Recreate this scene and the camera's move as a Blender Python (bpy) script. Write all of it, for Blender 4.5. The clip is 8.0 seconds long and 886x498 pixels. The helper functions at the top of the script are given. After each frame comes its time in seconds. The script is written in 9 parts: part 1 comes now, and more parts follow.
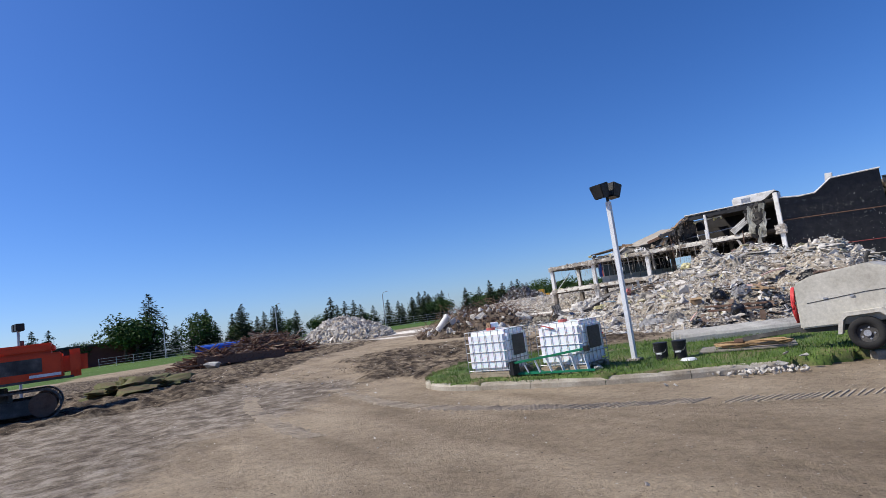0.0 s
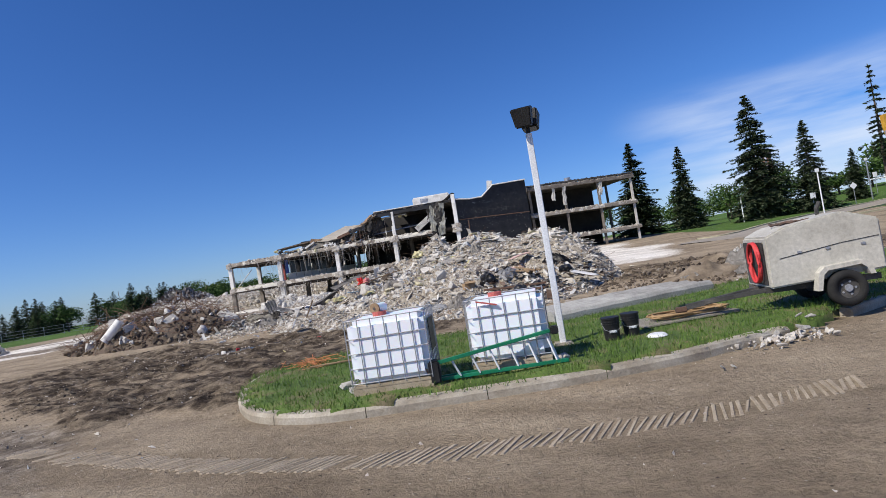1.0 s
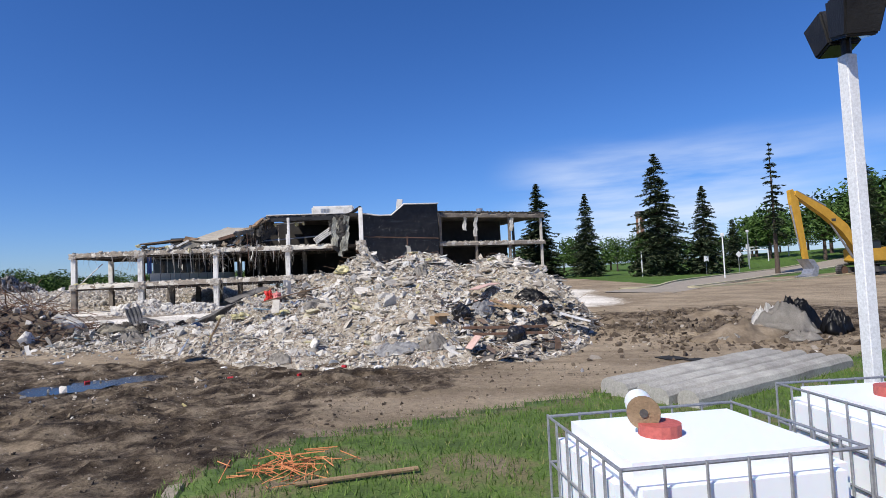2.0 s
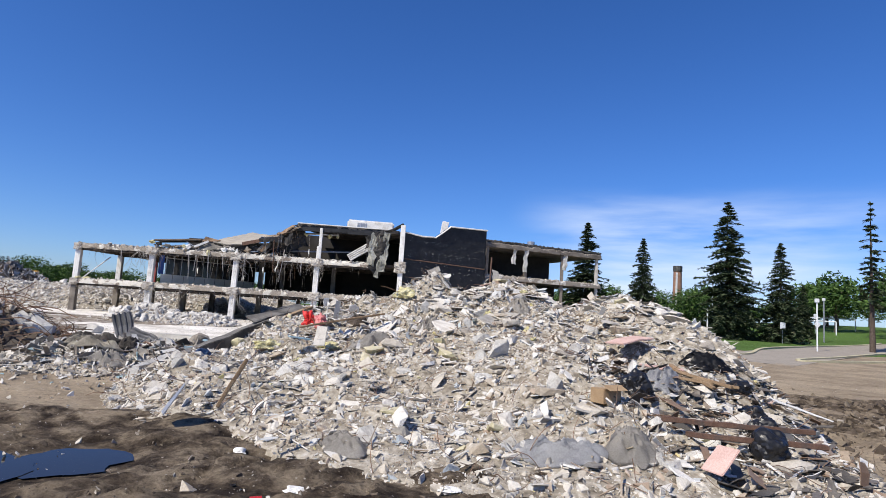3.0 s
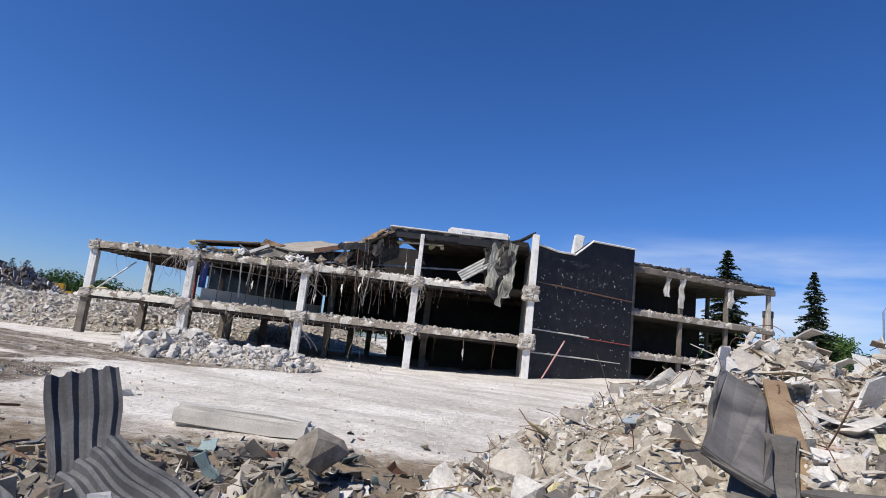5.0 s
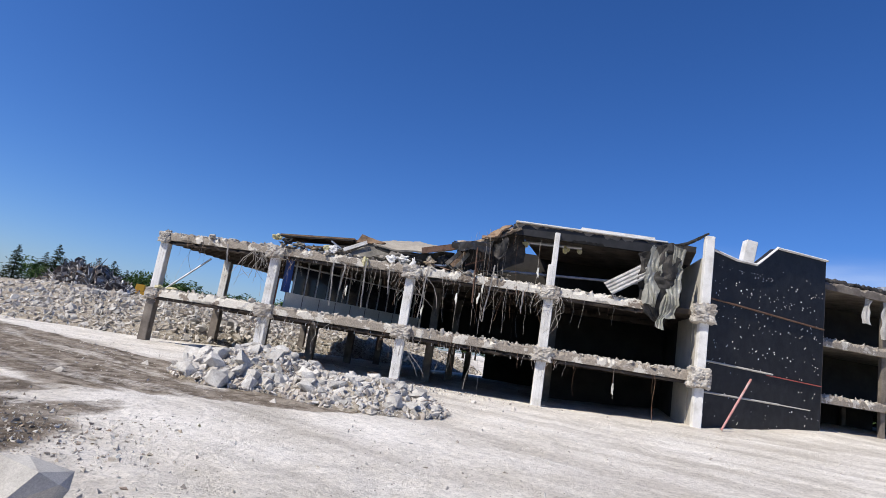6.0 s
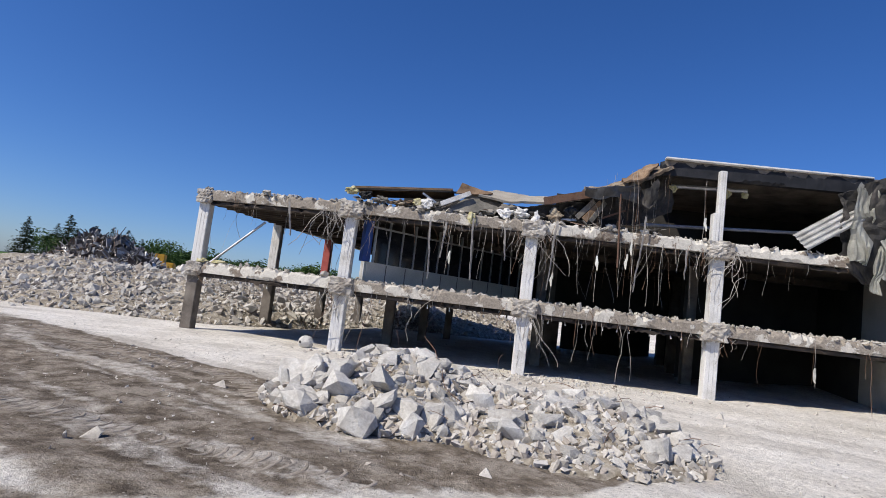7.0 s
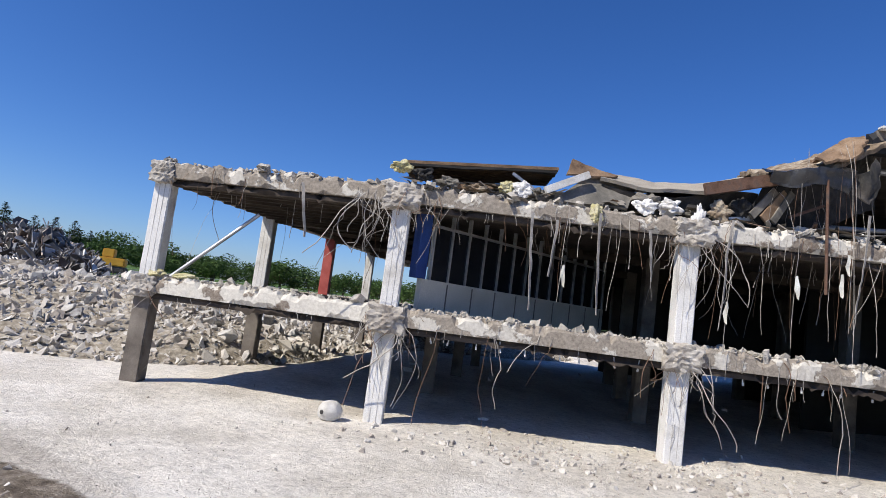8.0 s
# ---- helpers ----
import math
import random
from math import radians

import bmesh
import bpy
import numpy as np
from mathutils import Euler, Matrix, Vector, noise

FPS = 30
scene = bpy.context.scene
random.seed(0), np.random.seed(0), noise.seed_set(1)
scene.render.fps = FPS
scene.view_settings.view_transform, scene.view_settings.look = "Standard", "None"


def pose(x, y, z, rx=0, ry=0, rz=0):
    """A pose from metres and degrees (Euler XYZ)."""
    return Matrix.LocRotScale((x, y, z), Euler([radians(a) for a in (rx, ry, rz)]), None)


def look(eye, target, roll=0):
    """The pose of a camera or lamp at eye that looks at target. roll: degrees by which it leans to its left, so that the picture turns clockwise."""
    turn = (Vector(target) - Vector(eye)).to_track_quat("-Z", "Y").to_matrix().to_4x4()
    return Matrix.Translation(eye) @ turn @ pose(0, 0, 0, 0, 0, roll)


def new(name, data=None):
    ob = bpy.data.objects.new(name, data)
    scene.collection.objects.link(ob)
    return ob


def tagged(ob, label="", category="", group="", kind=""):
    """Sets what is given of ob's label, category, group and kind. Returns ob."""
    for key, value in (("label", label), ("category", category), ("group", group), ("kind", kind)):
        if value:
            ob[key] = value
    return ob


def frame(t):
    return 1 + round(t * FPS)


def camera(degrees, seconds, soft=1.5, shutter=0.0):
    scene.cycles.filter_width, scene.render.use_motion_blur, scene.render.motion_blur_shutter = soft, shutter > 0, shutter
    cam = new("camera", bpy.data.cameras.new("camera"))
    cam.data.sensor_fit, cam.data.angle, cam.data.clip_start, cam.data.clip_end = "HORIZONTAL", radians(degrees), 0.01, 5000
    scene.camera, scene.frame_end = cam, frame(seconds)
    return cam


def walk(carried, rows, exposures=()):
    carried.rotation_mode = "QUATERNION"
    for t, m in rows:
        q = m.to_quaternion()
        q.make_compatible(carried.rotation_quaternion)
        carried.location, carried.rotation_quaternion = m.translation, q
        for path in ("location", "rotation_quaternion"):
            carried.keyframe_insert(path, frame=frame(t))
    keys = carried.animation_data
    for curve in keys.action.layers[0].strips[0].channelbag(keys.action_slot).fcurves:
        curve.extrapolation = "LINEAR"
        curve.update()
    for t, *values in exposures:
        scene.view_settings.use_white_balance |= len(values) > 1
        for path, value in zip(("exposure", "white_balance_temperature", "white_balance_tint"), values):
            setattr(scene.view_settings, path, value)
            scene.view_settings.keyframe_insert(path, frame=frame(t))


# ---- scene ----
cam = camera(75.6, 8.0, soft=0.6)
PATH = [
    (0, (3.674, -2.209, 1.811), (2.406, -0.679, 2.04), -7.7),
    (0.5, (0.169, -1.22, 1.91), (-0.604, 0.619, 2.044), -8.9),
    (1, (-2.803, 0.646, 1.887), (-2.991, 2.636, 1.946), -9.2),
    (1.2, (-3.735, 1.466, 1.872), (-3.674, 3.465, 1.906), -9.2),
    (2.3, (-6.925, 8.746, 2.234), (-6.664, 10.723, 2.38), -1.1),
    (2.5, (-7.338, 10.214, 2.237), (-7.091, 12.191, 2.409), 0.5),
    (3, (-8.336, 13.801, 2.206), (-8.134, 15.779, 2.426), 3.7),
    (3.5, (-9.546, 17.406, 2.129), (-9.377, 19.383, 2.377), 5.5),
    (4, (-11.099, 21.162, 2.083), (-10.943, 23.139, 2.343), 6.2),
    (4.5, (-12.631, 25.021, 2.137), (-12.491, 26.996, 2.421), 6.2),
    (4.7, (-13.271, 26.617, 2.061), (-13.144, 28.59, 2.364), 6.0),
    (5.8, (-16.562, 35.157, 2.272), (-16.682, 37.121, 2.629), 9.2),
    (6, (-17.388, 36.66, 2.288), (-17.546, 38.624, 2.633), 9.1),
    (6.5, (-19.802, 39.901, 2.429), (-20.002, 41.872, 2.704), 8.5),
    (7, (-22.467, 43.089, 2.581), (-22.635, 45.072, 2.777), 7.1),
    (7.5, (-24.891, 46.517, 3.029), (-24.966, 48.51, 3.179), 5.5),
    (7.9, (-26.268, 49.981, 3.31), (-26.238, 51.974, 3.467), 7.1),
    (8, (-26.578, 50.891, 3.339), (-26.62, 52.881, 3.534), 7.5),
]
walk(cam, [(t, look(eye, target, roll)) for t, eye, target, roll in PATH], [(0, 0.16), (1, 0.04), (2.5, 0.2), (3.5, 0.25), (4.5, 0.0), (6, 0.1), (7, -0.06), (8, 0.12)])

# ---- sky and sun ----
SUN_WAY = Vector((0.53, 0.43, -0.73)).normalized()      # the way the light travels
world = bpy.data.worlds.new("world")
scene.world = world
world.use_nodes = True
wn = world.node_tree
sky = wn.nodes.new("ShaderNodeTexSky")
sky.sky_type, sky.sun_disc = "NISHITA", False
sky.sun_elevation = math.asin(-SUN_WAY.z)
sky.sun_rotation = math.atan2(-SUN_WAY.x, -SUN_WAY.y)
sky.air_density, sky.dust_density, sky.ozone_density = 0.9, 0.5, 7.0
deep = wn.nodes.new("ShaderNodeHueSaturation")
deep.inputs["Hue"].default_value = 0.503
deep.inputs["Saturation"].default_value = 1.16
wn.links.new(sky.outputs[0], deep.inputs["Color"])
tint = wn.nodes.new("ShaderNodeMix")
tint.data_type, tint.blend_type = "RGBA", "MULTIPLY"
tint.inputs[0].default_value = 1.0
tint.inputs[7].default_value = (0.81, 0.87, 1.07, 1)
wn.links.new(deep.outputs[0], tint.inputs[6])
wn.links.new(tint.outputs[2], wn.nodes["Background"].inputs[0])
wn.nodes["Background"].inputs[1].default_value = 0.115
sun = new("sun", bpy.data.lights.new("sun", "SUN"))
sun.data.energy, sun.data.angle, sun.data.color = 5.0, radians(0.5), (1.0, 0.93, 0.82)
sun.matrix_world = look((0, 0, 60), Vector((0, 0, 60)) + SUN_WAY)

# ---- helpers of the scene ----


def nodes_of(m):
    m.use_nodes = True
    nt = m.node_tree
    return nt, nt.nodes, nt.links, nt.nodes["Principled BSDF"]


def ramp_node(nt, stops, mode="LINEAR"):
    r = nt.nodes.new("ShaderNodeValToRGB")
    r.color_ramp.interpolation = mode
    el = r.color_ramp.elements
    while len(el) < len(stops):
        el.new(0.5)
    for e, (p, c) in zip(el, stops):
        e.position, e.color = p, (*c, 1)
    return r


def noise_node(nt, scale, detail=6.0, rough=0.6, vec=None, kind="ShaderNodeTexNoise"):
    n = nt.nodes.new(kind)
    n.inputs["Scale"].default_value = scale
    if kind == "ShaderNodeTexNoise":
        n.inputs["Detail"].default_value, n.inputs["Roughness"].default_value = detail, rough
    if vec is not None:
        nt.links.new(vec, n.inputs["Vector"])
    return n


def mix_node(nt, a, b, fac, mode="MIX"):
    m = nt.nodes.new("ShaderNodeMix")
    m.data_type, m.blend_type = "RGBA", mode
    for sock, val in ((0, fac), (6, a), (7, b)):
        if isinstance(val, bpy.types.NodeSocket):
            nt.links.new(val, m.inputs[sock])
        else:
            m.inputs[sock].default_value = val if sock == 0 else (*val, 1)
    return m.outputs[2]


def surface(name, colours, scale=3.0, rough=0.8, metal=0.0, bump=0.3, fine=40.0, island=None, obj_random=0.0, spec=0.3, dusty=0.0):
    """Weathered surface: colours blended by broad noise, darkened and lightened by a fine one, with relief."""
    m = bpy.data.materials.new(name)
    nt, nd, lk, bsdf = nodes_of(m)
    tc = nd.new("ShaderNodeTexCoord")
    vec = tc.outputs["Object"]
    broad = noise_node(nt, scale, 5, 0.6, vec)
    n = len(colours)
    col = ramp_node(nt, [(0.3 + 0.4 * i / max(1, n - 1), c) for i, c in enumerate(colours)])
    lk.new(broad.outputs[0], col.inputs[0])
    out = col.outputs[0]
    if island:
        geo = nd.new("ShaderNodeNewGeometry")
        pick = ramp_node(nt, island, "CONSTANT")
        lk.new(geo.outputs["Random Per Island"], pick.inputs[0])
        out = mix_node(nt, out, pick.outputs[0], 0.8)
    if obj_random:
        info = nd.new("ShaderNodeObjectInfo")
        tone = ramp_node(nt, [(0, (1 - obj_random,) * 3), (1, (1 + obj_random,) * 3)])
        lk.new(info.outputs["Random"], tone.inputs[0])
        out = mix_node(nt, out, tone.outputs[0], 1.0, "MULTIPLY")
    if dusty:      # demolition dust that has settled on what lies flat
        geo = nd.new("ShaderNodeNewGeometry")
        sep = nd.new("ShaderNodeSeparateXYZ")
        lk.new(geo.outputs["Normal"], sep.inputs[0])
        flat = nd.new("ShaderNodeMapRange")
        flat.inputs[1].default_value, flat.inputs[2].default_value, flat.inputs[4].default_value = -0.1, 0.75, dusty
        lk.new(sep.outputs[2], flat.inputs[0])
        patchy = noise_node(nt, 2.2, 6, 0.65, vec)
        thick = ramp_node(nt, [(0.35, (0.35, 0.35, 0.35)), (0.6, (1, 1, 1))])
        lk.new(patchy.outputs[0], thick.inputs[0])
        amount = nd.new("ShaderNodeMath")
        amount.operation = "MULTIPLY"
        lk.new(flat.outputs[0], amount.inputs[0])
        lk.new(thick.outputs[0], amount.inputs[1])
        film = ramp_node(nt, [(0.35, (0.4, 0.345, 0.265)), (0.65, (0.6, 0.555, 0.475))])
        lk.new(broad.outputs[0], film.inputs[0])
        out = mix_node(nt, out, film.outputs[0], amount.outputs[0])
    grain = noise_node(nt, fine, 4, 0.7, vec)
    tone = ramp_node(nt, [(0.25, (0.72, 0.72, 0.72)), (0.75, (1.15, 1.15, 1.15))])
    lk.new(grain.outputs[0], tone.inputs[0])
    out = mix_node(nt, out, tone.outputs[0], 1.0, "MULTIPLY")
    lk.new(out, bsdf.inputs["Base Color"])
    bsdf.inputs["Roughness"].default_value = rough
    bsdf.inputs["Metallic"].default_value = metal
    bsdf.inputs["Specular IOR Level"].default_value = spec
    if bump:
        b = nd.new("ShaderNodeBump")
        b.inputs["Strength"].default_value, b.inputs["Distance"].default_value = bump, 0.03
        lk.new(grain.outputs[0], b.inputs["Height"])
        lk.new(b.outputs[0], bsdf.inputs["Normal"])
    return m


def part(name, bm, material, parent=None, label="", smooth=False):
    me = bpy.data.meshes.new(name)
    bm.to_mesh(me)
    bm.free()
    me.materials.append(material)
    if smooth:
        me.shade_smooth()
    ob = new(name, me)
    ob.parent = parent
    if label:
        tagged(ob, label)
    return ob


def thing(name, label, category, x=0, y=0, z=0, turn=0, group="", kind=""):
    ob = new(name)
    ob.empty_display_size = 0.1
    ob.matrix_basis = pose(x, y, z, 0, 0, turn)
    return tagged(ob, label, category, group, kind)


def box(bm, x0, x1, y0, y1, z0, z1, bevel=0.0):
    v = [bm.verts.new((x, y, z)) for z in (z0, z1) for y in (y0, y1) for x in (x0, x1)]
    fs = [bm.faces.new([v[i] for i in q]) for q in ((0, 2, 3, 1), (4, 5, 7, 6), (0, 1, 5, 4), (2, 6, 7, 3), (0, 4, 6, 2), (1, 3, 7, 5))]
    if bevel:
        es = list({e for f in fs for e in f.edges})
        bmesh.ops.bevel(bm, geom=es, offset=bevel, segments=2, affect="EDGES")
    return v


def boxbm(x0, x1, y0, y1, z0, z1, bevel=0.0):
    bm = bmesh.new()
    box(bm, x0, x1, y0, y1, z0, z1, bevel)
    return bm


def rod(bm, a, b, r, r2=None, n=8, cap=True):
    """A round bar from a to b, tapering to r2."""
    a, b = Vector(a), Vector(b)
    r2 = r if r2 is None else r2
    q = (b - a).to_track_quat("Z", "Y").to_matrix()
    ring = [[bm.verts.new(p + q @ Vector((math.cos(i * 2 * math.pi / n) * s, math.sin(i * 2 * math.pi / n) * s, 0))) for i in range(n)] for p, s in ((a, r), (b, r2))]
    for i in range(n):
        bm.faces.new((ring[0][i], ring[0][(i + 1) % n], ring[1][(i + 1) % n], ring[1][i]))
    if cap:
        bm.faces.new(ring[0][::-1])
        bm.faces.new(ring[1])


def tube(bm, pts, r, n=5):
    """A bent round bar along pts."""
    rings = []
    pts = [Vector(p) for p in pts]
    for i, p in enumerate(pts):
        d = pts[min(i + 1, len(pts) - 1)] - pts[max(i - 1, 0)]
        q = (d if d.length > 1e-6 else Vector((0, 0, 1))).to_track_quat("Z", "Y").to_matrix()
        rings.append([bm.verts.new(p + q @ Vector((math.cos(k * 2 * math.pi / n) * r, math.sin(k * 2 * math.pi / n) * r, 0))) for k in range(n)])
    for a, b in zip(rings, rings[1:]):
        for k in range(n):
            bm.faces.new((a[k], a[(k + 1) % n], b[(k + 1) % n], b[k]))
    bm.faces.new(rings[0][::-1])
    bm.faces.new(rings[-1])


def prism(bm, outline, z0, z1):
    """Upright prism over a plan outline."""
    lo = [bm.verts.new((x, y, z0)) for x, y in outline]
    hi = [bm.verts.new((x, y, z1)) for x, y in outline]
    bm.faces.new(lo[::-1])
    bm.faces.new(hi)
    for i in range(len(lo)):
        j = (i + 1) % len(lo)
        bm.faces.new((lo[i], lo[j], hi[j], hi[i]))


def fast_mesh(name, verts, faces, material, smooth=False):
    """Mesh from arrays: verts (n, 3), faces (m, 3 or 4)."""
    verts, faces = np.asarray(verts, np.float32), np.asarray(faces, np.int32)
    me = bpy.data.meshes.new(name)
    m, k = faces.shape
    me.vertices.add(len(verts))
    me.vertices.foreach_set("co", verts.ravel())
    me.loops.add(m * k)
    me.loops.foreach_set("vertex_index", faces.ravel())
    me.polygons.add(m)
    me.polygons.foreach_set("loop_start", np.arange(0, m * k, k, dtype=np.int32))
    me.update(calc_edges=True)
    me.validate()
    me.materials.append(material)
    if smooth:
        me.shade_smooth()
    else:
        me.shade_flat()
    return me


def sstep(a, b, v):
    t = np.clip((v - a) / (b - a), 0, 1)
    return t * t * (3 - 2 * t)


def lattice(x, y, s):
    """Smooth value noise on arrays, in -1 to 1, of about s metres."""
    x, y = np.asarray(x, float) / s, np.asarray(y, float) / s
    xi, yi = np.floor(x), np.floor(y)
    fx, fy = x - xi, y - yi
    fx, fy = fx * fx * (3 - 2 * fx), fy * fy * (3 - 2 * fy)

    def h(i, j):
        v = np.sin(i * 127.1 + j * 311.7) * 43758.5453
        return (v - np.floor(v)) * 2 - 1
    return (h(xi, yi) * (1 - fx) + h(xi + 1, yi) * fx) * (1 - fy) + (h(xi, yi + 1) * (1 - fx) + h(xi + 1, yi + 1) * fx) * fy


def land(x, y):
    """Height of the bare ground."""
    x, y = np.asarray(x, float), np.asarray(y, float)
    left = 0.4 * sstep(25, 60, y) + 0.6 * sstep(80, 150, np.hypot(x, y - 20))
    right = np.interp(y, [30, 50, 72, 110], [0, 0.6, 1.3, 2.2])
    right = right + 2.6 * sstep(38, 90, x) * sstep(45, 95, y)
    k = sstep(-14, 3, x)
    return left * (1 - k) + right * k


def ellipse_heap(x, y, cx, cy, rx, ry, h, turn=0.0, p=1.5):
    a = math.radians(turn)
    u = ((x - cx) * math.cos(a) + (y - cy) * math.sin(a)) / rx
    v = (-(x - cx) * math.sin(a) + (y - cy) * math.cos(a)) / ry
    d = np.sqrt(u * u + v * v)
    return h * np.clip(1 - d ** p, 0, None)


def ridge_heap(x, y, pts, half, h):
    """A long bank along a line of (x, y)."""
    best = np.full(np.shape(x), 1e9)
    for (ax, ay), (bx, by) in zip(pts, pts[1:]):
        t = np.clip(((x - ax) * (bx - ax) + (y - ay) * (by - ay)) / ((bx - ax) ** 2 + (by - ay) ** 2), 0, 1)
        best = np.minimum(best, np.hypot(x - ax - t * (bx - ax), y - ay - t * (by - ay)))
    return h * np.clip(1 - (best / half) ** 1.4, 0, None)


def main_heap(x, y):
    u = np.where(x < -3.5, (-3.5 - x) / 10.3, (x + 3.5) / 5.8)
    v = np.where(y < 34.5, (np.clip(34.5 - y, 0, None) / 14.5) ** 0.8, np.clip(y - 34.5, 0, None) / 7.5)
    d = (u ** 2.4 + v ** 2.4) ** (1 / 2.4)
    h = np.maximum.reduce([
        3.35 * np.clip(1 - d, 0, None) ** 1.05,
        ellipse_heap(x, y, -9.9, 35.2, 4.2, 4.6, 1.9, 10, 1.7),
        ellipse_heap(x, y, -0.3, 32.2, 3.7, 7.4, 2.8, 0, 1.9),
        ellipse_heap(x, y, -6.5, 35.3, 4.0, 4.2, 3.5, 0, 1.25),
        ellipse_heap(x, y, -8.8, 37.0, 3.4, 3.0, 2.4, 0, 1.4),
        ellipse_heap(x, y, -9.7, 31.9, 3.7, 4.3, 1.7, 0, 1.9),
        ellipse_heap(x, y, -11.2, 28.5, 3.2, 5.0, 0.75, 10, 2.0),
        ellipse_heap(x, y, -15.6, 32.3, 3.8, 3.2, 0.5, 20, 2.0)])
    edge = np.clip(h / 0.5, 0, 1)
    return h + edge * (0.26 * lattice(x, y, 2.3) + 0.16 * lattice(x + 9, y, 0.9) + 0.09 * lattice(x, y + 5, 0.4) + 0.05 * lattice(x + 3, y, 0.24))


def chunk_heap(x, y):
    h = np.maximum(ellipse_heap(x, y, -24.0, 55.4, 2.9, 3.0, 1.0, -10, 1.4), ellipse_heap(x, y, -20.8, 54.8, 3.0, 2.9, 0.68, 0, 1.5))
    return h + np.clip(h / 0.3, 0, 1) * 0.12 * lattice(x, y, 0.8)


BANK = [(-66, 96), (-52, 82), (-42.5, 75), (-39.5, 75.5), (-37.5, 89), (-24, 98)]


def bank_heap(x, y):
    h = ridge_heap(x, y, BANK, 8.0, 2.2)
    return h + np.clip(h / 0.4, 0, 1) * (0.3 * lattice(x, y, 2.5) + 0.15 * lattice(x, y, 0.8))


def scrap_heap(x, y):
    h = ellipse_heap(x, y, -54.5, 88.5, 14.5, 5.0, 4.2, -42, 1.5)
    return h + np.clip(h / 0.4, 0, 1) * (0.5 * lattice(x, y, 2.0) + 0.25 * lattice(x, y, 0.7))


def root_heap(x, y):
    h = ellipse_heap(x, y, -24.5, 35, 6.5, 4.0, 2.0, -10, 1.5)
    return h + np.clip(h / 0.4, 0, 1) * (0.3 * lattice(x, y, 1.6) + 0.15 * lattice(x, y, 0.6))


def grey_heap(x, y):
    h = ellipse_heap(x, y, -61, 51, 14, 5, 2.9, -20, 1.6)
    return h + np.clip(h / 0.4, 0, 1) * (0.3 * lattice(x, y, 2.2) + 0.2 * lattice(x, y, 0.8))


def wood_heap(x, y):
    return np.maximum(ellipse_heap(x, y, -50.5, 31.5, 5.0, 4.0, 2.3, 60, 1.3), ellipse_heap(x, y, -45.5, 23.5, 3.0, 2.2, 1.3, 60, 1.4))


# ---- materials ----
concrete = surface("concrete", [(0.36, 0.34, 0.31), (0.5, 0.48, 0.44), (0.58, 0.56, 0.52)], 1.2, 0.9)
white_paint = surface("white paint", [(0.55, 0.53, 0.49), (0.74, 0.73, 0.7), (0.8, 0.79, 0.77)], 1.6, 0.75, bump=0.15)
# stained lower columns; also carries the shade of the wing's inside
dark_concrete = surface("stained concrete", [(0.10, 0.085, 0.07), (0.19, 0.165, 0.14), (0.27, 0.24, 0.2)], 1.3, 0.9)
beige_wall = surface("beige panel", [(0.4, 0.38, 0.33), (0.5, 0.47, 0.41), (0.55, 0.52, 0.46)], 1.0, 0.85, bump=0.1)
black_sheet = surface("black membrane", [(0.012, 0.013, 0.015), (0.02, 0.021, 0.024), (0.03, 0.03, 0.034)], 2.0, 0.6, bump=0.2)
# shade of the open floors, put into the colour of the added walls
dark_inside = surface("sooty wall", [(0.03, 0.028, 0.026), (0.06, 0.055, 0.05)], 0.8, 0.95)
insulation = surface("yellow insulation", [(0.46, 0.42, 0.2), (0.58, 0.53, 0.3), (0.66, 0.62, 0.44)], 4, 1.0, bump=1.0, fine=25)
rust_steel = surface("rusted steel", [(0.09, 0.05, 0.035), (0.17, 0.1, 0.07), (0.1, 0.08, 0.07)], 4, 0.75, 0.2)

# ---- ground ----
def steps(lo, a, b, hi, fine, grow=1.25):
    mid = np.arange(a, b + fine / 2, fine)
    out, d, v = [], fine, b
    while v < hi:
        d *= grow
        v += d
        out.append(v)
    low, d, v = [], fine, a
    while v > lo:
        d *= grow
        v -= d
        low.append(v)
    return np.concatenate([low[::-1], mid, out])


gx, gy = steps(-3000, -34, 9, 3000, 0.135), steps(-3000, 0, 60, 3000, 0.135)
X, Y = np.meshgrid(gx, gy)
near = sstep(120, 60, np.hypot(X + 12, Y - 30))
# dark churned mud: beside the machines on the west side, and between the island and the heap
edge = np.interp(Y, (-20, 0, 5.3, 8.5, 11.6, 17.7, 24, 40, 60), (-12, -15.5, -17.2, -17, -18.8, -25, -29.5, -40, -60)) + 0.9 * lattice(X, Y, 4)
mud = sstep(0.3, 2.2, edge - X) * sstep(-75, -55, X) * sstep(-8, -2, Y)
low = np.where(X < -8, 9.2 - 0.6 * (X + 8), 9.2 + 0.9 * (X + 8)) + 1.2 * lattice(X, Y, 3)
belt = sstep(0.0, 1.6, Y - low) * sstep(29, 25, Y + 0.35 * X + 4 + 2 * lattice(X, Y + 9, 4)) * sstep(-27, -19, X + 2 * lattice(X, Y, 4)) * sstep(-2.5, -6.0, X + 2 * lattice(X, Y, 3))
strip = sstep(2.4, 1.3, np.abs(Y - 15.3 - 0.18 * (X + 8) - 0.5 * lattice(X, Y, 3))) * sstep(-16, -12, X)
mud = np.maximum(mud, 0.55 * sstep(-1, 6, edge + 3 - X) * sstep(-60, -50, X) * sstep(60, 40, Y) * (0.6 + 0.4 * lattice(X / 3, Y, 0.9)))
mud = np.maximum(mud, belt * (1 - 0.9 * strip))
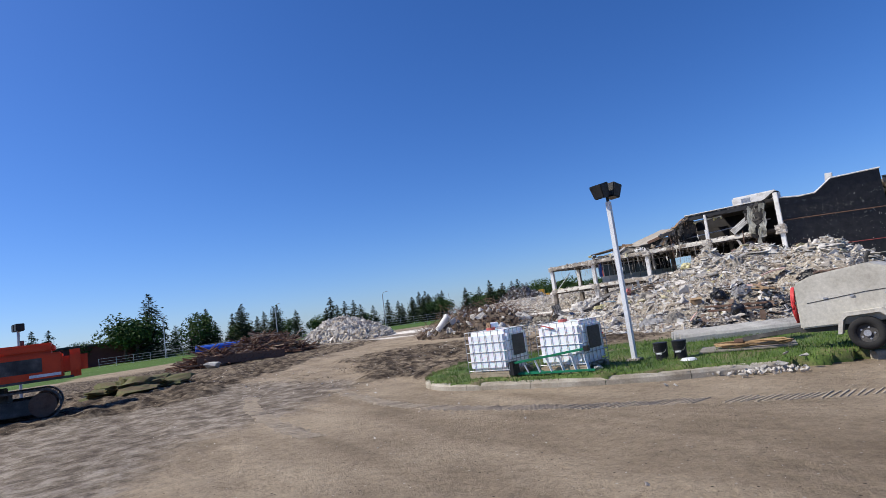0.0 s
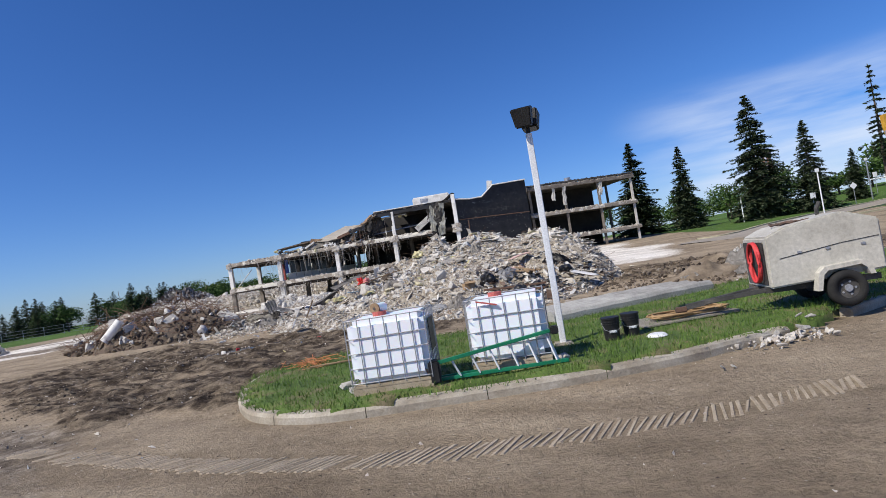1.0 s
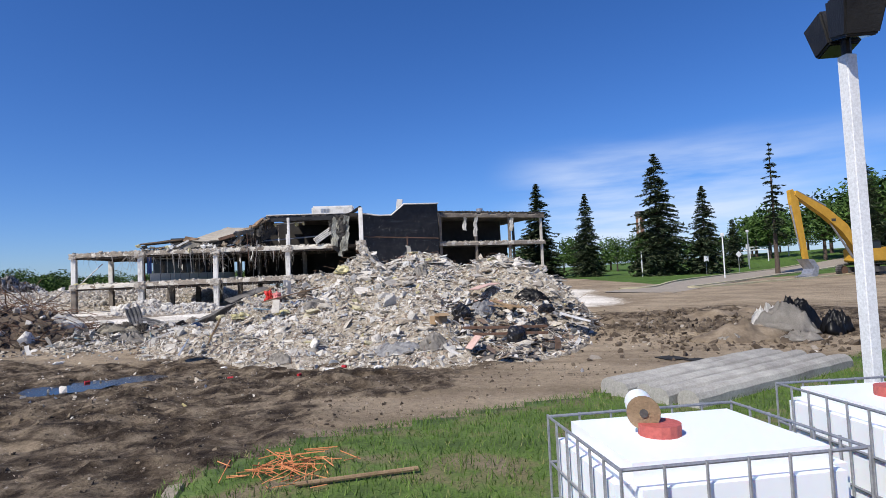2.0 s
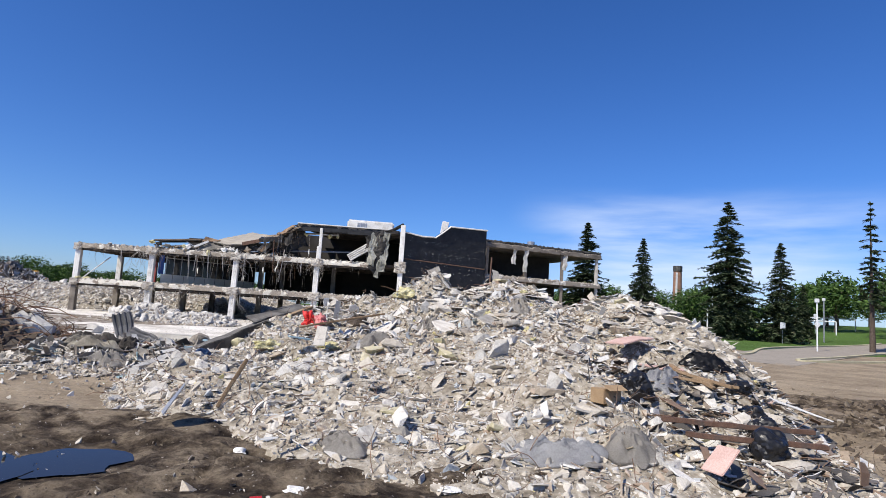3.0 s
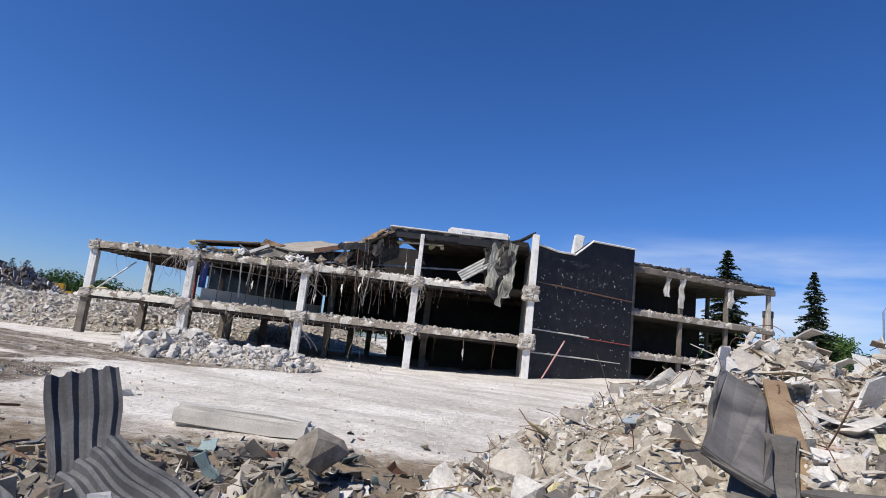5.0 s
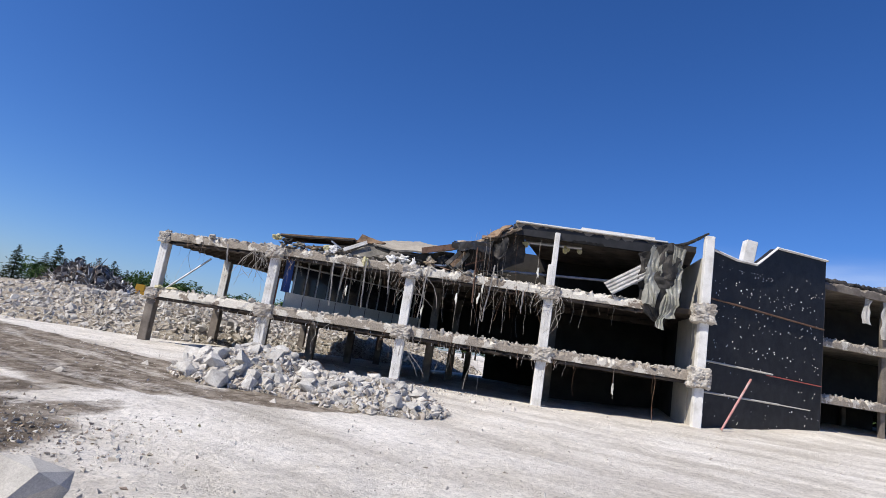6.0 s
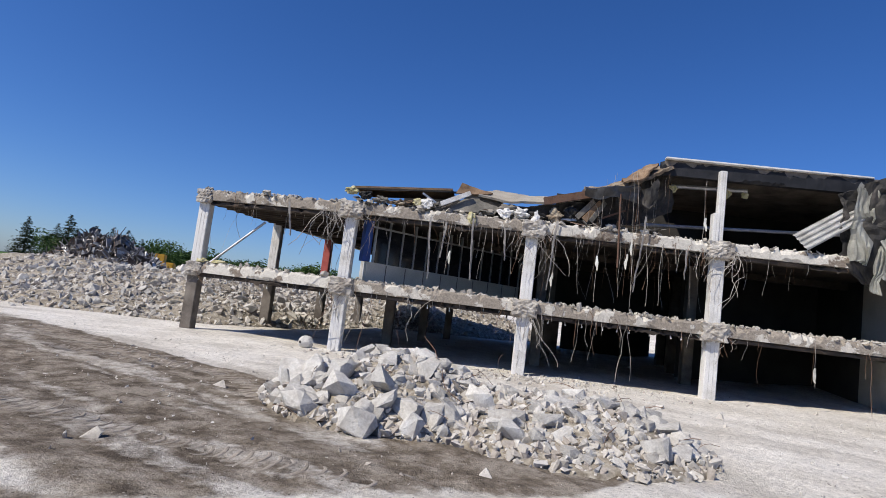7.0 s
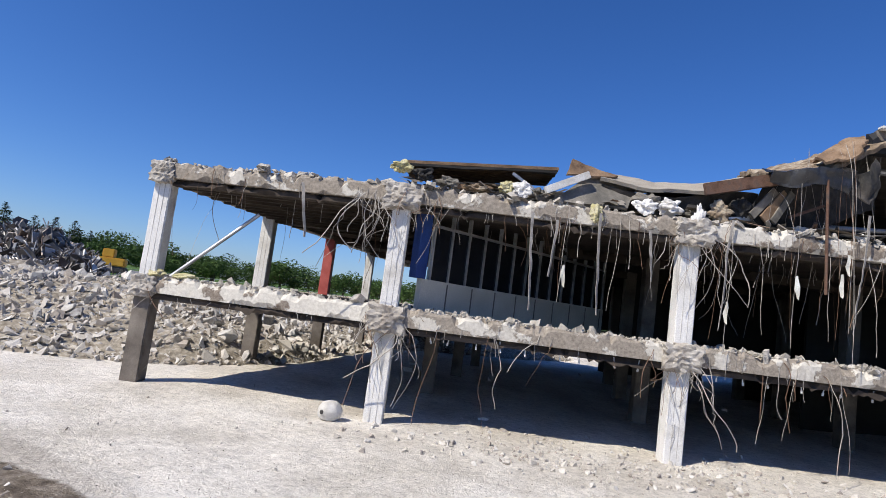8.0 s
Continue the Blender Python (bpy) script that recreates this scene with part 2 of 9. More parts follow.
mud = np.maximum(mud, 0.9 * sstep(-0.3, 1.3, X + 12.2 + 0.97 * (Y - 10.5) + 0.8 * lattice(X, Y, 2.4)) * sstep(9.6, 11.0, Y + 0.6 * lattice(X, Y, 1.5)) * sstep(-5.5, -8.5, X) * sstep(24, 19, Y) * sstep(-0.75, -0.2, lattice(X / 2.5, Y, 0.9)))
mud_right = sstep(-0.1, 0.3, 1 - np.hypot((X - 8) / 9, (Y - 27.5) / 6) + 0.5 * lattice(X, Y, 2.2))
mud = np.maximum(mud, 0.75 * mud_right)
track = sstep(2.6, 1.4, np.abs(Y - 27.4 + 0.3 * (X + 14) - 0.5 * lattice(X, Y, 3))) * sstep(-8.5, -10.5, X)
mud *= 1 - 0.85 * track * sstep(-26, -22, X)
mud *= 0.82 + 0.18 * sstep(-0.4, 0.3, lattice(X, Y + 5, 1.1) + 0.5 * lattice(X, Y, 0.5))
pale = sstep(36, 44, Y + 3 * lattice(X, Y, 6)) * sstep(-60, -45, X) * sstep(14, 6, X + 2 * lattice(X, Y, 4))
# wheel and crawler ruts: noise drawn out along the ways that machines take
u1, v1 = X * 0.95 - Y * 0.3, X * 0.3 + Y * 0.95
u2, v2 = X * 0.9 - Y * 0.44, X * 0.44 + Y * 0.9
rut1 = lattice(u1 / 9, v1 + 0.4 * lattice(X, Y, 6), 0.55) * 0.6 + lattice(u1 / 7, v1 + 30, 0.22) * 0.4
rut2 = lattice(u2 / 10, v2 + 0.6 * lattice(X, Y, 9), 0.8) * 0.6 + lattice(u2 / 8, v2 + 12, 0.28) * 0.4
far_side = sstep(38, 46, Y)
rut = rut1 * (1 - far_side) + rut2 * far_side
way_mid = np.interp(X, (-40, -26, -22, -20), (35.2, 35.4, 37.6, 38.4)) + 0.5 * lattice(X, Y, 5)
way_half = np.interp(X, (-40, -30, -26, -21, -19.4), (3.7, 3.7, 3.7, 1.9, 0.02))
way = sstep(1.15, 0.75, np.abs(v2 - way_mid) / way_half) * sstep(-52, -40, X) * far_side
mud = mud * (1 - far_side)
haul = np.maximum(0.7 * sstep(-21.6, -23.2, X + 0.6 * lattice(X, Y, 1.5)) * sstep(47.2, 45.6, Y + 0.6 * lattice(X, Y, 1.5)) * sstep(41, 43, Y), 0.95 * way * (0.55 + 0.45 * sstep(-0.36, 0.08, rut2 + 0.35 * lattice(u2 / 4, v2, 0.35))) * (0.9 + 0.1 * lattice(X, Y, 1.1)))
wet_hole = sstep(1.0, 0.6, np.hypot((X + 23.4) / 2.6, (Y - 51.6) / 1.2))
haul = np.maximum(haul, 0.64 * sstep(-2, -7, X + 0.5 * Y + 1.5 * lattice(X, Y, 3)) * sstep(-34, -26, X) * sstep(14, 10, Y))
haul = np.maximum(haul, 0.6 * sstep(34, 32.5, v2 + 0.6 * lattice(X, Y, 3)) * sstep(-22.5, -24.5, X + 0.8 * lattice(X, Y, 2)) * far_side * sstep(-0.6, 0.3, lattice(X, Y, 1.4)))
haul = np.maximum(haul, 0.5 * wet_hole * sstep(-0.3, 0.3, lattice(X, Y, 0.8)))
Z = land(X, Y)
Z += near * (0.05 * lattice(X, Y, 3.0) + 0.02 * lattice(X, Y, 0.8)) * sstep(8.5, 15, np.hypot(X, Y - 10.7))
Z += near * 0.035 * (1 - 0.6 * far_side) * rut * sstep(8, 10.5, np.hypot(X, Y - 10.7))
Z += mud * (1 - far_side) * (0.12 * lattice(X, Y + 3, 1.4) + 0.13 * np.abs(lattice(X + 7, Y, 0.6)) + 0.09 * np.abs(lattice(X, Y + 40, 0.33)) + 0.045 * lattice(X + 2, Y, 0.2)) * sstep(60, 30, np.hypot(X + 10, Y - 15))

# crumbly crust on the open dirt, and deep streaks along the dark haul way
off_isle = sstep(8, 10.5, np.hypot(X, Y - 10.7))
Z += near * (1 - mud) * off_isle * (0.016 * lattice(X + 5, Y, 0.38) + 0.012 * lattice(X, Y + 8, 0.24))
Z += near * far_side * (0.12 + way) * (0.03 * lattice(u2 / 6, v2 + 4, 0.3) + 0.025 * np.abs(lattice(X, Y, 0.3)))
east = sstep(1.0, 0.4, np.hypot((X - 7) / 8, (Y - 27) / 7))
Z += east * (0.16 * np.abs(lattice(X, Y, 0.8)) + 0.1 * np.abs(lattice(X, Y + 3, 0.4)))

PUDDLES = ((-13.3, 21.3, 1.3, 1.0), (-12.2, 22.0, 0.8, 0.8), (-6.3, 19.6, 0.5, 0.25))
for px_, py_, w_, d_ in PUDDLES:
    k = sstep(1.5, 0.9, np.hypot((X - px_) / w_, (Y - py_) / d_) + 0.25 * lattice(X, Y, 0.5))
    Z = Z * (1 - k) + (float(land(px_, py_)) - 0.06) * k


def ground_z(x, y):
    """Height of the ground sheet."""
    i, j = np.clip(np.searchsorted(gx, x) - 1, 0, len(gx) - 2), np.clip(np.searchsorted(gy, y) - 1, 0, len(gy) - 2)
    u, v = (x - gx[i]) / (gx[i + 1] - gx[i]), (y - gy[j]) / (gy[j + 1] - gy[j])
    return (Z[j, i] * (1 - u) + Z[j, i + 1] * u) * (1 - v) + (Z[j + 1, i] * (1 - u) + Z[j + 1, i + 1] * u) * v


nx, ny = len(gx), len(gy)
idx = np.arange(nx * ny).reshape(ny, nx)
quads = np.stack([idx[:-1, :-1], idx[:-1, 1:], idx[1:, 1:], idx[1:, :-1]], -1).reshape(-1, 4)
soil = bpy.data.materials.new("soil")
ground_me = fast_mesh("ground", np.stack([X, Y, Z], -1).reshape(-1, 3), quads, soil, True)
green = sstep(60, 75, np.hypot(X + 12, Y - 30) + 8 * lattice(X, Y, 9))
green = np.maximum(green * np.where(X < 0, sstep(-62, -75, X), 0), np.where(X > 0, sstep(52, 54, Y - 0.35 * (X - 20)) * sstep(19, 21, X), 0))
for key, val in (("mud", mud), ("haul", haul), ("pale", pale), ("green", green), ("rut", 0.5 + 0.5 * rut)):
    at = ground_me.attributes.new(key, "FLOAT", "POINT")
    at.data.foreach_set("value", val.astype(np.float32).ravel())
nt, nd, lk, bsdf = nodes_of(soil)
tc = nd.new("ShaderNodeTexCoord")
n1, n2, n3 = (noise_node(nt, s, 8, 0.65, tc.outputs["Object"]) for s in (0.35, 2.5, 22.0))
dry = ramp_node(nt, [(0.33, (0.215, 0.168, 0.116)), (0.62, (0.355, 0.287, 0.202))])
lk.new(n1.outputs[0], dry.inputs[0])
wet = ramp_node(nt, [(0.4, (0.036, 0.026, 0.018)), (0.49, (0.112, 0.086, 0.06)), (0.6, (0.27, 0.216, 0.152))])
n5 = noise_node(nt, 1.9, 9, 0.68, tc.outputs["Object"])
lk.new(n5.outputs[0], wet.inputs[0])
dust = ramp_node(nt, [(0.3, (0.54, 0.5, 0.43)), (0.45, (0.68, 0.635, 0.56)), (0.65, (0.8, 0.76, 0.69))])
lk.new(n1.outputs[0], dust.inputs[0])
hauled = ramp_node(nt, [(0.38, (0.11, 0.088, 0.065)), (0.48, (0.195, 0.16, 0.122)), (0.6, (0.34, 0.295, 0.238))])
lk.new(n5.outputs[0], hauled.inputs[0])
lawn = ramp_node(nt, [(0.3, (0.05, 0.1, 0.02)), (0.7, (0.1, 0.17, 0.04))])
lk.new(n2.outputs[0], lawn.inputs[0])
col = dry.outputs[0]
ragged = noise_node(nt, 2.6, 10, 0.72, tc.outputs["Object"])


def ragged_edge(key, spread):
    """The cover of one kind of soil, broken up at its rim into crumbs and patches."""
    at_ = nd.new("ShaderNodeAttribute")
    at_.attribute_name = key
    add = nd.new("ShaderNodeMath")
    add.operation, add.inputs[1].default_value = "MULTIPLY_ADD", spread
    lk.new(ragged.outputs[0], add.inputs[0])
    lk.new(at_.outputs["Fac"], add.inputs[2])
    edge_ = nd.new("ShaderNodeMapRange")
    edge_.interpolation_type = "SMOOTHSTEP"
    edge_.inputs[1].default_value, edge_.inputs[2].default_value = 0.5 * spread + 0.3, 0.5 * spread + 0.62
    lk.new(add.outputs[0], edge_.inputs[0])
    return edge_.outputs[0]


for key, src, spread in (("pale", dust, 0.8), ("haul", hauled, 0.8), ("mud", wet, 1.15), ("green", lawn, 0.3)):
    col = mix_node(nt, col, src.outputs[0], ragged_edge(key, spread))
# pale grit and dark crumbs
grit = nd.new("ShaderNodeTexVoronoi")
grit.inputs["Scale"].default_value = 11.0
lk.new(tc.outputs["Object"], grit.inputs["Vector"])
dot = ramp_node(nt, [(0.1, (1, 1, 1)), (0.2, (0, 0, 0))])
lk.new(grit.outputs["Distance"], dot.inputs[0])
sep_ = nd.new("ShaderNodeSeparateColor")
lk.new(grit.outputs["Color"], sep_.inputs[0])
some = ramp_node(nt, [(0.6, (0, 0, 0)), (0.63, (1, 1, 1))])
lk.new(sep_.outputs[0], some.inputs[0])
kind_ = ramp_node(nt, [(0.0, (0.07, 0.055, 0.042)), (0.45, (0.42, 0.38, 0.32))], "CONSTANT")
lk.new(sep_.outputs[1], kind_.inputs[0])
col = mix_node(nt, col, kind_.outputs[0], mix_node(nt, dot.outputs[0], some.outputs[0], 1.0, "MULTIPLY"))
a = nd.new("ShaderNodeAttribute")
a.attribute_name = "rut"
streak = ramp_node(nt, [(0.25, (0.76, 0.74, 0.72)), (0.5, (0.98, 0.98, 0.98)), (0.75, (1.1, 1.1, 1.1))])
lk.new(a.outputs["Fac"], streak.inputs[0])
col = mix_node(nt, col, streak.outputs[0], 0.8, "MULTIPLY")
tone = ramp_node(nt, [(0.36, (0.64, 0.63, 0.62)), (0.5, (0.98, 0.98, 0.98)), (0.64, (1.22, 1.22, 1.22))])
n4 = noise_node(nt, 6.0, 8, 0.72, tc.outputs["Object"])
blend = mix_node(nt, n3.outputs[0], n4.outputs[0], 0.6)
lk.new(blend, tone.inputs[0])
lk.new(mix_node(nt, col, tone.outputs[0], 1.0, "MULTIPLY"), bsdf.inputs["Base Color"])
bsdf.inputs["Roughness"].default_value = 0.95
bsdf.inputs["Specular IOR Level"].default_value = 0.15
bmp = nd.new("ShaderNodeBump")
bmp.inputs["Strength"].default_value, bmp.inputs["Distance"].default_value = 1.0, 0.1
lk.new(blend, bmp.inputs["Height"])
clump = nd.new("ShaderNodeBump")
clump.inputs["Strength"].default_value, clump.inputs["Distance"].default_value = 0.8, 0.3
a = nd.new("ShaderNodeAttribute")
a.attribute_name = "mud"
lk.new(mix_node(nt, n5.outputs[0], a.outputs["Fac"], 1.0, "MULTIPLY"), clump.inputs["Height"])
lk.new(bmp.outputs[0], clump.inputs["Normal"])
lk.new(clump.outputs[0], bsdf.inputs["Normal"])
ground = tagged(new("ground", ground_me), "dry tan dirt with dark mud and pale dust", "ground", kind="structure")


def heap_mesh(name, fun, x0, x1, y0, y1, step, material):
    xs, ys = np.arange(x0, x1, step), np.arange(y0, y1, step)
    XX, YY = np.meshgrid(xs, ys)
    h = fun(XX, YY)
    ZZ = land(XX, YY) + np.where(h > 0.02, h, -0.4)
    k = np.arange(XX.size).reshape(XX.shape)
    q = np.stack([k[:-1, :-1], k[:-1, 1:], k[1:, 1:], k[1:, :-1]], -1).reshape(-1, 4)
    hv = h.ravel()
    q = q[(hv[q] > 0.0).any(1)]
    return fast_mesh(name, np.stack([XX, YY, ZZ], -1).reshape(-1, 3), q, material, True)


rubble_base = surface("crushed rubble", [(0.12, 0.1, 0.075), (0.25, 0.215, 0.165), (0.38, 0.34, 0.275), (0.54, 0.5, 0.44)], 4.5, 0.95, bump=1.0, fine=16)
dirt_base = surface("brown soil heap", [(0.06, 0.045, 0.035), (0.13, 0.1, 0.075), (0.2, 0.16, 0.12)], 1.0, 0.95, bump=0.8, fine=10)
heaps = {}
for name, fun, rect, step, mt, label in (
        ("rubble_heap", main_heap, (-24, 10, 16, 44), 0.12, rubble_base, "large heap of pale demolition rubble and torn building scraps"),
        ("concrete_heap", chunk_heap, (-29, -15, 50, 61), 0.2, rubble_base, "low heap of broken white concrete blocks"),
        ("rubble_bank", bank_heap, (-78, -8, 66, 108), 0.4, rubble_base, "long bank of broken concrete beside the building"),
        ("scrap_heap", scrap_heap, (-72, -38, 70, 104), 0.4, dirt_base, "dark heap of tangled shiny scrap metal"),
        ("root_heap", root_heap, (-34, -10, 28, 43), 0.25, dirt_base, "brown heap of soil, rebar and broken concrete"),
        ("grey_heap", grey_heap, (-80, -42, 40, 64), 0.4, rubble_base, "far heap of grey broken concrete"),
        ("lumber_heap", wood_heap, (-60, -38, 16, 42), 0.4, dirt_base, "heap of broken brown lumber and beams")):
    heaps[name] = tagged(new(name, heap_mesh(name, fun, *rect, step, mt)), label, "rubble heap")


# ---- the building ----
FRONT = [Vector(p) for p in ((-34.4, 65.8, 0), (-28.0, 64.9, 0), (-21.0, 64.7, 0), (-14.15, 64.85, 0), (-6.75, 64.8, 0))]
BACK = Vector((0.19, 0.982, 0))
L1, L2, L3 = 3.1, 6.1, 9.25       # tops of first floor, second floor, roof
building = thing("demolished_building", "half demolished three-storey concrete office building", "building", -20, 70, 0.4)


def bpart(name, bm, material, label="", parent=None, smooth=False):
    """A part of the building, in world metres."""
    ob = part(name, bm, material, parent or building, label, smooth)
    if parent is None:
        ob.matrix_parent_inverse = building.matrix_basis.inverted()
    return ob


def hull_shape(rnd, n=11, flat=1.0, round_=0.0):
    """An angular broken stone, about 1 m across: (verts, tris)."""
    bm = bmesh.new()
    for _ in range(n):
        p = Vector((rnd.uniform(-1, 1), rnd.uniform(-1, 1), rnd.uniform(-1, 1)))
        p = (p / max(abs(p.x), abs(p.y), abs(p.z)) * (1 - round_) + p.normalized() * round_) * rnd.uniform(0.75, 1.0) * 0.5
        bm.verts.new((p.x, p.y, p.z * flat))
    r = bmesh.ops.convex_hull(bm, input=bm.verts)
    bmesh.ops.delete(bm, geom=list({v for v in r["geom_interior"] if isinstance(v, bmesh.types.BMVert)}), context="VERTS")
    bmesh.ops.triangulate(bm, faces=bm.faces)
    bm.verts.index_update()
    vs = np.array([v.co[:] for v in bm.verts])
    fs = np.array([[v.index for v in f.verts] for f in bm.faces])
    bm.free()
    return vs, fs


def plate_shape(rnd):
    """A torn flat piece with an uneven outline, about 1 m across."""
    m = rnd.choice((5, 6, 7))
    vs, fs = [], []
    lift = [rnd.uniform(-0.7, 0.7) for _ in range(m)]
    for side in (-0.5, 0.5):
        for i in range(m):
            a = (i + rnd.uniform(-0.3, 0.3)) * math.tau / m
            q = rnd.uniform(0.72, 1.05) * 0.56 / max(abs(math.cos(a)), abs(math.sin(a))) ** 0.6
            if side > 0:
                vs.append((vs[i][0] * rnd.uniform(0.94, 1.0), vs[i][1] * rnd.uniform(0.94, 1.0), side + lift[i]))
            else:
                vs.append((q * math.cos(a), q * math.sin(a), side + lift[i]))
    fs += [(0, i + 1, i) for i in range(1, m - 1)] + [(m, m + i, m + i + 1) for i in range(1, m - 1)]
    for i in range(m):
        j = (i + 1) % m
        fs += [(i, j, m + j), (i, m + j, m + i)]
    return np.array(vs), np.array(fs)


def stick_shape(rnd):
    """A straight splintered length about 1 m long."""
    vs = [(x * rnd.uniform(0.9, 1.0), y, z) for x in (-0.5, 0.5) for y, z in ((-0.5, -0.5), (0.5, -0.5), (0.5, 0.5), (-0.5, 0.5))]
    fs = [(0, 2, 1), (0, 3, 2), (4, 5, 6), (4, 6, 7)]
    for k in range(4):
        p, q = k, (k + 1) % 4
        fs += [(p, q, q + 4), (p, q + 4, p + 4)]
    return np.array(vs), np.array(fs)


def bent_shape(rnd):
    """A bent strip or torn sheet: four cross-sections along x."""
    vs, fs = [], []
    bend, twist = rnd.uniform(-0.5, 0.5), rnd.uniform(-0.7, 0.7)
    for i in range(5):
        x = i / 4 - 0.5
        a = twist * x
        zc = bend * x * x + rnd.uniform(-0.05, 0.05)
        wl, wr = rnd.uniform(0.25, 0.55), rnd.uniform(0.25, 0.55)
        for yy, zz in ((-wl, -0.03), (wr, -0.03), (wr, 0.03), (-wl, 0.03)):
            vs.append((x + rnd.uniform(-0.05, 0.05), yy * math.cos(a) - zz * math.sin(a), zc + yy * math.sin(a) * 0.6 + zz))
    for i in range(4):
        for k in range(4):
            p, q = i * 4 + k, i * 4 + (k + 1) % 4
            fs += [(p, q, q + 4), (p, q + 4, p + 4)]
    fs += [(0, 2, 1), (0, 3, 2), (16, 17, 18), (16, 18, 19)]
    return np.array(vs), np.array(fs)


def wire_shape(rnd):
    """A bent wire about 1 m long, three-sided."""
    p, way = Vector((-0.5, 0, 0)), Vector((1, 0, 0))
    curl = Vector((0, rnd.uniform(-0.5, 0.5), rnd.uniform(-0.5, 0.5)))
    vs, fs = [], []
    for i in range(7):
        for k in range(3):
            vs.append((p.x, p.y + 0.009 * math.cos(k * 2.1), p.z + 0.009 * math.sin(k * 2.1)))
        curl = curl * 0.7 + Vector((0, rnd.uniform(-0.4, 0.4), rnd.uniform(-0.4, 0.4)))
        way = (way + curl).normalized()
        p = p + way * 0.17
    for i in range(6):
        for k in range(3):
            a, b = i * 3 + k, i * 3 + (k + 1) % 3
            fs += [(a, b, b + 3), (a, b + 3, a + 3)]
    return np.array(vs), np.array(fs)


rs = random.Random(3)
WIRES = [wire_shape(rs) for _ in range(16)]
HULLS = [hull_shape(rs) for _ in range(24)]
CRUMBS = [hull_shape(rs, 6, 0.8) for _ in range(20)]
COBBLES = [hull_shape(rs, 10, 0.85, 0.55) for _ in range(20)]


def block_shape(rnd):
    """A chunky broken lump of concrete with worn edges."""
    return hull_shape(rnd, rnd.choice((16, 18, 20)), rnd.uniform(0.75, 1.0), rnd.uniform(0.2, 0.5))


BLOCKS = [block_shape(rs) for _ in range(20)]
PLATES = [plate_shape(rs) for _ in range(14)]
BENTS = [bent_shape(rs) for _ in range(20)]
STICKS = [stick_shape(rs) for _ in range(8)]


def turns(n, r, tilt=None):
    """n random rotations; tilt limits the lean from level, in radians."""
    if tilt is None:
        q = r.normal(size=(n, 4))
    else:
        yaw, lean, way = r.uniform(0, 2 * np.pi, n), r.normal(0, tilt, n), r.uniform(0, 2 * np.pi, n)
        c, s = np.cos(yaw / 2), np.sin(yaw / 2)
        lc, ls = np.cos(lean / 2), np.sin(lean / 2)
        ax, ay = np.cos(way), np.sin(way)
        q = np.stack([lc * c, ls * (ax * c + ay * s), ls * (ay * c - ax * s), lc * s], 1)
    q /= np.linalg.norm(q, axis=1)[:, None]
    w, x, y, z = q.T
    return np.stack([1 - 2 * (y * y + z * z), 2 * (x * y - w * z), 2 * (x * z + w * y), 2 * (x * y + w * z), 1 - 2 * (x * x + z * z), 2 * (y * z - w * x), 2 * (x * z - w * y), 2 * (y * z + w * x), 1 - 2 * (x * x + y * y)], 1).reshape(n, 3, 3)


def scatter(name, places, sizes, shapes, material, r, tilt=None, parent=None, label=""):
    """One mesh of many small pieces at places (n, 3) with sizes (n, 3)."""
    n = len(places)
    rot = turns(n, r, tilt)
    pick = r.integers(0, len(shapes), n)
    vs, fs, base = [], [], 0
    for k, (sv, sf) in enumerate(shapes):
        i = np.nonzero(pick == k)[0]
        if not len(i):
            continue
        v = np.einsum("nij,nvj->nvi", rot[i], sv[None] * sizes[i][:, None]) + places[i][:, None]
        f = sf[None] + (base + np.arange(len(i)) * len(sv))[:, None, None]
        vs.append(v.reshape(-1, 3))
        fs.append(f.reshape(-1, 3))
        base += len(i) * len(sv)
    ob = new(name, fast_mesh(name, np.concatenate(vs), np.concatenate(fs), material))
    ob.parent = parent
    if parent is not None:
        ob.matrix_parent_inverse = parent.matrix_basis.inverted()
    return tagged(ob, label, kind="stuff")


def column(p, z0, z1, w, material, d=None, label=""):
    """A square column with a chamfer and a recessed joint line."""
    d = d or w
    bm = boxbm(-w / 2, w / 2, -d / 2, d / 2, z0, z1, 0.025)
    bmesh.ops.subdivide_edges(bm, edges=[e for e in bm.edges if abs(e.verts[0].co.z - e.verts[1].co.z) > 1], cuts=7)
    for v in bm.verts:
        v.co += Vector((rs.uniform(-1, 1), rs.uniform(-1, 1), 0)) * 0.004
    bmesh.ops.transform(bm, matrix=Matrix.Translation((p.x, p.y, 0)), verts=bm.verts)
    col_ = bpart("column", bm, material, label)
    if material is white_paint:
        for o in (-0.16, 0.16):
            bm = boxbm(p.x + o * w - 0.0025, p.x + o * w + 0.0025, p.y - d / 2 - 0.007, p.y - d / 2 + 0.03, z0 + 0.05, z1 - 0.05)
            bpart("joint", bm, concrete, "", col_)
    return col_


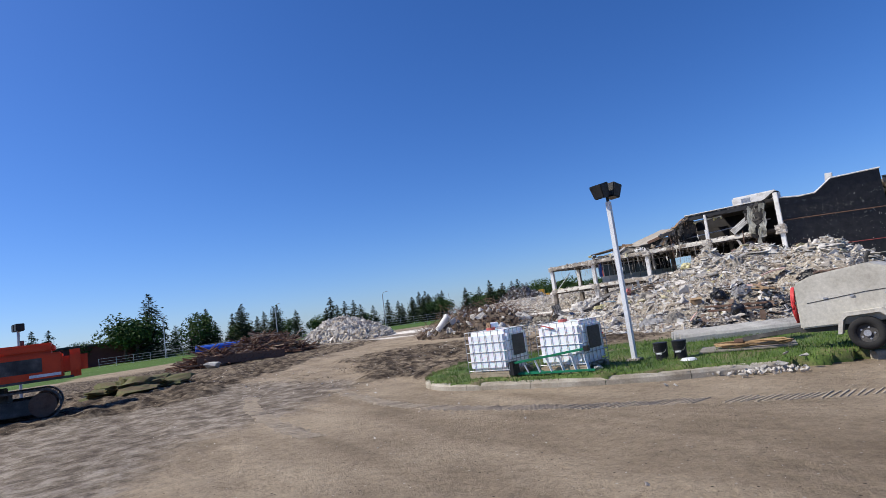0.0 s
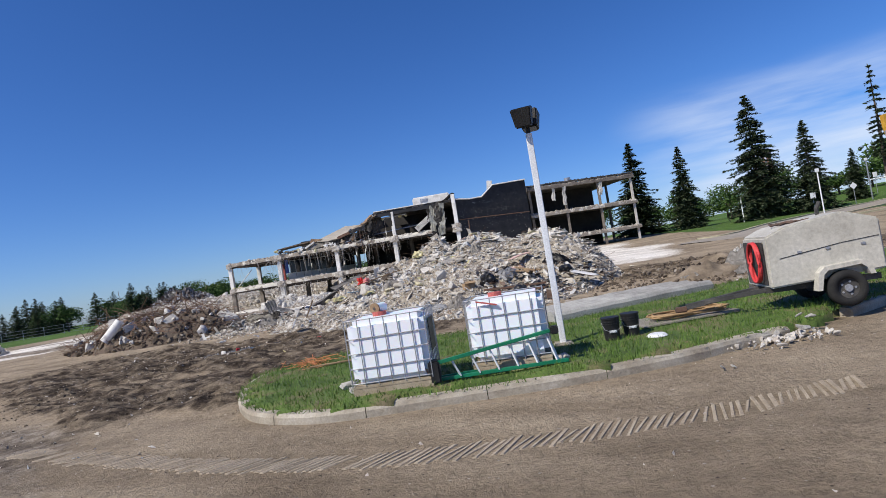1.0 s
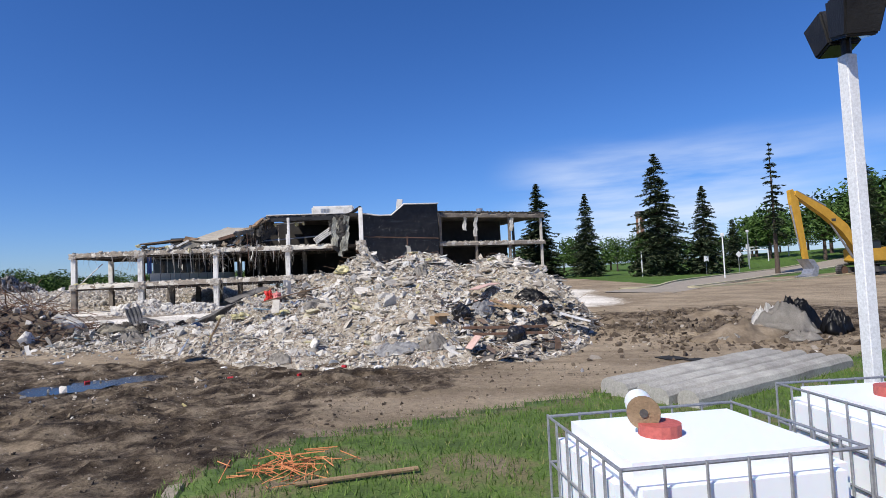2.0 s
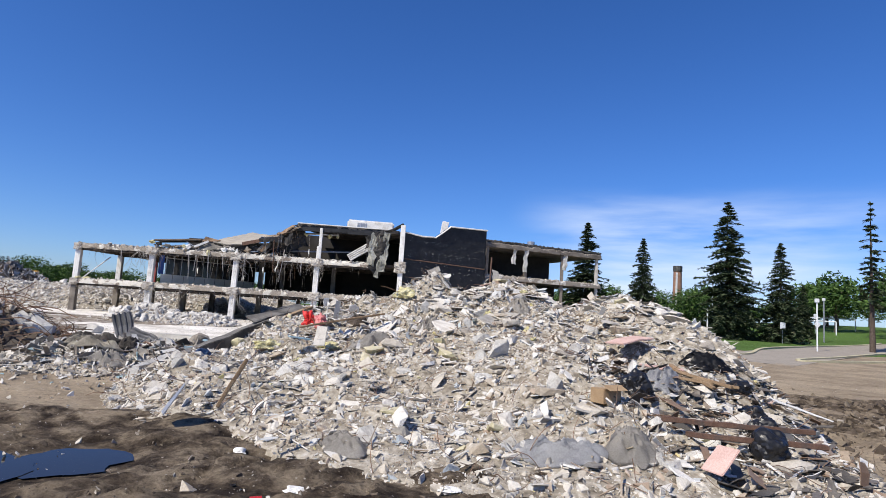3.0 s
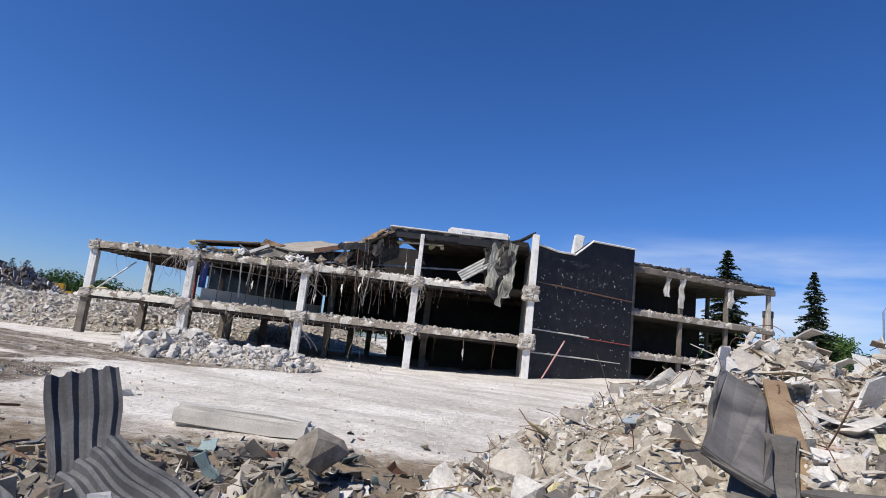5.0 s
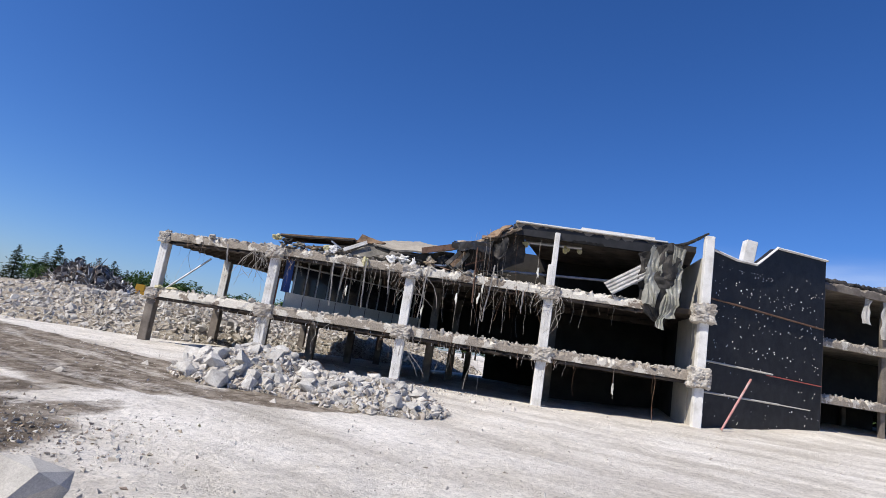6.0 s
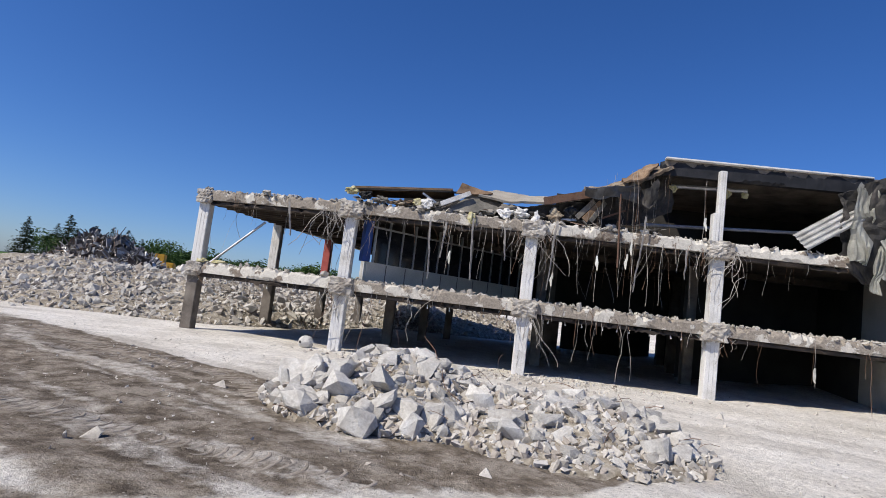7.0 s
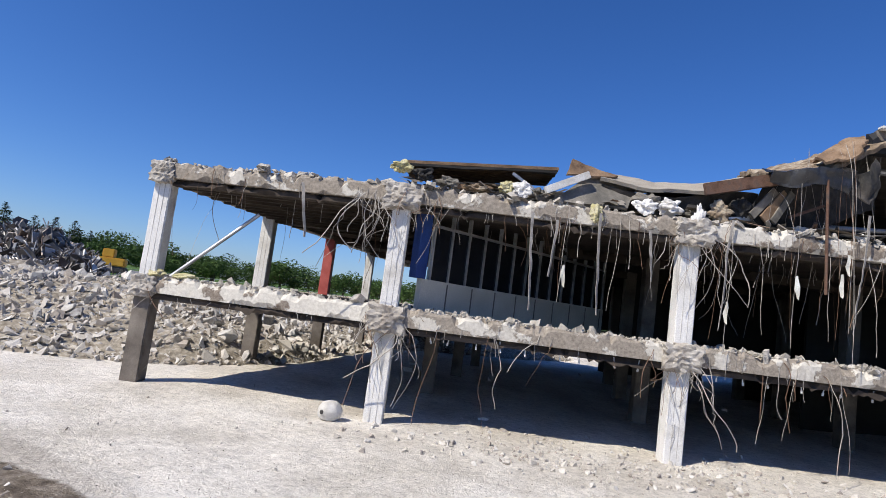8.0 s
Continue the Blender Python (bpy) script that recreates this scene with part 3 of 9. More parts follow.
def broken_beam(a, b, out, z0, z1, material, wear=0.07, name="edge_beam"):
    """A beam from a to b with a flat face, chipped arrises and a jagged broken top. out: how far it stands out towards the yard."""
    d = (b - a)
    length = d.length
    d.normalize()
    n = Vector((d.y, -d.x, 0))
    m = max(6, int(length / 0.11))
    bm = bmesh.new()
    rings = []
    for i in range(m + 1):
        c = a + d * (length * i / m)
        low_, top_ = noise.noise(Vector((c.x * 1.3 + c.y, z0, 3))), noise.noise(Vector((c.x * 1.9 + c.y, z1, 8)))
        j = lambda q=wear: rs.uniform(-q, q)
        bite = (0.05 + abs(j(0.09))) if low_ > 0.22 else abs(j(0.012))
        crop = (0.06 + abs(j(0.14))) if top_ > 0.05 else abs(j(0.03))
        lump = max(0.0, j(wear * 1.1))
        prof = ((-0.15, z0), (out - bite * 0.8, z0), (out + j(0.004), z0 + bite), (out + j(0.004), z1 - 0.05 - crop), (out - 0.03 - crop * 0.8, z1 - crop * 0.25 + lump), (-0.15, z1 + j(0.04)))
        rings.append([bm.verts.new((c.x + n.x * o, c.y + n.y * o, z)) for o, z in prof])
    for p, q in zip(rings, rings[1:]):
        for k in range(6):
            bm.faces.new((p[k], p[(k + 1) % 6], q[(k + 1) % 6], q[k]))
    bm.faces.new(rings[0])
    bm.faces.new(rings[-1][::-1])
    bmesh.ops.recalc_face_normals(bm, faces=bm.faces)
    return bpart(name, bm, material)


def spalled(name, paint, bare, scale, rim):
    """Painted concrete that has flaked off in sharp-edged patches."""
    m = bpy.data.materials.new(name)
    nt, nd, lk, bsdf = nodes_of(m)
    tc = nd.new("ShaderNodeTexCoord")
    flake = noise_node(nt, scale, 9, 0.62, tc.outputs["Object"])
    cut = ramp_node(nt, [(rim, (0, 0, 0)), (rim + 0.03, (1, 1, 1))])
    lk.new(flake.outputs[0], cut.inputs[0])
    fine = noise_node(nt, 14, 7, 0.7, tc.outputs["Object"])
    sides = []
    for lo, hi in (paint, bare):
        rp = ramp_node(nt, [(0.35, lo), (0.65, hi)])
        lk.new(fine.outputs[0], rp.inputs[0])
        sides.append(rp.outputs[0])
    lk.new(mix_node(nt, sides[0], sides[1], cut.outputs[0]), bsdf.inputs["Base Color"])
    bsdf.inputs["Roughness"].default_value, bsdf.inputs["Specular IOR Level"].default_value = 0.92, 0.2
    b = nd.new("ShaderNodeBump")
    b.inputs["Strength"].default_value, b.inputs["Distance"].default_value = 0.8, 0.03
    lk.new(mix_node(nt, fine.outputs[0], cut.outputs[0], 0.5), b.inputs["Height"])
    lk.new(b.outputs[0], bsdf.inputs["Normal"])
    return m


def broken_node(p, z, s=(1.0, 0.75, 0.62)):
    """The crushed concrete where a column meets a floor."""
    bm = bmesh.new()
    bmesh.ops.create_icosphere(bm, subdivisions=4, radius=0.5)
    off = Vector((p.x, p.y, z))
    for v in bm.verts:
        k = max(abs(v.co.x), abs(v.co.y), abs(v.co.z))
        c = v.co * (0.36 / k + 0.28)
        c *= 1.0 + 0.22 * noise.noise(c * 3 + off) + 0.16 * noise.noise(c * 8 + off) + 0.12 * noise.noise(c * 17 + off)
        v.co = Vector((c.x * s[0], c.y * s[1], c.z * s[2])) + off
    return bpart("broken_concrete", bm, crushed)


broken_face = surface("fresh broken concrete", [(0.3, 0.27, 0.235), (0.46, 0.43, 0.38), (0.6, 0.57, 0.52)], 5, 0.95, bump=0.9, fine=25)
crushed = surface("crushed node concrete", [(0.24, 0.21, 0.18), (0.44, 0.405, 0.355), (0.6, 0.57, 0.52)], 2.2, 0.95, bump=0.9, fine=18)
pale_beam = spalled("flaking pale beam", ((0.5, 0.47, 0.41), (0.68, 0.65, 0.58)), ((0.14, 0.11, 0.09), (0.3, 0.26, 0.21)), 1.1, 0.56)
brown_beam = spalled("flaking brown beam", ((0.2, 0.172, 0.14), (0.37, 0.328, 0.275)), ((0.46, 0.43, 0.375), (0.64, 0.61, 0.545)), 1.5, 0.53)
# undersides and inner beams, much darker brown than the beam faces
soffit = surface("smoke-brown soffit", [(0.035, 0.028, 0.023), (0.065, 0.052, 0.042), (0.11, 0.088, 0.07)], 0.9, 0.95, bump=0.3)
chalky = surface("chalky grey sheet", [(0.34, 0.335, 0.29), (0.54, 0.53, 0.46), (0.68, 0.69, 0.65)], 1.3, 0.45, bump=0.3)
red_paint = surface("red paint", [(0.36, 0.07, 0.06), (0.5, 0.13, 0.11)], 2, 0.6)
blue_panel = surface("blue panel", [(0.02, 0.05, 0.2), (0.03, 0.08, 0.3)], 2, 0.5)
steel_grey = surface("galvanised steel", [(0.3, 0.31, 0.33), (0.45, 0.46, 0.48), (0.55, 0.56, 0.58)], 3, 0.45, 0.7, bump=0.1)
cable_pale = surface("pale dusty cable", [(0.26, 0.24, 0.21), (0.46, 0.43, 0.39)], 6, 0.8, bump=0)
cable_rust = surface("rusty bar", [(0.12, 0.07, 0.045), (0.24, 0.15, 0.1)], 6, 0.8, bump=0)
glass_dark = bpy.data.materials.new("dark window glass")
nt, nd, lk, bsdf = nodes_of(glass_dark)
bsdf.inputs["Base Color"].default_value = (0.012, 0.014, 0.018, 1)
bsdf.inputs["Roughness"].default_value = 0.08

DEPTH = (0, 5.6, 11.3, 17)
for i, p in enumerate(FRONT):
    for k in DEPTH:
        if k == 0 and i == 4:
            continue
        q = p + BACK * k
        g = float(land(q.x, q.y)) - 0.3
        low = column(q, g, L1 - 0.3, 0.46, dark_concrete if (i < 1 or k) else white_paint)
        # front row and end row white, inner columns in the darker concrete
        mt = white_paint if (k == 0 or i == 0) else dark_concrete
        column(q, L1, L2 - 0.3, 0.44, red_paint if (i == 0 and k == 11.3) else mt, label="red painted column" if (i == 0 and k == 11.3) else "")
column(FRONT[3] + Vector((0.1, 0.3, 0)), L2, L3 - 0.3, 0.26, white_paint)
column(FRONT[3] + Vector((0.0, 0.34, 0)), L2, L2 + 1.2, 0.34, white_paint)
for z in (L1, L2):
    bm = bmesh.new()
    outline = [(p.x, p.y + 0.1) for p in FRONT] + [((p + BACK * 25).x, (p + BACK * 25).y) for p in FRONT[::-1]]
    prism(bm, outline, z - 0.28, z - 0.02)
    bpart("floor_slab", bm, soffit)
    for i, (a, b) in enumerate(zip(FRONT, FRONT[1:])):
        if z == L2 and i == 3:
            b = a + (b - a) * 0.62
        broken_beam(a, b, 0.3, z - 0.4, z + 0.02, pale_beam if (z == L1 and i == 0) or (z == L2 and i > 1) else brown_beam)
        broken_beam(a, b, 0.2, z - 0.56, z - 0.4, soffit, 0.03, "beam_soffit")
    broken_beam(FRONT[0] + BACK * 25, FRONT[0], 0.25, z - 0.45, z + 0.01, brown_beam)
    for i, p in enumerate(FRONT[:4]):
        broken_node(p + Vector((0, -0.12, 0)), z - 0.26, (0.95, 0.72, 0.66) if i else (0.7, 0.66, 0.55))
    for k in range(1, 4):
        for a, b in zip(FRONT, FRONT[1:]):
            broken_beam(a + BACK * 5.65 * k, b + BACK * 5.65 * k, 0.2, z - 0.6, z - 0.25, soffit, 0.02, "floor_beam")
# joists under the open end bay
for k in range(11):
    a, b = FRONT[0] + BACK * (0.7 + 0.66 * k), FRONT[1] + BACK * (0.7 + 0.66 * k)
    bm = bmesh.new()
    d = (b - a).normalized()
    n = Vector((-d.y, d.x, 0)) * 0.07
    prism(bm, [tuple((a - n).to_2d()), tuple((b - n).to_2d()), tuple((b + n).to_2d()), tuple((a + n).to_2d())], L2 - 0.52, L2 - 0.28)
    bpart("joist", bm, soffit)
# added walls that shut the rear; the inside's shade is in their colour
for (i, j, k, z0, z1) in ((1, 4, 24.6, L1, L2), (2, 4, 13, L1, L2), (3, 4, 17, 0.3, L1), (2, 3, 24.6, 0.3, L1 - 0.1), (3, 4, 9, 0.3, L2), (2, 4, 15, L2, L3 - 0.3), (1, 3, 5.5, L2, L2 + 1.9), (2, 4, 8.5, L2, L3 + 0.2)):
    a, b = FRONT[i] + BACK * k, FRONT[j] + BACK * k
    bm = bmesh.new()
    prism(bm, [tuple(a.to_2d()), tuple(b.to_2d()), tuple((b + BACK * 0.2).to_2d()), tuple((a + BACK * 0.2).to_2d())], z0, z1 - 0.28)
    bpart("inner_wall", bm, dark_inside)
# added return wall in the same shade-dark colour, closing a sky gap
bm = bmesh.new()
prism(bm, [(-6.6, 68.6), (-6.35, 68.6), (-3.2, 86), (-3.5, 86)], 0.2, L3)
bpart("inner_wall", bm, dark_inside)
# glazed partition of the first floor, from the second column inwards
ga, gb = Vector((-27.4, 65.6, 0)), Vector((-20.9, 72.2, 0))
gd = (gb - ga).normalized()
gn = Vector((-gd.y, gd.x, 0)) * 0.08


def along(u0, u1, z0, z1, thick=1.0, shift=0.0):
    bm = bmesh.new()
    n = gn * thick
    s = -gn.normalized() * shift
    prism(bm, [tuple((ga + gd * u0 - n + s).to_2d()), tuple((ga + gd * u1 - n + s).to_2d()), tuple((ga + gd * u1 + n + s).to_2d()), tuple((ga + gd * u0 + n + s).to_2d())], z0, z1)
    return bm


bpart("low_wall", along(0, 9.2, L1, L1 + 0.85), surface("cream panel", [(0.6, 0.56, 0.46), (0.74, 0.7, 0.6)], 1.0, 0.8, bump=0.1), "cream low wall panels")
for k in range(9):
    bpart("wall_joint", along(0.95 + k, 0.99 + k, L1 + 0.1, L1 + 0.8, 1.0, 0.012), dark_concrete)
for k in range(14):
    bpart("mullion", along(0.3 + 0.68 * k, 0.36 + 0.68 * k, L1 + 0.85, L2 - 0.3, 0.7), steel_grey)
for k in range(13):
    bpart("pane", along(0.36 + 0.68 * k, 0.98 + 0.68 * k, L1 + 0.85, L2 - 0.75, 0.1), glass_dark)
bpart("window_rail", along(0, 9.2, L2 - 0.75, L2 - 0.68, 0.8), steel_grey)
bpart("blue_post", along(-0.25, 0.1, L1 + 0.85, L2 - 0.3, 1.6), blue_panel, "blue wall panel")

# third storey: what is left of the roof
bm = bmesh.new()
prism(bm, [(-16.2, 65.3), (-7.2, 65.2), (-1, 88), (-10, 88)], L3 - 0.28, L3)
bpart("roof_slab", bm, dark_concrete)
broken_beam(Vector((-16.3, 65.4, 0)), Vector((-8.0, 65.3, 0)), 0.12, L3 - 0.62, L3 - 0.05, black_sheet, 0.05, "roof_edge")
bpart("roof_flashing", boxbm(-16.2, -8.6, 65.1, 65.3, L3 - 0.02, L3 + 0.06, 0.02), white_paint, "white metal flashing")


def bent_sheet(name, rows, material, thick=0.06, rough=0.06, label="", parent=None, seed=0, fine=4):
    """A thick torn sheet through rows of points, roughened."""
    g = np.array(rows, float)
    for ax in (0, 1):
        g = np.moveaxis(g, ax, 0)
        t = np.linspace(0, len(g) - 1, (len(g) - 1) * fine + 1)
        i = np.minimum(t.astype(int), len(g) - 2)
        f = (t - i)[:, None, None]
        f = f * f * (3 - 2 * f) * 0.5 + f * 0.5
        g = g[i] * (1 - f) + g[i + 1] * f
        g = np.moveaxis(g, 0, ax)
    h, w = g.shape[:2]
    bm = bmesh.new()
    vv = []
    for r_ in range(h):
        row = []
        for c in range(w):
            p = Vector(g[r_, c])
            jit = noise.noise_vector(p * 1.1 + Vector((seed, 0, 0))) * rough + noise.noise_vector(p * 4 + Vector((seed, 9, 0))) * rough * 0.5
            row.append(bm.verts.new(p + jit))
        vv.append(row)
    fs = [bm.faces.new((vv[r_][c], vv[r_][c + 1], vv[r_ + 1][c + 1], vv[r_ + 1][c])) for r_ in range(h - 1) for c in range(w - 1)]
    bmesh.ops.recalc_face_normals(bm, faces=fs)
    bmesh.ops.solidify(bm, geom=fs, thickness=thick)
    return bm


membrane = surface("dusty roof membrane", [(0.05, 0.048, 0.046), (0.16, 0.15, 0.13), (0.32, 0.29, 0.25)], 0.9, 0.85, bump=0.6, fine=12)
gravel = surface("roof gravel", [(0.36, 0.32, 0.26), (0.46, 0.42, 0.35)], 2, 0.95, bump=0.8, fine=50)
soot = surface("black torn felt", [(0.012, 0.012, 0.012), (0.04, 0.038, 0.035), (0.09, 0.08, 0.07)], 1.4, 0.7, bump=0.6)
brown_deck = surface("brown deck boards", [(0.12, 0.075, 0.045), (0.24, 0.16, 0.1), (0.36, 0.26, 0.17)], 1.6, 0.85, bump=0.5, fine=20)
layered = surface("torn brown roof layers", [(0.09, 0.065, 0.045), (0.26, 0.2, 0.14), (0.5, 0.44, 0.34)], 2.4, 0.95, bump=0.9, fine=14)
shiny_felt = surface("shiny black film", [(0.012, 0.012, 0.013), (0.03, 0.03, 0.032), (0.06, 0.06, 0.06)], 2.0, 0.3, bump=0.8, fine=9, spec=0.5)
R = [
    ("roof_deck", [[(-28.2, 65.0, 6.74), (-26.2, 64.95, 6.9), (-24.3, 65.0, 7.04)], [(-28.3, 67.2, 7.1), (-26.2, 67.2, 7.3), (-24.0, 67.2, 7.5)]], soot, 0.06, 0.03),
    ("upturned_deck", [[(-24.1, 64.9, 6.95), (-23.5, 65.0, 7.0), (-22.9, 65.1, 7.05)], [(-23.9, 65.2, 7.44), (-23.4, 65.3, 7.3), (-22.7, 65.4, 7.14)]], brown_deck, 0.06, 0.05),
    ("grey_slab", [[(-24.35, 64.85, 6.22), (-23.4, 64.8, 6.22), (-22.5, 64.85, 6.24)], [(-23.4, 65.2, 7.1), (-22.9, 65.3, 7.0), (-22.2, 65.4, 6.9)]], membrane, 0.08, 0.03),
    ("gravel_roof", [[(-23.2, 65.0, 6.9), (-21.9, 64.95, 6.8), (-20.6, 65.0, 6.92), (-19.2, 65.3, 7.3)], [(-22.9, 65.9, 7.3), (-21.6, 65.9, 7.2), (-20.2, 65.9, 7.32), (-18.8, 66.0, 7.7)], [(-22.6, 66.8, 7.56), (-21.2, 66.8, 7.46), (-19.8, 66.8, 7.6), (-18.2, 66.8, 8.1)], [(-22, 74, 9.0), (-20.5, 74, 8.9), (-18.5, 74, 9.0), (-16.5, 74, 9.2)]], gravel, 0.09, 0.05),
    ("torn_felt", [[(-23.1, 65.35, 6.35), (-21.8, 65.3, 6.3), (-20.6, 65.35, 6.4), (-19.4, 65.6, 6.6)], [(-23.1, 65.1, 6.86), (-21.8, 65.06, 6.76), (-20.5, 65.1, 6.88), (-19.1, 65.4, 7.26)]], soot, 0.04, 0.1),
    ("torn_roof_layer", [[(-19.3, 64.9, 7.62), (-18.4, 64.8, 7.72), (-17.5, 64.9, 7.95), (-16.8, 65.0, 8.5), (-16.0, 65.1, 9.0)], [(-19.1, 65.9, 7.95), (-18.2, 65.9, 8.1), (-17.3, 66.0, 8.5), (-16.6, 66.0, 8.95), (-15.8, 66.0, 9.2)], [(-18.4, 68, 8.4), (-17.6, 68, 8.6), (-16.8, 68, 8.9), (-16.2, 68, 9.1), (-15.4, 68, 9.22)]], layered, 0.12, 0.14),
    ("torn_roof_layer", [[(-17.9, 64.75, 7.98), (-17.2, 64.7, 8.2), (-16.6, 64.8, 8.65)], [(-17.7, 65.6, 8.3), (-17.0, 65.6, 8.7), (-16.3, 65.7, 9.1)]], brown_deck, 0.07, 0.16),
    ("torn_film", [[(-19.2, 64.6, 7.36), (-18.6, 64.45, 7.3), (-18.0, 64.45, 7.35), (-17.4, 64.55, 7.3)], [(-19.2, 64.55, 7.62), (-18.6, 64.4, 7.66), (-18.0, 64.4, 7.74), (-17.3, 64.5, 7.84)], [(-19.1, 65.1, 7.72), (-18.5, 65.1, 7.85), (-17.9, 65.1, 7.95), (-17.2, 65.2, 8.15)]], shiny_felt, 0.03, 0.13),
    ("hanging_felt", [[(-17.2, 64.75, 7.75), (-16.85, 64.6, 7.9), (-16.5, 64.75, 8.2)], [(-17.1, 64.7, 7.3), (-16.8, 64.6, 7.2), (-16.5, 64.7, 7.4)]], soot, 0.03, 0.2),
    # dark sheet added in place of the shaded void under the torn roof
    ("hanging_felt", [[(-18.7, 66.2, 6.5), (-17.0, 66.2, 6.7), (-15.5, 66.3, 7.4)], [(-18.6, 66.1, 7.9), (-17.1, 66.1, 8.45), (-15.6, 66.2, 9.1)]], soot, 0.03, 0.12),
    ("roof_curl", [[(-8.8, 65.0, 9.1), (-7.8, 64.7, 9.3), (-6.9, 64.5, 9.9)], [(-8.6, 66.5, 9.2), (-7.6, 66.3, 9.4), (-6.7, 66.2, 10.0)]], soot, 0.08, 0.08),
    ("hanging_felt", [[(-9.9, 64.7, 8.5), (-9.0, 64.5, 9.0), (-8.2, 64.6, 9.1)], [(-10.1, 64.6, 7.0), (-9.2, 64.4, 7.2), (-8.4, 64.5, 7.4)], [(-9.6, 64.8, 5.6), (-8.9, 64.5, 5.0), (-8.6, 64.6, 5.2)]], soot, 0.04, 0.3),
]
for s, (nm, rows, mt, th, ro) in enumerate(R):
    bpart(nm, bent_sheet(nm, rows, mt, th, ro, seed=s * 7, fine=12), mt)


def crumple(name, x, y, z, w, h, material, seed, label=""):
    """A crumpled lump of torn sheet lodged in the ruin."""
    bm = bmesh.new()
    bmesh.ops.create_icosphere(bm, subdivisions=4, radius=0.5)
    off = Vector((seed * 3.7, 1, 2))
    for v in bm.verts:
        c = v.co * (1 + 0.7 * noise.noise(v.co * 2.6 + off) + 0.45 * noise.noise(v.co * 6 + off))
        v.co = Vector((x + c.x * w, y + c.y * w * 0.6, z + c.z * h))
    return bpart(name, bm, material, label)



def corrugated(length, width, waves, depth, bend=0.0, crumple=0.0, seed=0):
    """A sheet of ribbed metal lying along x."""
    bm = bmesh.new()
    nx_, ny_ = 14, waves * 4
    vv = []
    for i in range(nx_ + 1):
        row = []
        for j in range(ny_ + 1):
            x, y = (i / nx_ - 0.5) * length, (j / ny_ - 0.5) * width
            z = depth * (0, 1, 1, 0)[j % 4] + bend * (x / length) ** 2
            p = Vector((x, y, z))
            p += noise.noise_vector(p * 1.6 + Vector((seed, 0, 0))) * crumple
            row.append(bm.verts.new(p))
        vv.append(row)
    fs = [bm.faces.new((vv[i][j], vv[i + 1][j], vv[i + 1][j + 1], vv[i][j + 1])) for i in range(nx_) for j in range(ny_)]
    bmesh.ops.solidify(bm, geom=fs, thickness=0.008)
    return bm


def placed(bm, a, b, up=(0, 0, 1)):
    """Lays a mesh that runs along x from a to b."""
    a, b = Vector(a), Vector(b)
    ex = (b - a).normalized()
    ey = Vector(up).cross(ex).normalized()
    ez = ex.cross(ey)
    m = Matrix((ex, ey, ez)).transposed().to_4x4()
    m.translation = (a + b) / 2
    bmesh.ops.transform(bm, matrix=m, verts=bm.verts)
    return bm


bpart("loose_deck_panel", placed(corrugated(2.4, 0.75, 4, 0.05), (-11.4, 64.5, 6.45), (-9.5, 64.6, 7.75), (0, -1, 0.5)), white_paint, "white ribbed deck panel")
for k, (x0, z0, x1, z1, w) in enumerate(((-9.5, 5.9, -9.2, 8.9, 0.75), (-8.5, 5.4, -8.2, 9.0, 0.55), (-8.9, 4.9, -8.5, 7.6, 0.4))):
    bpart("hanging_sheet", placed(corrugated(z1 - z0, w, 4, 0.04, 0.3, 0.3, k * 5), (x0, 64.35 - 0.06 * k, z0), (x1, 64.5, z1), (0, -1, 0)), chalky, "crumpled dull grey sheet")
bpart("brown_underside", placed(corrugated(3.9, 1.9, 9, 0.09), (-28.1, 66.0, 6.78), (-24.25, 66.0, 7.08), (0, 0, 1)), brown_deck, "rust brown corrugated deck")
bpart("fallen_beam", placed(boxbm(-0.95, 0.95, -0.06, 0.06, -0.15, 0.15, 0.012), (-20.7, 64.75, 6.98), (-18.85, 64.85, 7.5)), rust_steel, "rust brown steel beam")
for x0, z0, x1, z1, w, mt in ((-19.5, 6.4, -18.65, 7.4, 0.1, membrane), (-19.2, 6.35, -18.4, 7.35, 0.12, brown_deck), (-18.95, 6.3, -18.25, 7.4, 0.09, membrane), (-25.6, 6.95, -24.3, 6.25, 0.04, steel_grey), (-23.9, 6.7, -22.6, 6.2, 0.04, rust_steel), (-19.0, 6.35, -17.0, 7.3, 0.035, rust_steel), (-26.9, 6.3, -25.6, 6.5, 0.06, brown_deck), (-20.4, 6.3, -19.3, 6.5, 0.05, steel_grey)):
    bpart("leaning_board", placed(boxbm(-0.5, 0.5, -0.03, 0.03, -w, w, 0.008), (x0, 64.95, z0), (x1, 65.15, z1)), mt)
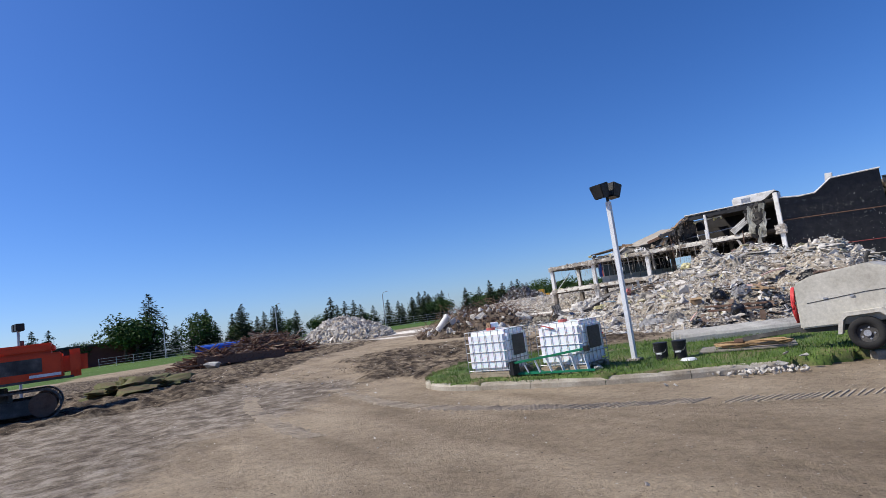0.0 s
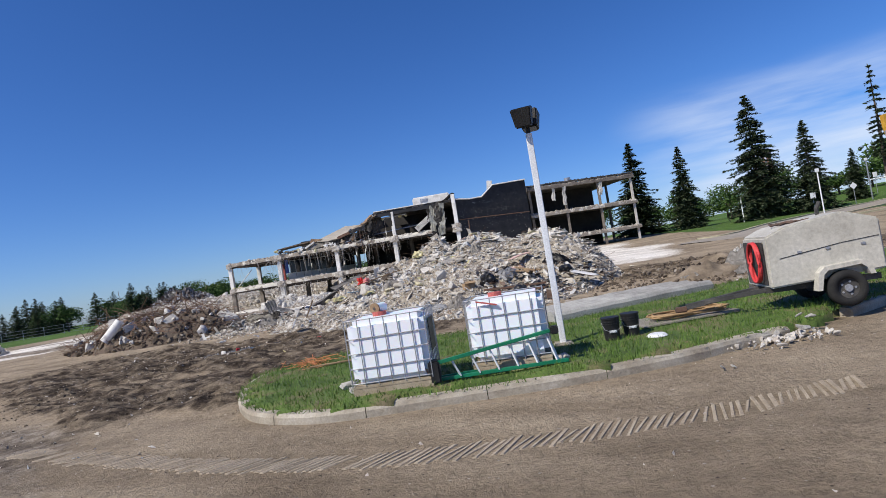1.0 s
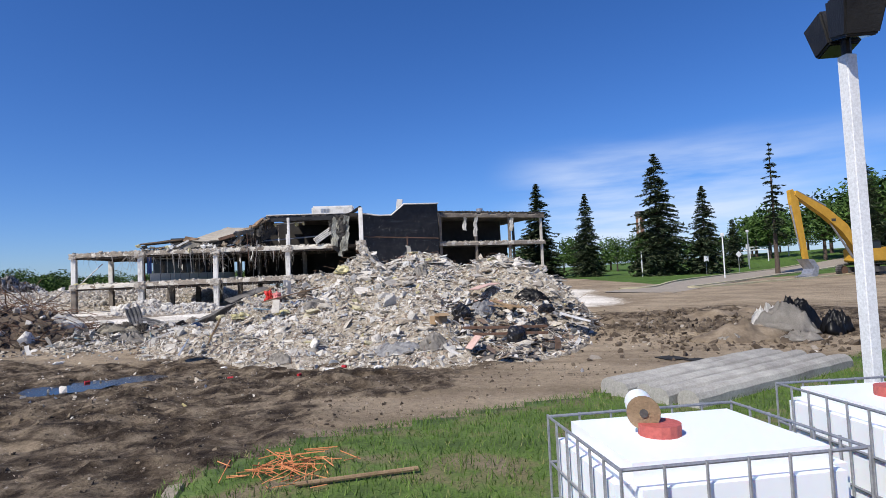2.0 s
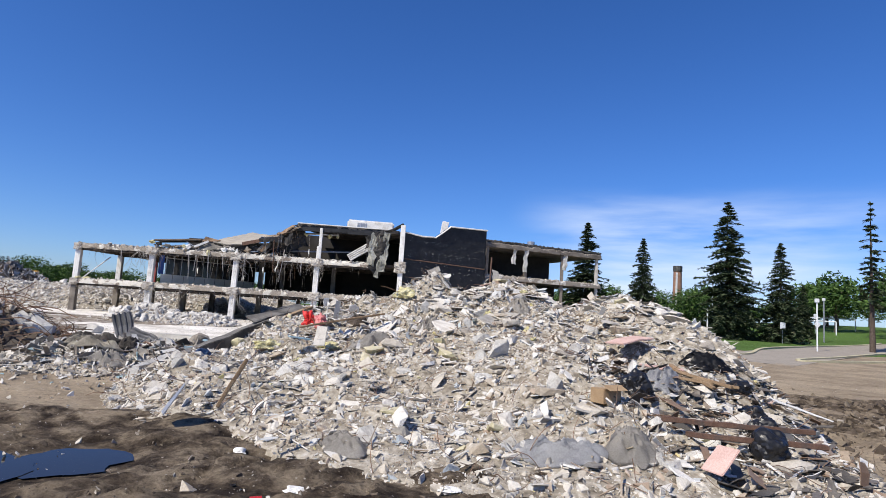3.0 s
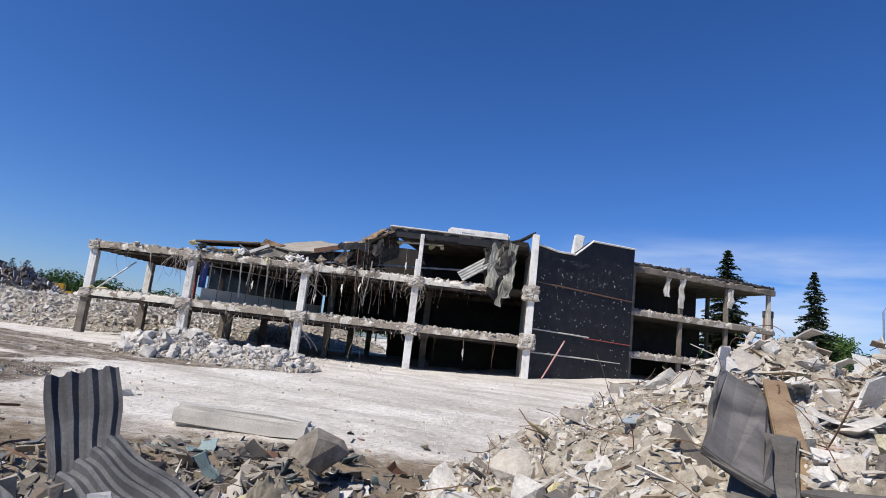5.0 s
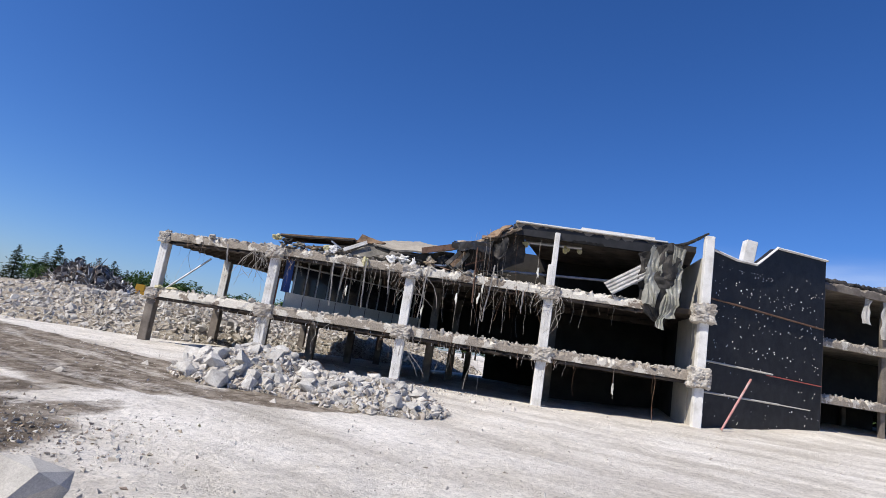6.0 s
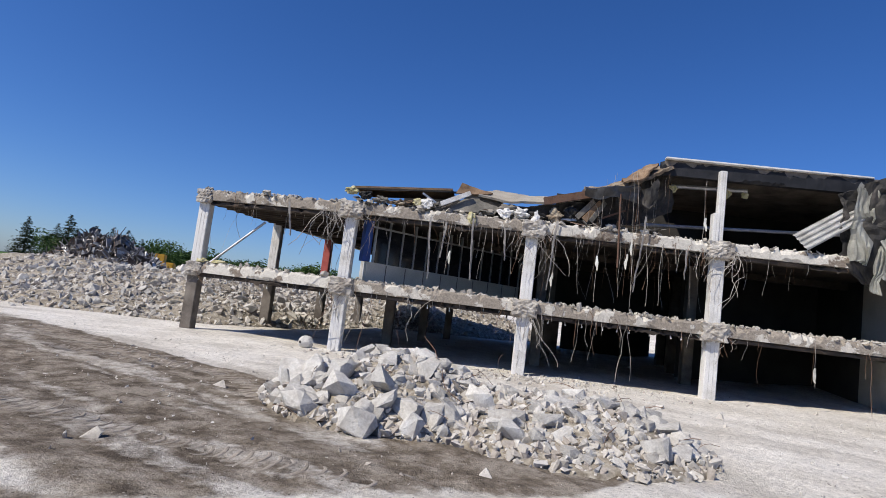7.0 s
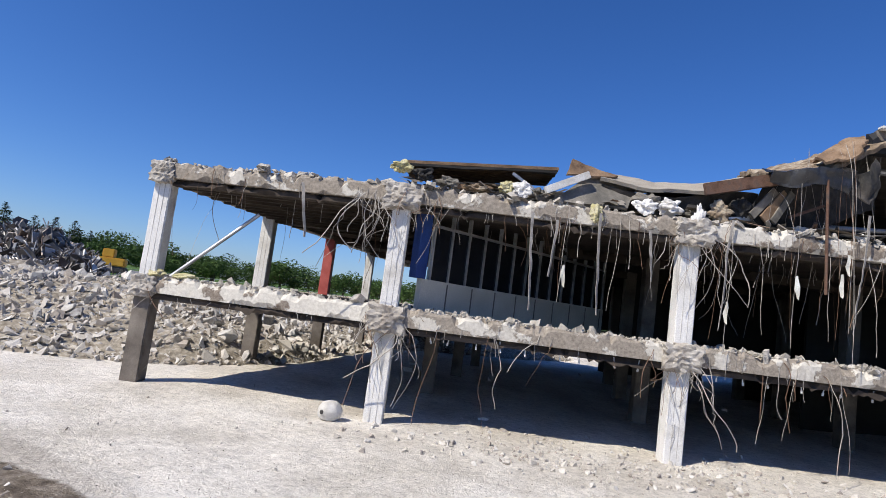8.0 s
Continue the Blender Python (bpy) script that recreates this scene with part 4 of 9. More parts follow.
for k, (x, y, z, w, h, mt) in enumerate(((-28.15, 64.8, 6.62, 0.55, 0.3, insulation), (-27.6, 64.9, 6.5, 0.5, 0.35, soot), (-27.0, 65.0, 6.4, 0.6, 0.3, membrane), (-26.2, 64.9, 6.32, 0.7, 0.2, layered), (-25.5, 64.8, 6.42, 0.4, 0.35, insulation), (-25.1, 64.75, 6.42, 0.55, 0.42, white_paint), (-24.75, 64.8, 6.35, 0.4, 0.3, membrane), (-22.1, 64.7, 6.36, 0.55, 0.4, white_paint), (-21.5, 64.7, 6.42, 0.6, 0.42, white_paint), (-20.9, 64.75, 6.35, 0.5, 0.3, membrane), (-20.2, 64.9, 6.5, 0.6, 0.5, layered), (-19.6, 65.1, 6.7, 0.5, 0.6, soot), (-21.9, 65.0, 6.5, 0.8, 0.5, membrane), (-18.0, 65.2, 6.35, 0.5, 0.25, white_paint), (-20.95, 64.3, 6.1, 0.28, 0.7, white_paint), (-23.35, 64.4, 6.0, 0.3, 0.5, insulation), (-16.9, 64.6, 6.2, 0.3, 0.25, white_paint))):
    crumple("torn_sheet", x, y, z, w * 0.85, h * 0.85, mt, k)
bm = bmesh.new()
rod(bm, (-19.9, 66.5, 6.62), (-8.0, 66.5, 7.3), 0.07)
bpart("pipe", bm, steel_grey)
bm = bmesh.new()
rod(bm, (-15.6, 66.4, 8.5), (-12.6, 66.4, 8.6), 0.09)
bpart("duct", bm, steel_grey, "silver wrapped duct")
for k, (x, w) in enumerate(((-15.5, 0.3), (-13.4, 0.35), (-12.7, 0.25))):
    crumple("torn_wrap", x, 66.35, 8.4, w, w * 0.9, insulation, 30 + k)
bm = bmesh.new()
rod(bm, (-33.9, 65.7, 3.1), (-31.9, 66.0, 5.1), 0.05)
bpart("brace", bm, steel_grey, "bent pale steel brace")
bpart("fallen_beam", placed(boxbm(-0.62, 0.62, -0.07, 0.07, -0.09, 0.09, 0.01), (-24.6, 64.6, 6.42), (-23.5, 64.85, 7.02)), white_paint)
bm = bmesh.new()
rod(bm, (-17.94, 64.4, 7.5), (-17.82, 64.4, 4.75), 0.035)
bpart("hanging_bar", bm, rust_steel, "rusty hanging bar")

# stair core with its black wall
core_dir = (Vector((1.7, 69.9, 0)) - Vector((-6.75, 64.62, 0)))


def core_pt(u, z, off=0.0):
    p = Vector((-6.75, 64.62, z)) + core_dir * u
    return p + Vector((core_dir.y, -core_dir.x, 0)).normalized() * off


prof = [(0, 0.2), (1, 0.2), (1, 10.6), (0.53, 10.3), (0.43, 9.55), (0.36, 9.05), (0.2, 8.95), (0, 9.1)]
bm = bmesh.new()
fr = [bm.verts.new(core_pt(u, z)) for u, z in prof]
bk = [bm.verts.new(core_pt(u, z, -0.35)) for u, z in prof]
bm.faces.new(fr)
bm.faces.new(bk[::-1])
for i in range(len(fr)):
    bm.faces.new((fr[i], bk[i], bk[(i + 1) % len(fr)], fr[(i + 1) % len(fr)]))
bmesh.ops.recalc_face_normals(bm, faces=bm.faces)
core_wall = bpart("black_wall", bm, black_sheet, "wall sheathed in black membrane")
for (u0, z0), (u1, z1) in zip(prof[2:], prof[3:]):
    bm = bmesh.new()
    a, b = core_pt(u0, z0 + 0.03, 0.06), core_pt(u1, z1 + 0.03, 0.06)
    d = (b - a).normalized()
    rod(bm, a - d * 0.05, b + d * 0.05, 0.07, n=4)
    bpart("coping", bm, white_paint, "white metal coping", core_wall)
for z, mt, r_, u0, u1 in ((6.75, rust_steel, 0.05, 0.0, 1.0), (3.75, concrete, 0.05, 0.0, 0.55), (2.3, concrete, 0.05, 0.0, 0.62), (3.62, red_paint, 0.025, 0.5, 1.0), (2.25, concrete, 0.03, 0.6, 0.9)):
    bm = bmesh.new()
    rod(bm, core_pt(u0, z, 0.02), core_pt(u1, z - 0.05, 0.02), r_, n=4)
    bpart("wall_strap", bm, mt, "", core_wall)
rr = np.random.default_rng(5)
n = 260
uu, zz = rr.uniform(0.03, 0.98, n), np.where(rr.random(n) < 0.5, rr.uniform(0.9, 9.2, n), rr.choice([7.4, 7.7, 5.9, 6.5, 4.6, 8.4], n) + rr.normal(0, 0.12, n))
keep = zz < np.interp(uu, [0, 0.36, 0.43, 0.53, 1], [8.8, 8.6, 9.0, 9.7, 9.7])
pts = np.array([core_pt(u, z, 0.015)[:] for u, z in zip(uu[keep], zz[keep])])
scatter("paint_flecks", pts, np.stack([rr.uniform(0.02, 0.07, len(pts)), rr.uniform(0.01, 0.02, len(pts)), rr.uniform(0.02, 0.05, len(pts))], 1), PLATES, white_paint, rr, 0.3, core_wall, "white flecks of torn fixings")
bm = bmesh.new()
prism(bm, [(-6.75, 65.1), (1.6, 70.4), (2.0, 76), (-4.7, 74)], 8.45, 8.7)
bpart("core_roof", bm, gravel)
bm = bmesh.new()
prism(bm, [(-6.98, 64.75), (-6.6, 64.75), (-6.25, 68.6), (-6.63, 68.6)], 0.2, L2 + 2.6)
core_side = bpart("side_wall", bm, beige_wall, "beige plastered side wall")
for z0, z1 in ((0.5, L1 - 0.5), (L1 + 0.1, L2 - 0.5)):
    bm = boxbm(-0.02, 0.02, 0.9, 3.0, z0 + 0.15, z1 - 0.1, 0.01)
    bmesh.ops.transform(bm, matrix=Matrix.Translation((-7.0, 64.75, 0)) @ Matrix.Rotation(-0.09, 4, "Z"), verts=bm.verts)
    bpart("wall_panel", bm, beige_wall, "", core_side)
bpart("pier", boxbm(-7.05, -6.62, 64.4, 64.75, 0.3, 9.7, 0.03), white_paint, "white pier with torn edges")
for z in (L1 - 0.2, L2 - 0.2):
    broken_node(Vector((-6.9, 64.55, 0)), z, (1.0, 0.9, 0.9))
    broken_beam(FRONT[4] + BACK * 6 + Vector((-0.1, 0, 0)), FRONT[4] + Vector((-0.1, 0, 0)), 0.15, z - 0.3, z + 0.2, brown_beam, 0.06, "edge_beam")
bm = bmesh.new()
rod(bm, (-5.9, 64.0, 0.75), (-4.5, 64.55, 3.2), 0.05)
bpart("leaning_pole", bm, surface("faded red paint", [(0.34, 0.13, 0.12), (0.5, 0.24, 0.22), (0.55, 0.45, 0.42)], 1.2, 0.7), "red and white leaning pole")

# roof plant
unit = bpart("roof_unit", boxbm(-12.2, -7.6, 70.3, 73, 9.35, 10.75, 0.15), white_paint, "white rooftop ventilation unit")
for k in range(6):
    bpart("louvre", boxbm(-11.2 + 0.16 * k, -11.1 + 0.16 * k, 70.26, 70.3, 9.9, 10.45), steel_grey, "", unit)
bpart("unit_hood", boxbm(-4.9, -2.0, 69.6, 71.5, 8.7, 9.3, 0.1), white_paint, "white sloping roof hood")
bm = boxbm(-0.32, 0.32, -0.3, 0.3, 0, 1.9, 0.03)
bmesh.ops.transform(bm, matrix=Matrix.Translation((-2.75, 70, 9.3)) @ Matrix.Rotation(0.14, 4, "Y"), verts=bm.verts)
bpart("vent_stack", bm, white_paint, "white leaning vent stack")

# right-hand wing
WA, WB = Vector((1.8, 70.6, 0)), Vector((15.5, 74.8, 0))
wd = (WB - WA).normalized()
wn_ = Vector((-wd.y, wd.x, 0))
for z in (3.15, 6.3, 9.55):
    bm = bmesh.new()
    prism(bm, [tuple(WA.to_2d()), tuple(WB.to_2d()), tuple((WB + wn_ * 13).to_2d()), tuple((WA + wn_ * 13).to_2d())], z - 0.3, z)
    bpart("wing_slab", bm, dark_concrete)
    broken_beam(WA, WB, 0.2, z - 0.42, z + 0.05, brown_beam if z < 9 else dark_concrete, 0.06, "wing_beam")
# the wing's interior shade is put into these columns' colour
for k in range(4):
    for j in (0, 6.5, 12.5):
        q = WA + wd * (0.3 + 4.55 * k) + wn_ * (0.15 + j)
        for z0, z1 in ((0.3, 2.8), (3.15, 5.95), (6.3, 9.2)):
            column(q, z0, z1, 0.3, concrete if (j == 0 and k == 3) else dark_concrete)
# added dark walls that stand in for the wing's shaded inside
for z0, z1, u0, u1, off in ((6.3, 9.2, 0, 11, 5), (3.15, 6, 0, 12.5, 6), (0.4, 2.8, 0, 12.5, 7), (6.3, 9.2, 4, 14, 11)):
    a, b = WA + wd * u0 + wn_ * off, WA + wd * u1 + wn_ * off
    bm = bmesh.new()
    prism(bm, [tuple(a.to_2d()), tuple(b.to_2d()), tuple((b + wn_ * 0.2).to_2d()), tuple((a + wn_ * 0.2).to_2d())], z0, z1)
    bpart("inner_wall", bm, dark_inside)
bm = bmesh.new()
rod(bm, WA + wd * 5.6 + Vector((0, 1, 9.5)), WA + wd * 5.6 + Vector((0, 1, 10.3)), 0.4, n=14)
bpart("roof_fan", bm, steel_grey, "round metal roof fan", smooth=False)
broken_beam(WA, WB, 0.1, 9.6, 9.85, soot, 0.08, "roof_edge")
for u, z0, z1 in ((3.2, 7.6, 9.1), (4.6, 6.9, 9.2), (9.5, 7.5, 9.2)):
    bpart("hanging_sheet", placed(corrugated(z1 - z0, 0.45, 2, 0.03, 0.1, 0.15, int(z0 * 9)), WA + wd * u - wn_ * 0.1 + Vector((0, 0, z0)), WA + wd * (u + 0.2) - wn_ * 0.1 + Vector((0, 0, z1)), (0, -1, 0)), white_paint)


# torn cables and bars that hang from the floor edges
def dangling(p, length, r, material, curl, name="hanging_cable", heavy=0.3):
    """A torn cable or bar that hangs and curls from p."""
    pts = [Vector(p)]
    way = Vector((rs.uniform(-0.5, 0.5), rs.uniform(-0.5, 0.1), rs.uniform(-1.1, 0.1)))
    bendy = Vector((rs.uniform(-1, 1), rs.uniform(-0.6, 0.6), rs.uniform(-0.3, 0.3))) * curl
    m = 14
    for i in range(m):
        bendy = bendy * 0.8 + Vector((rs.uniform(-1, 1), rs.uniform(-0.6, 0.6), rs.uniform(-0.5, 0.5))) * curl * 0.5
        if rs.random() < 0.13:
            way += Vector((rs.uniform(-1, 1), rs.uniform(-0.5, 0.5), rs.uniform(-0.8, 0.6))) * curl * 2.2
        way = (way + bendy * 0.8 + Vector((0, 0, -heavy))).normalized()
        pts.append(pts[-1] + way * (length / m))
    bm = bmesh.new()
    tube(bm, pts, r, 3)
    return bpart(name, bm, material)


spans = list(zip(FRONT, FRONT[1:]))
for k in range(270):
    i = rs.choice((0, 0, 1, 1, 1, 2, 2, 2, 2, 3))
    a, b = spans[i]
    z = rs.choice((L1, L2, L2, L2))
    u = rs.random()
    if i == 3 and z == L2:
        u *= 0.6
    p = a + (b - a) * u + Vector((0, -0.3, z - rs.uniform(0.05, 0.45)))
    if z == L2 and rs.random() < 0.5:
        p += BACK * rs.uniform(0.5, 4)
        p.z = z - 0.35
    rust = rs.random() < 0.3
    dangling(p, rs.choice((0.2, 0.3, 0.4, 0.5, 0.7, 0.9, 1.2, 1.7, 2.3)), rs.choice((0.004, 0.005, 0.006, 0.008, 0.01)), cable_rust if rust else cable_pale, rs.uniform(0.1, 0.55), "bent_rebar" if rust else "hanging_cable", rs.uniform(0.25, 0.9))
for p in FRONT[1:4]:
    for z in (L1, L2):
        for k in range(13):
            dangling((p.x + rs.uniform(-0.7, 0.9), p.y - 0.35, z - rs.uniform(0.0, 0.5)), rs.uniform(0.3, 1.4), rs.choice((0.004, 0.006, 0.009)), cable_pale if k % 3 else cable_rust, rs.uniform(0.3, 0.8), heavy=rs.uniform(0.15, 0.6))
for k in range(22):
    dangling((rs.uniform(-19.0, -15.5), 64.7 + rs.uniform(0, 0.6), rs.uniform(7.0, 8.6)), rs.uniform(0.6, 2.8), rs.uniform(0.003, 0.006), cable_pale if k % 3 else cable_rust, rs.uniform(0.1, 0.4), heavy=0.7)
# knots of conduit that hang beside the columns, and straps of torn sheathing
for x, z in ((-28.6, L2), (-29.0, L2), (-20.6, L2), (-13.7, L2), (-27.6, L1), (-20.7, L1)):
    for k in range(7):
        dangling((x + rs.uniform(-0.12, 0.12), 64.35, z - rs.uniform(0.3, 0.5)), rs.uniform(1.0, 2.4), rs.choice((0.006, 0.009, 0.014)), cable_pale, rs.uniform(0.5, 0.9), heavy=0.3)
for x, z, ln in ((-24.9, L2 - 0.3, 2.3), (-24.3, L2 - 0.4, 1.4), (-23.3, L2 - 0.1, 2.4), (-20.2, L2 + 0.1, 2.6), (-22.1, L2 - 0.4, 1.2), (-17.0, L2 + 0.6, 2.8), (-30.4, L2 - 0.3, 1.3), (-15.5, L2 - 0.4, 1.1)):
    lean = rs.uniform(-0.3, 0.3)
    bpart("hanging_strap", bent_sheet("strap", [[(x, 64.3, z), (x + 0.07, 64.32, z)], [(x - lean * 0.5, 64.25, z - ln * 0.5), (x - lean * 0.5 + 0.06, 64.29, z - ln * 0.5)], [(x - lean, 64.25, z - ln), (x - lean + 0.04, 64.3, z - ln)]], cable_pale, 0.012, 0.05, seed=int(ln * 31), fine=8), cable_pale, "pale torn sheathing strap")
# long cables down through the floors, with knots of torn film
for x, z, ln in ((-20.2, L2 + 0.1, 3.2), (-17.6, 8.4, 5.2), (-17.45, 8.5, 4.6), (-18.6, 7.6, 4.2), (-24.0, L2, 2.4), (-14.9, 8.3, 2.3), (-10.8, L1, 1.8)):
    dangling((x, 64.35, z), ln, 0.007, cable_pale, 0.06, heavy=0.8)
    dangling((x + 0.05, 64.37, z), ln * 0.9, 0.004, cable_rust, 0.1, heavy=0.8)
    bm = bent_sheet("rag", [[(x, 64.3, z - ln * 0.6), (x + 0.06, 64.3, z - ln * 0.6)], [(x - 0.05, 64.25, z - ln * 0.6 - 0.3), (x + 0.05, 64.25, z - ln * 0.6 - 0.28)], [(x, 64.25, z - ln * 0.6 - 0.5), (x + 0.03, 64.2, z - ln * 0.6 - 0.55)]], white_paint, 0.006, 0.07, seed=int(ln * 10))
    bpart("hanging_rag", bm, chalky)
# rubble lodged on the broken edges
pl, sz = [], []
for a, b in spans:
    for z in (L1, L2):
        for _ in range(170):
            q = a + (b - a) * rs.random() + Vector((0, rs.uniform(-0.3, 0.7), 0))
            if (z == L2 and q.x > -9.6) or noise.noise(Vector((q.x * 0.9, z, 4))) + rs.uniform(-0.25, 0.25) < 0.02:
                continue
            t_ = 0.04 + 0.3 * rs.random() ** 2.4
            pl.append((q.x, q.y, z + 0.02 + rs.uniform(-0.05, 0.06)))
            sz.append((t_ * rs.uniform(0.8, 1.7), t_ * 0.8, t_ * rs.uniform(0.2, 0.6)))
scatter("edge_rubble", np.array(pl), np.array(sz), PLATES + HULLS, broken_face, np.random.default_rng(18), 0.45, building, "jagged slabs of broken floor topping")
# short white hangers under the lower floor's edge
hanger = bmesh.new()
rod(hanger, (0, 0, 0), (0, 0, -0.2), 0.014, n=6)
rod(hanger, (0, 0, -0.2), (0.01, 0, -0.27), 0.024, n=6)
hanger_me = bpy.data.meshes.new("hanger")
hanger.to_mesh(hanger_me)
hanger.free()
hanger_me.materials.append(white_paint)
for a, b in spans[:3]:
    for k in range(11):
        p = a + (b - a) * ((k + 0.5 + rs.uniform(-0.2, 0.2)) / 11)
        ob = new("hanger", hanger_me)
        ob.parent = building
        ob.matrix_parent_inverse = building.matrix_basis.inverted()
        ob.matrix_basis = pose(p.x, p.y - 0.1, L1 - 0.44, rs.uniform(-15, 15), rs.uniform(-15, 15), 0)
# loose stones along the floor edges
pl, sz = [], []
for a, b in spans:
    for z in (L1, L2):
        for _ in range(420):
            q = a + (b - a) * rs.random() + Vector((0, rs.uniform(-0.25, 0.9), 0))
            if z == L2 and q.x > -9.6:
                continue
            s = rs.uniform(0.025, 0.09) * rs.choice((1, 1, 1, 1, 1, 1.8, 2.4))
            pl.append((q.x, q.y, z + s * 0.3))
            sz.append((s * rs.uniform(0.8, 1.6), s, s * rs.uniform(0.5, 0.9)))
for _ in range(220):
    q = WA + (WB - WA) * rs.random() + wn_ * rs.uniform(0, 0.6)
    s = rs.uniform(0.06, 0.22)
    pl.append((q.x, q.y, rs.choice((3.18, 6.33, 9.6)) + s * 0.3))
    sz.append((s * 1.3, s, s * 0.7))
scatter("loose_stone", np.array(pl), np.array(sz), HULLS, broken_face, np.random.default_rng(8), None, building, "pale crumbs of broken concrete")
pl, sz = [], []
for _ in range(230):
    x = rs.uniform(-28, -16)
    pl.append((x, rs.uniform(64.6, 66), 6.14 + 0.32 * rs.random() ** 1.6))
    sz.append((rs.uniform(0.15, 0.8), rs.uniform(0.05, 0.3), rs.uniform(0.02, 0.08)))
roof_mix = surface("roof debris", [(0.1, 0.09, 0.08), (0.3, 0.27, 0.23)], 2, 0.85, island=[(0, (0.03, 0.028, 0.026)), (0.35, (0.12, 0.1, 0.08)), (0.6, (0.3, 0.27, 0.23)), (0.78, (0.55, 0.54, 0.52)), (0.92, (0.2, 0.12, 0.08))])
scatter("roof_debris", np.array(pl), np.array(sz), PLATES + BENTS, roof_mix, np.random.default_rng(9), 0.3, building, "splintered roof boards and felt")

# ---- rubble and scrap on the heaps ----
def on(fun, x, y):
    return float(land(x, y)) + max(0.0, float(fun(np.array(x, float), np.array(y, float))))


def sample(fun, n, x0, x1, y0, y1, r, low=0.05, spill=0.0):
    """n places on a heap, (n, 3), and the heap's height there. spill: share that lies round its foot."""
    out = []
    while sum(map(len, out)) < n:
        x, y = r.uniform(x0, x1, 4 * n), r.uniform(y0, y1, 4 * n)
        h = fun(x, y)
        k = (h > low) | ((h > -1e9) & (r.random(len(x)) < spill))
        out.append(np.stack([x, y, land(x, y) + np.clip(h, 0, None)], 1)[k])
    return np.concatenate(out)[:n]


def grown(r, n, lo, hi, power=2.2):
    return lo + (hi - lo) * r.random(n) ** power


PALE_MIX = [(0.0, (0.62, 0.58, 0.51)), (0.2, (0.52, 0.46, 0.37)), (0.38, (0.38, 0.32, 0.24)), (0.55, (0.74, 0.72, 0.68)), (0.76, (0.2, 0.17, 0.14)), (0.82, (0.46, 0.41, 0.34)), (0.9, (0.3, 0.2, 0.13)), (0.955, (0.33, 0.4, 0.46)), (0.985, (0.6, 0.52, 0.2))]
BOARD_MIX = [(0.0, (0.76, 0.75, 0.72)), (0.38, (0.56, 0.54, 0.5)), (0.52, (0.26, 0.25, 0.24)), (0.62, (0.56, 0.51, 0.42)), (0.8, (0.33, 0.26, 0.19)), (0.86, (0.07, 0.07, 0.075)), (0.91, (0.5, 0.54, 0.58)), (0.97, (0.3, 0.42, 0.5)), (0.985, (0.5, 0.3, 0.27))]
STONE_MIX = [(0.0, (0.58, 0.54, 0.48)), (0.35, (0.48, 0.44, 0.38)), (0.6, (0.64, 0.61, 0.56)), (0.8, (0.38, 0.33, 0.28))]
SCRAP_MIX = [(0.0, (0.1, 0.09, 0.085)), (0.3, (0.22, 0.2, 0.18)), (0.55, (0.4, 0.4, 0.4)), (0.75, (0.14, 0.09, 0.06)), (0.9, (0.55, 0.55, 0.54))]
WOOD_MIX = [(0.0, (0.12, 0.055, 0.035)), (0.35, (0.2, 0.11, 0.07)), (0.6, (0.28, 0.18, 0.12)), (0.85, (0.38, 0.3, 0.22))]
pale_bits = surface("crushed plaster and concrete", [(0.4, 0.37, 0.33), (0.55, 0.52, 0.48)], 5, 0.9, island=PALE_MIX, bump=0.6, fine=30, dusty=0.6)
board_bits = surface("torn boards and sheets", [(0.3, 0.28, 0.25), (0.5, 0.48, 0.44)], 4, 0.8, island=BOARD_MIX, bump=0.3, dusty=0.6)
stone_bits = surface("broken concrete", [(0.42, 0.39, 0.35), (0.56, 0.54, 0.5)], 3, 0.95, island=STONE_MIX, bump=0.7, fine=20)
scrap_bits = surface("scrap metal", [(0.1, 0.09, 0.09), (0.3, 0.29, 0.28)], 3, 0.45, 0.6, island=SCRAP_MIX)
wood_bits = surface("broken lumber", [(0.14, 0.08, 0.05), (0.3, 0.2, 0.14)], 4, 0.85, island=WOOD_MIX)
soil_bits = surface("clods of soil", [(0.06, 0.045, 0.035), (0.14, 0.105, 0.08)], 4, 0.95, bump=0.6, island=[(0, (0.085, 0.066, 0.048)), (0.35, (0.14, 0.11, 0.08)), (0.7, (0.21, 0.17, 0.12)), (0.95, (0.38, 0.34, 0.29))])
stone_part = surface("broken concrete block", [(0.44, 0.41, 0.37), (0.58, 0.56, 0.52), (0.66, 0.65, 0.62)], 2.5, 0.95, bump=1.0, fine=13, obj_random=0.25, dusty=0.3)
block_meshes = []
for v, f in BLOCKS + BLOCKS[:4]:
    block_meshes.append(fast_mesh("concrete_block", v, f, stone_part))
board_part = surface("loose board", [(0.36, 0.33, 0.29), (0.58, 0.56, 0.52)], 3, 0.85, obj_random=0.45, dusty=0.4)
board_meshes = [fast_mesh("board", v, f, board_part) for v, f in PLATES]


def pieces(parent, name, meshes, places, sizes, r, tilt=None):
    """Single pieces of a heap, each an object on shared mesh data."""
    rot = turns(len(places), r, tilt)
    for p, s, q in zip(places, sizes, rot):
        ob = new(name, meshes[int(r.integers(len(meshes)))])
        ob.parent = parent
        ob.matrix_basis = Matrix.Translation(p) @ Matrix(q.tolist()).to_4x4() @ Matrix.Diagonal((*s, 1))


def sizes3(r, s, fx=(0.8, 1.5), fz=(0.5, 0.9)):
    return np.stack([s * r.uniform(*fx, len(s)), s, s * r.uniform(*fz, len(s))], 1)


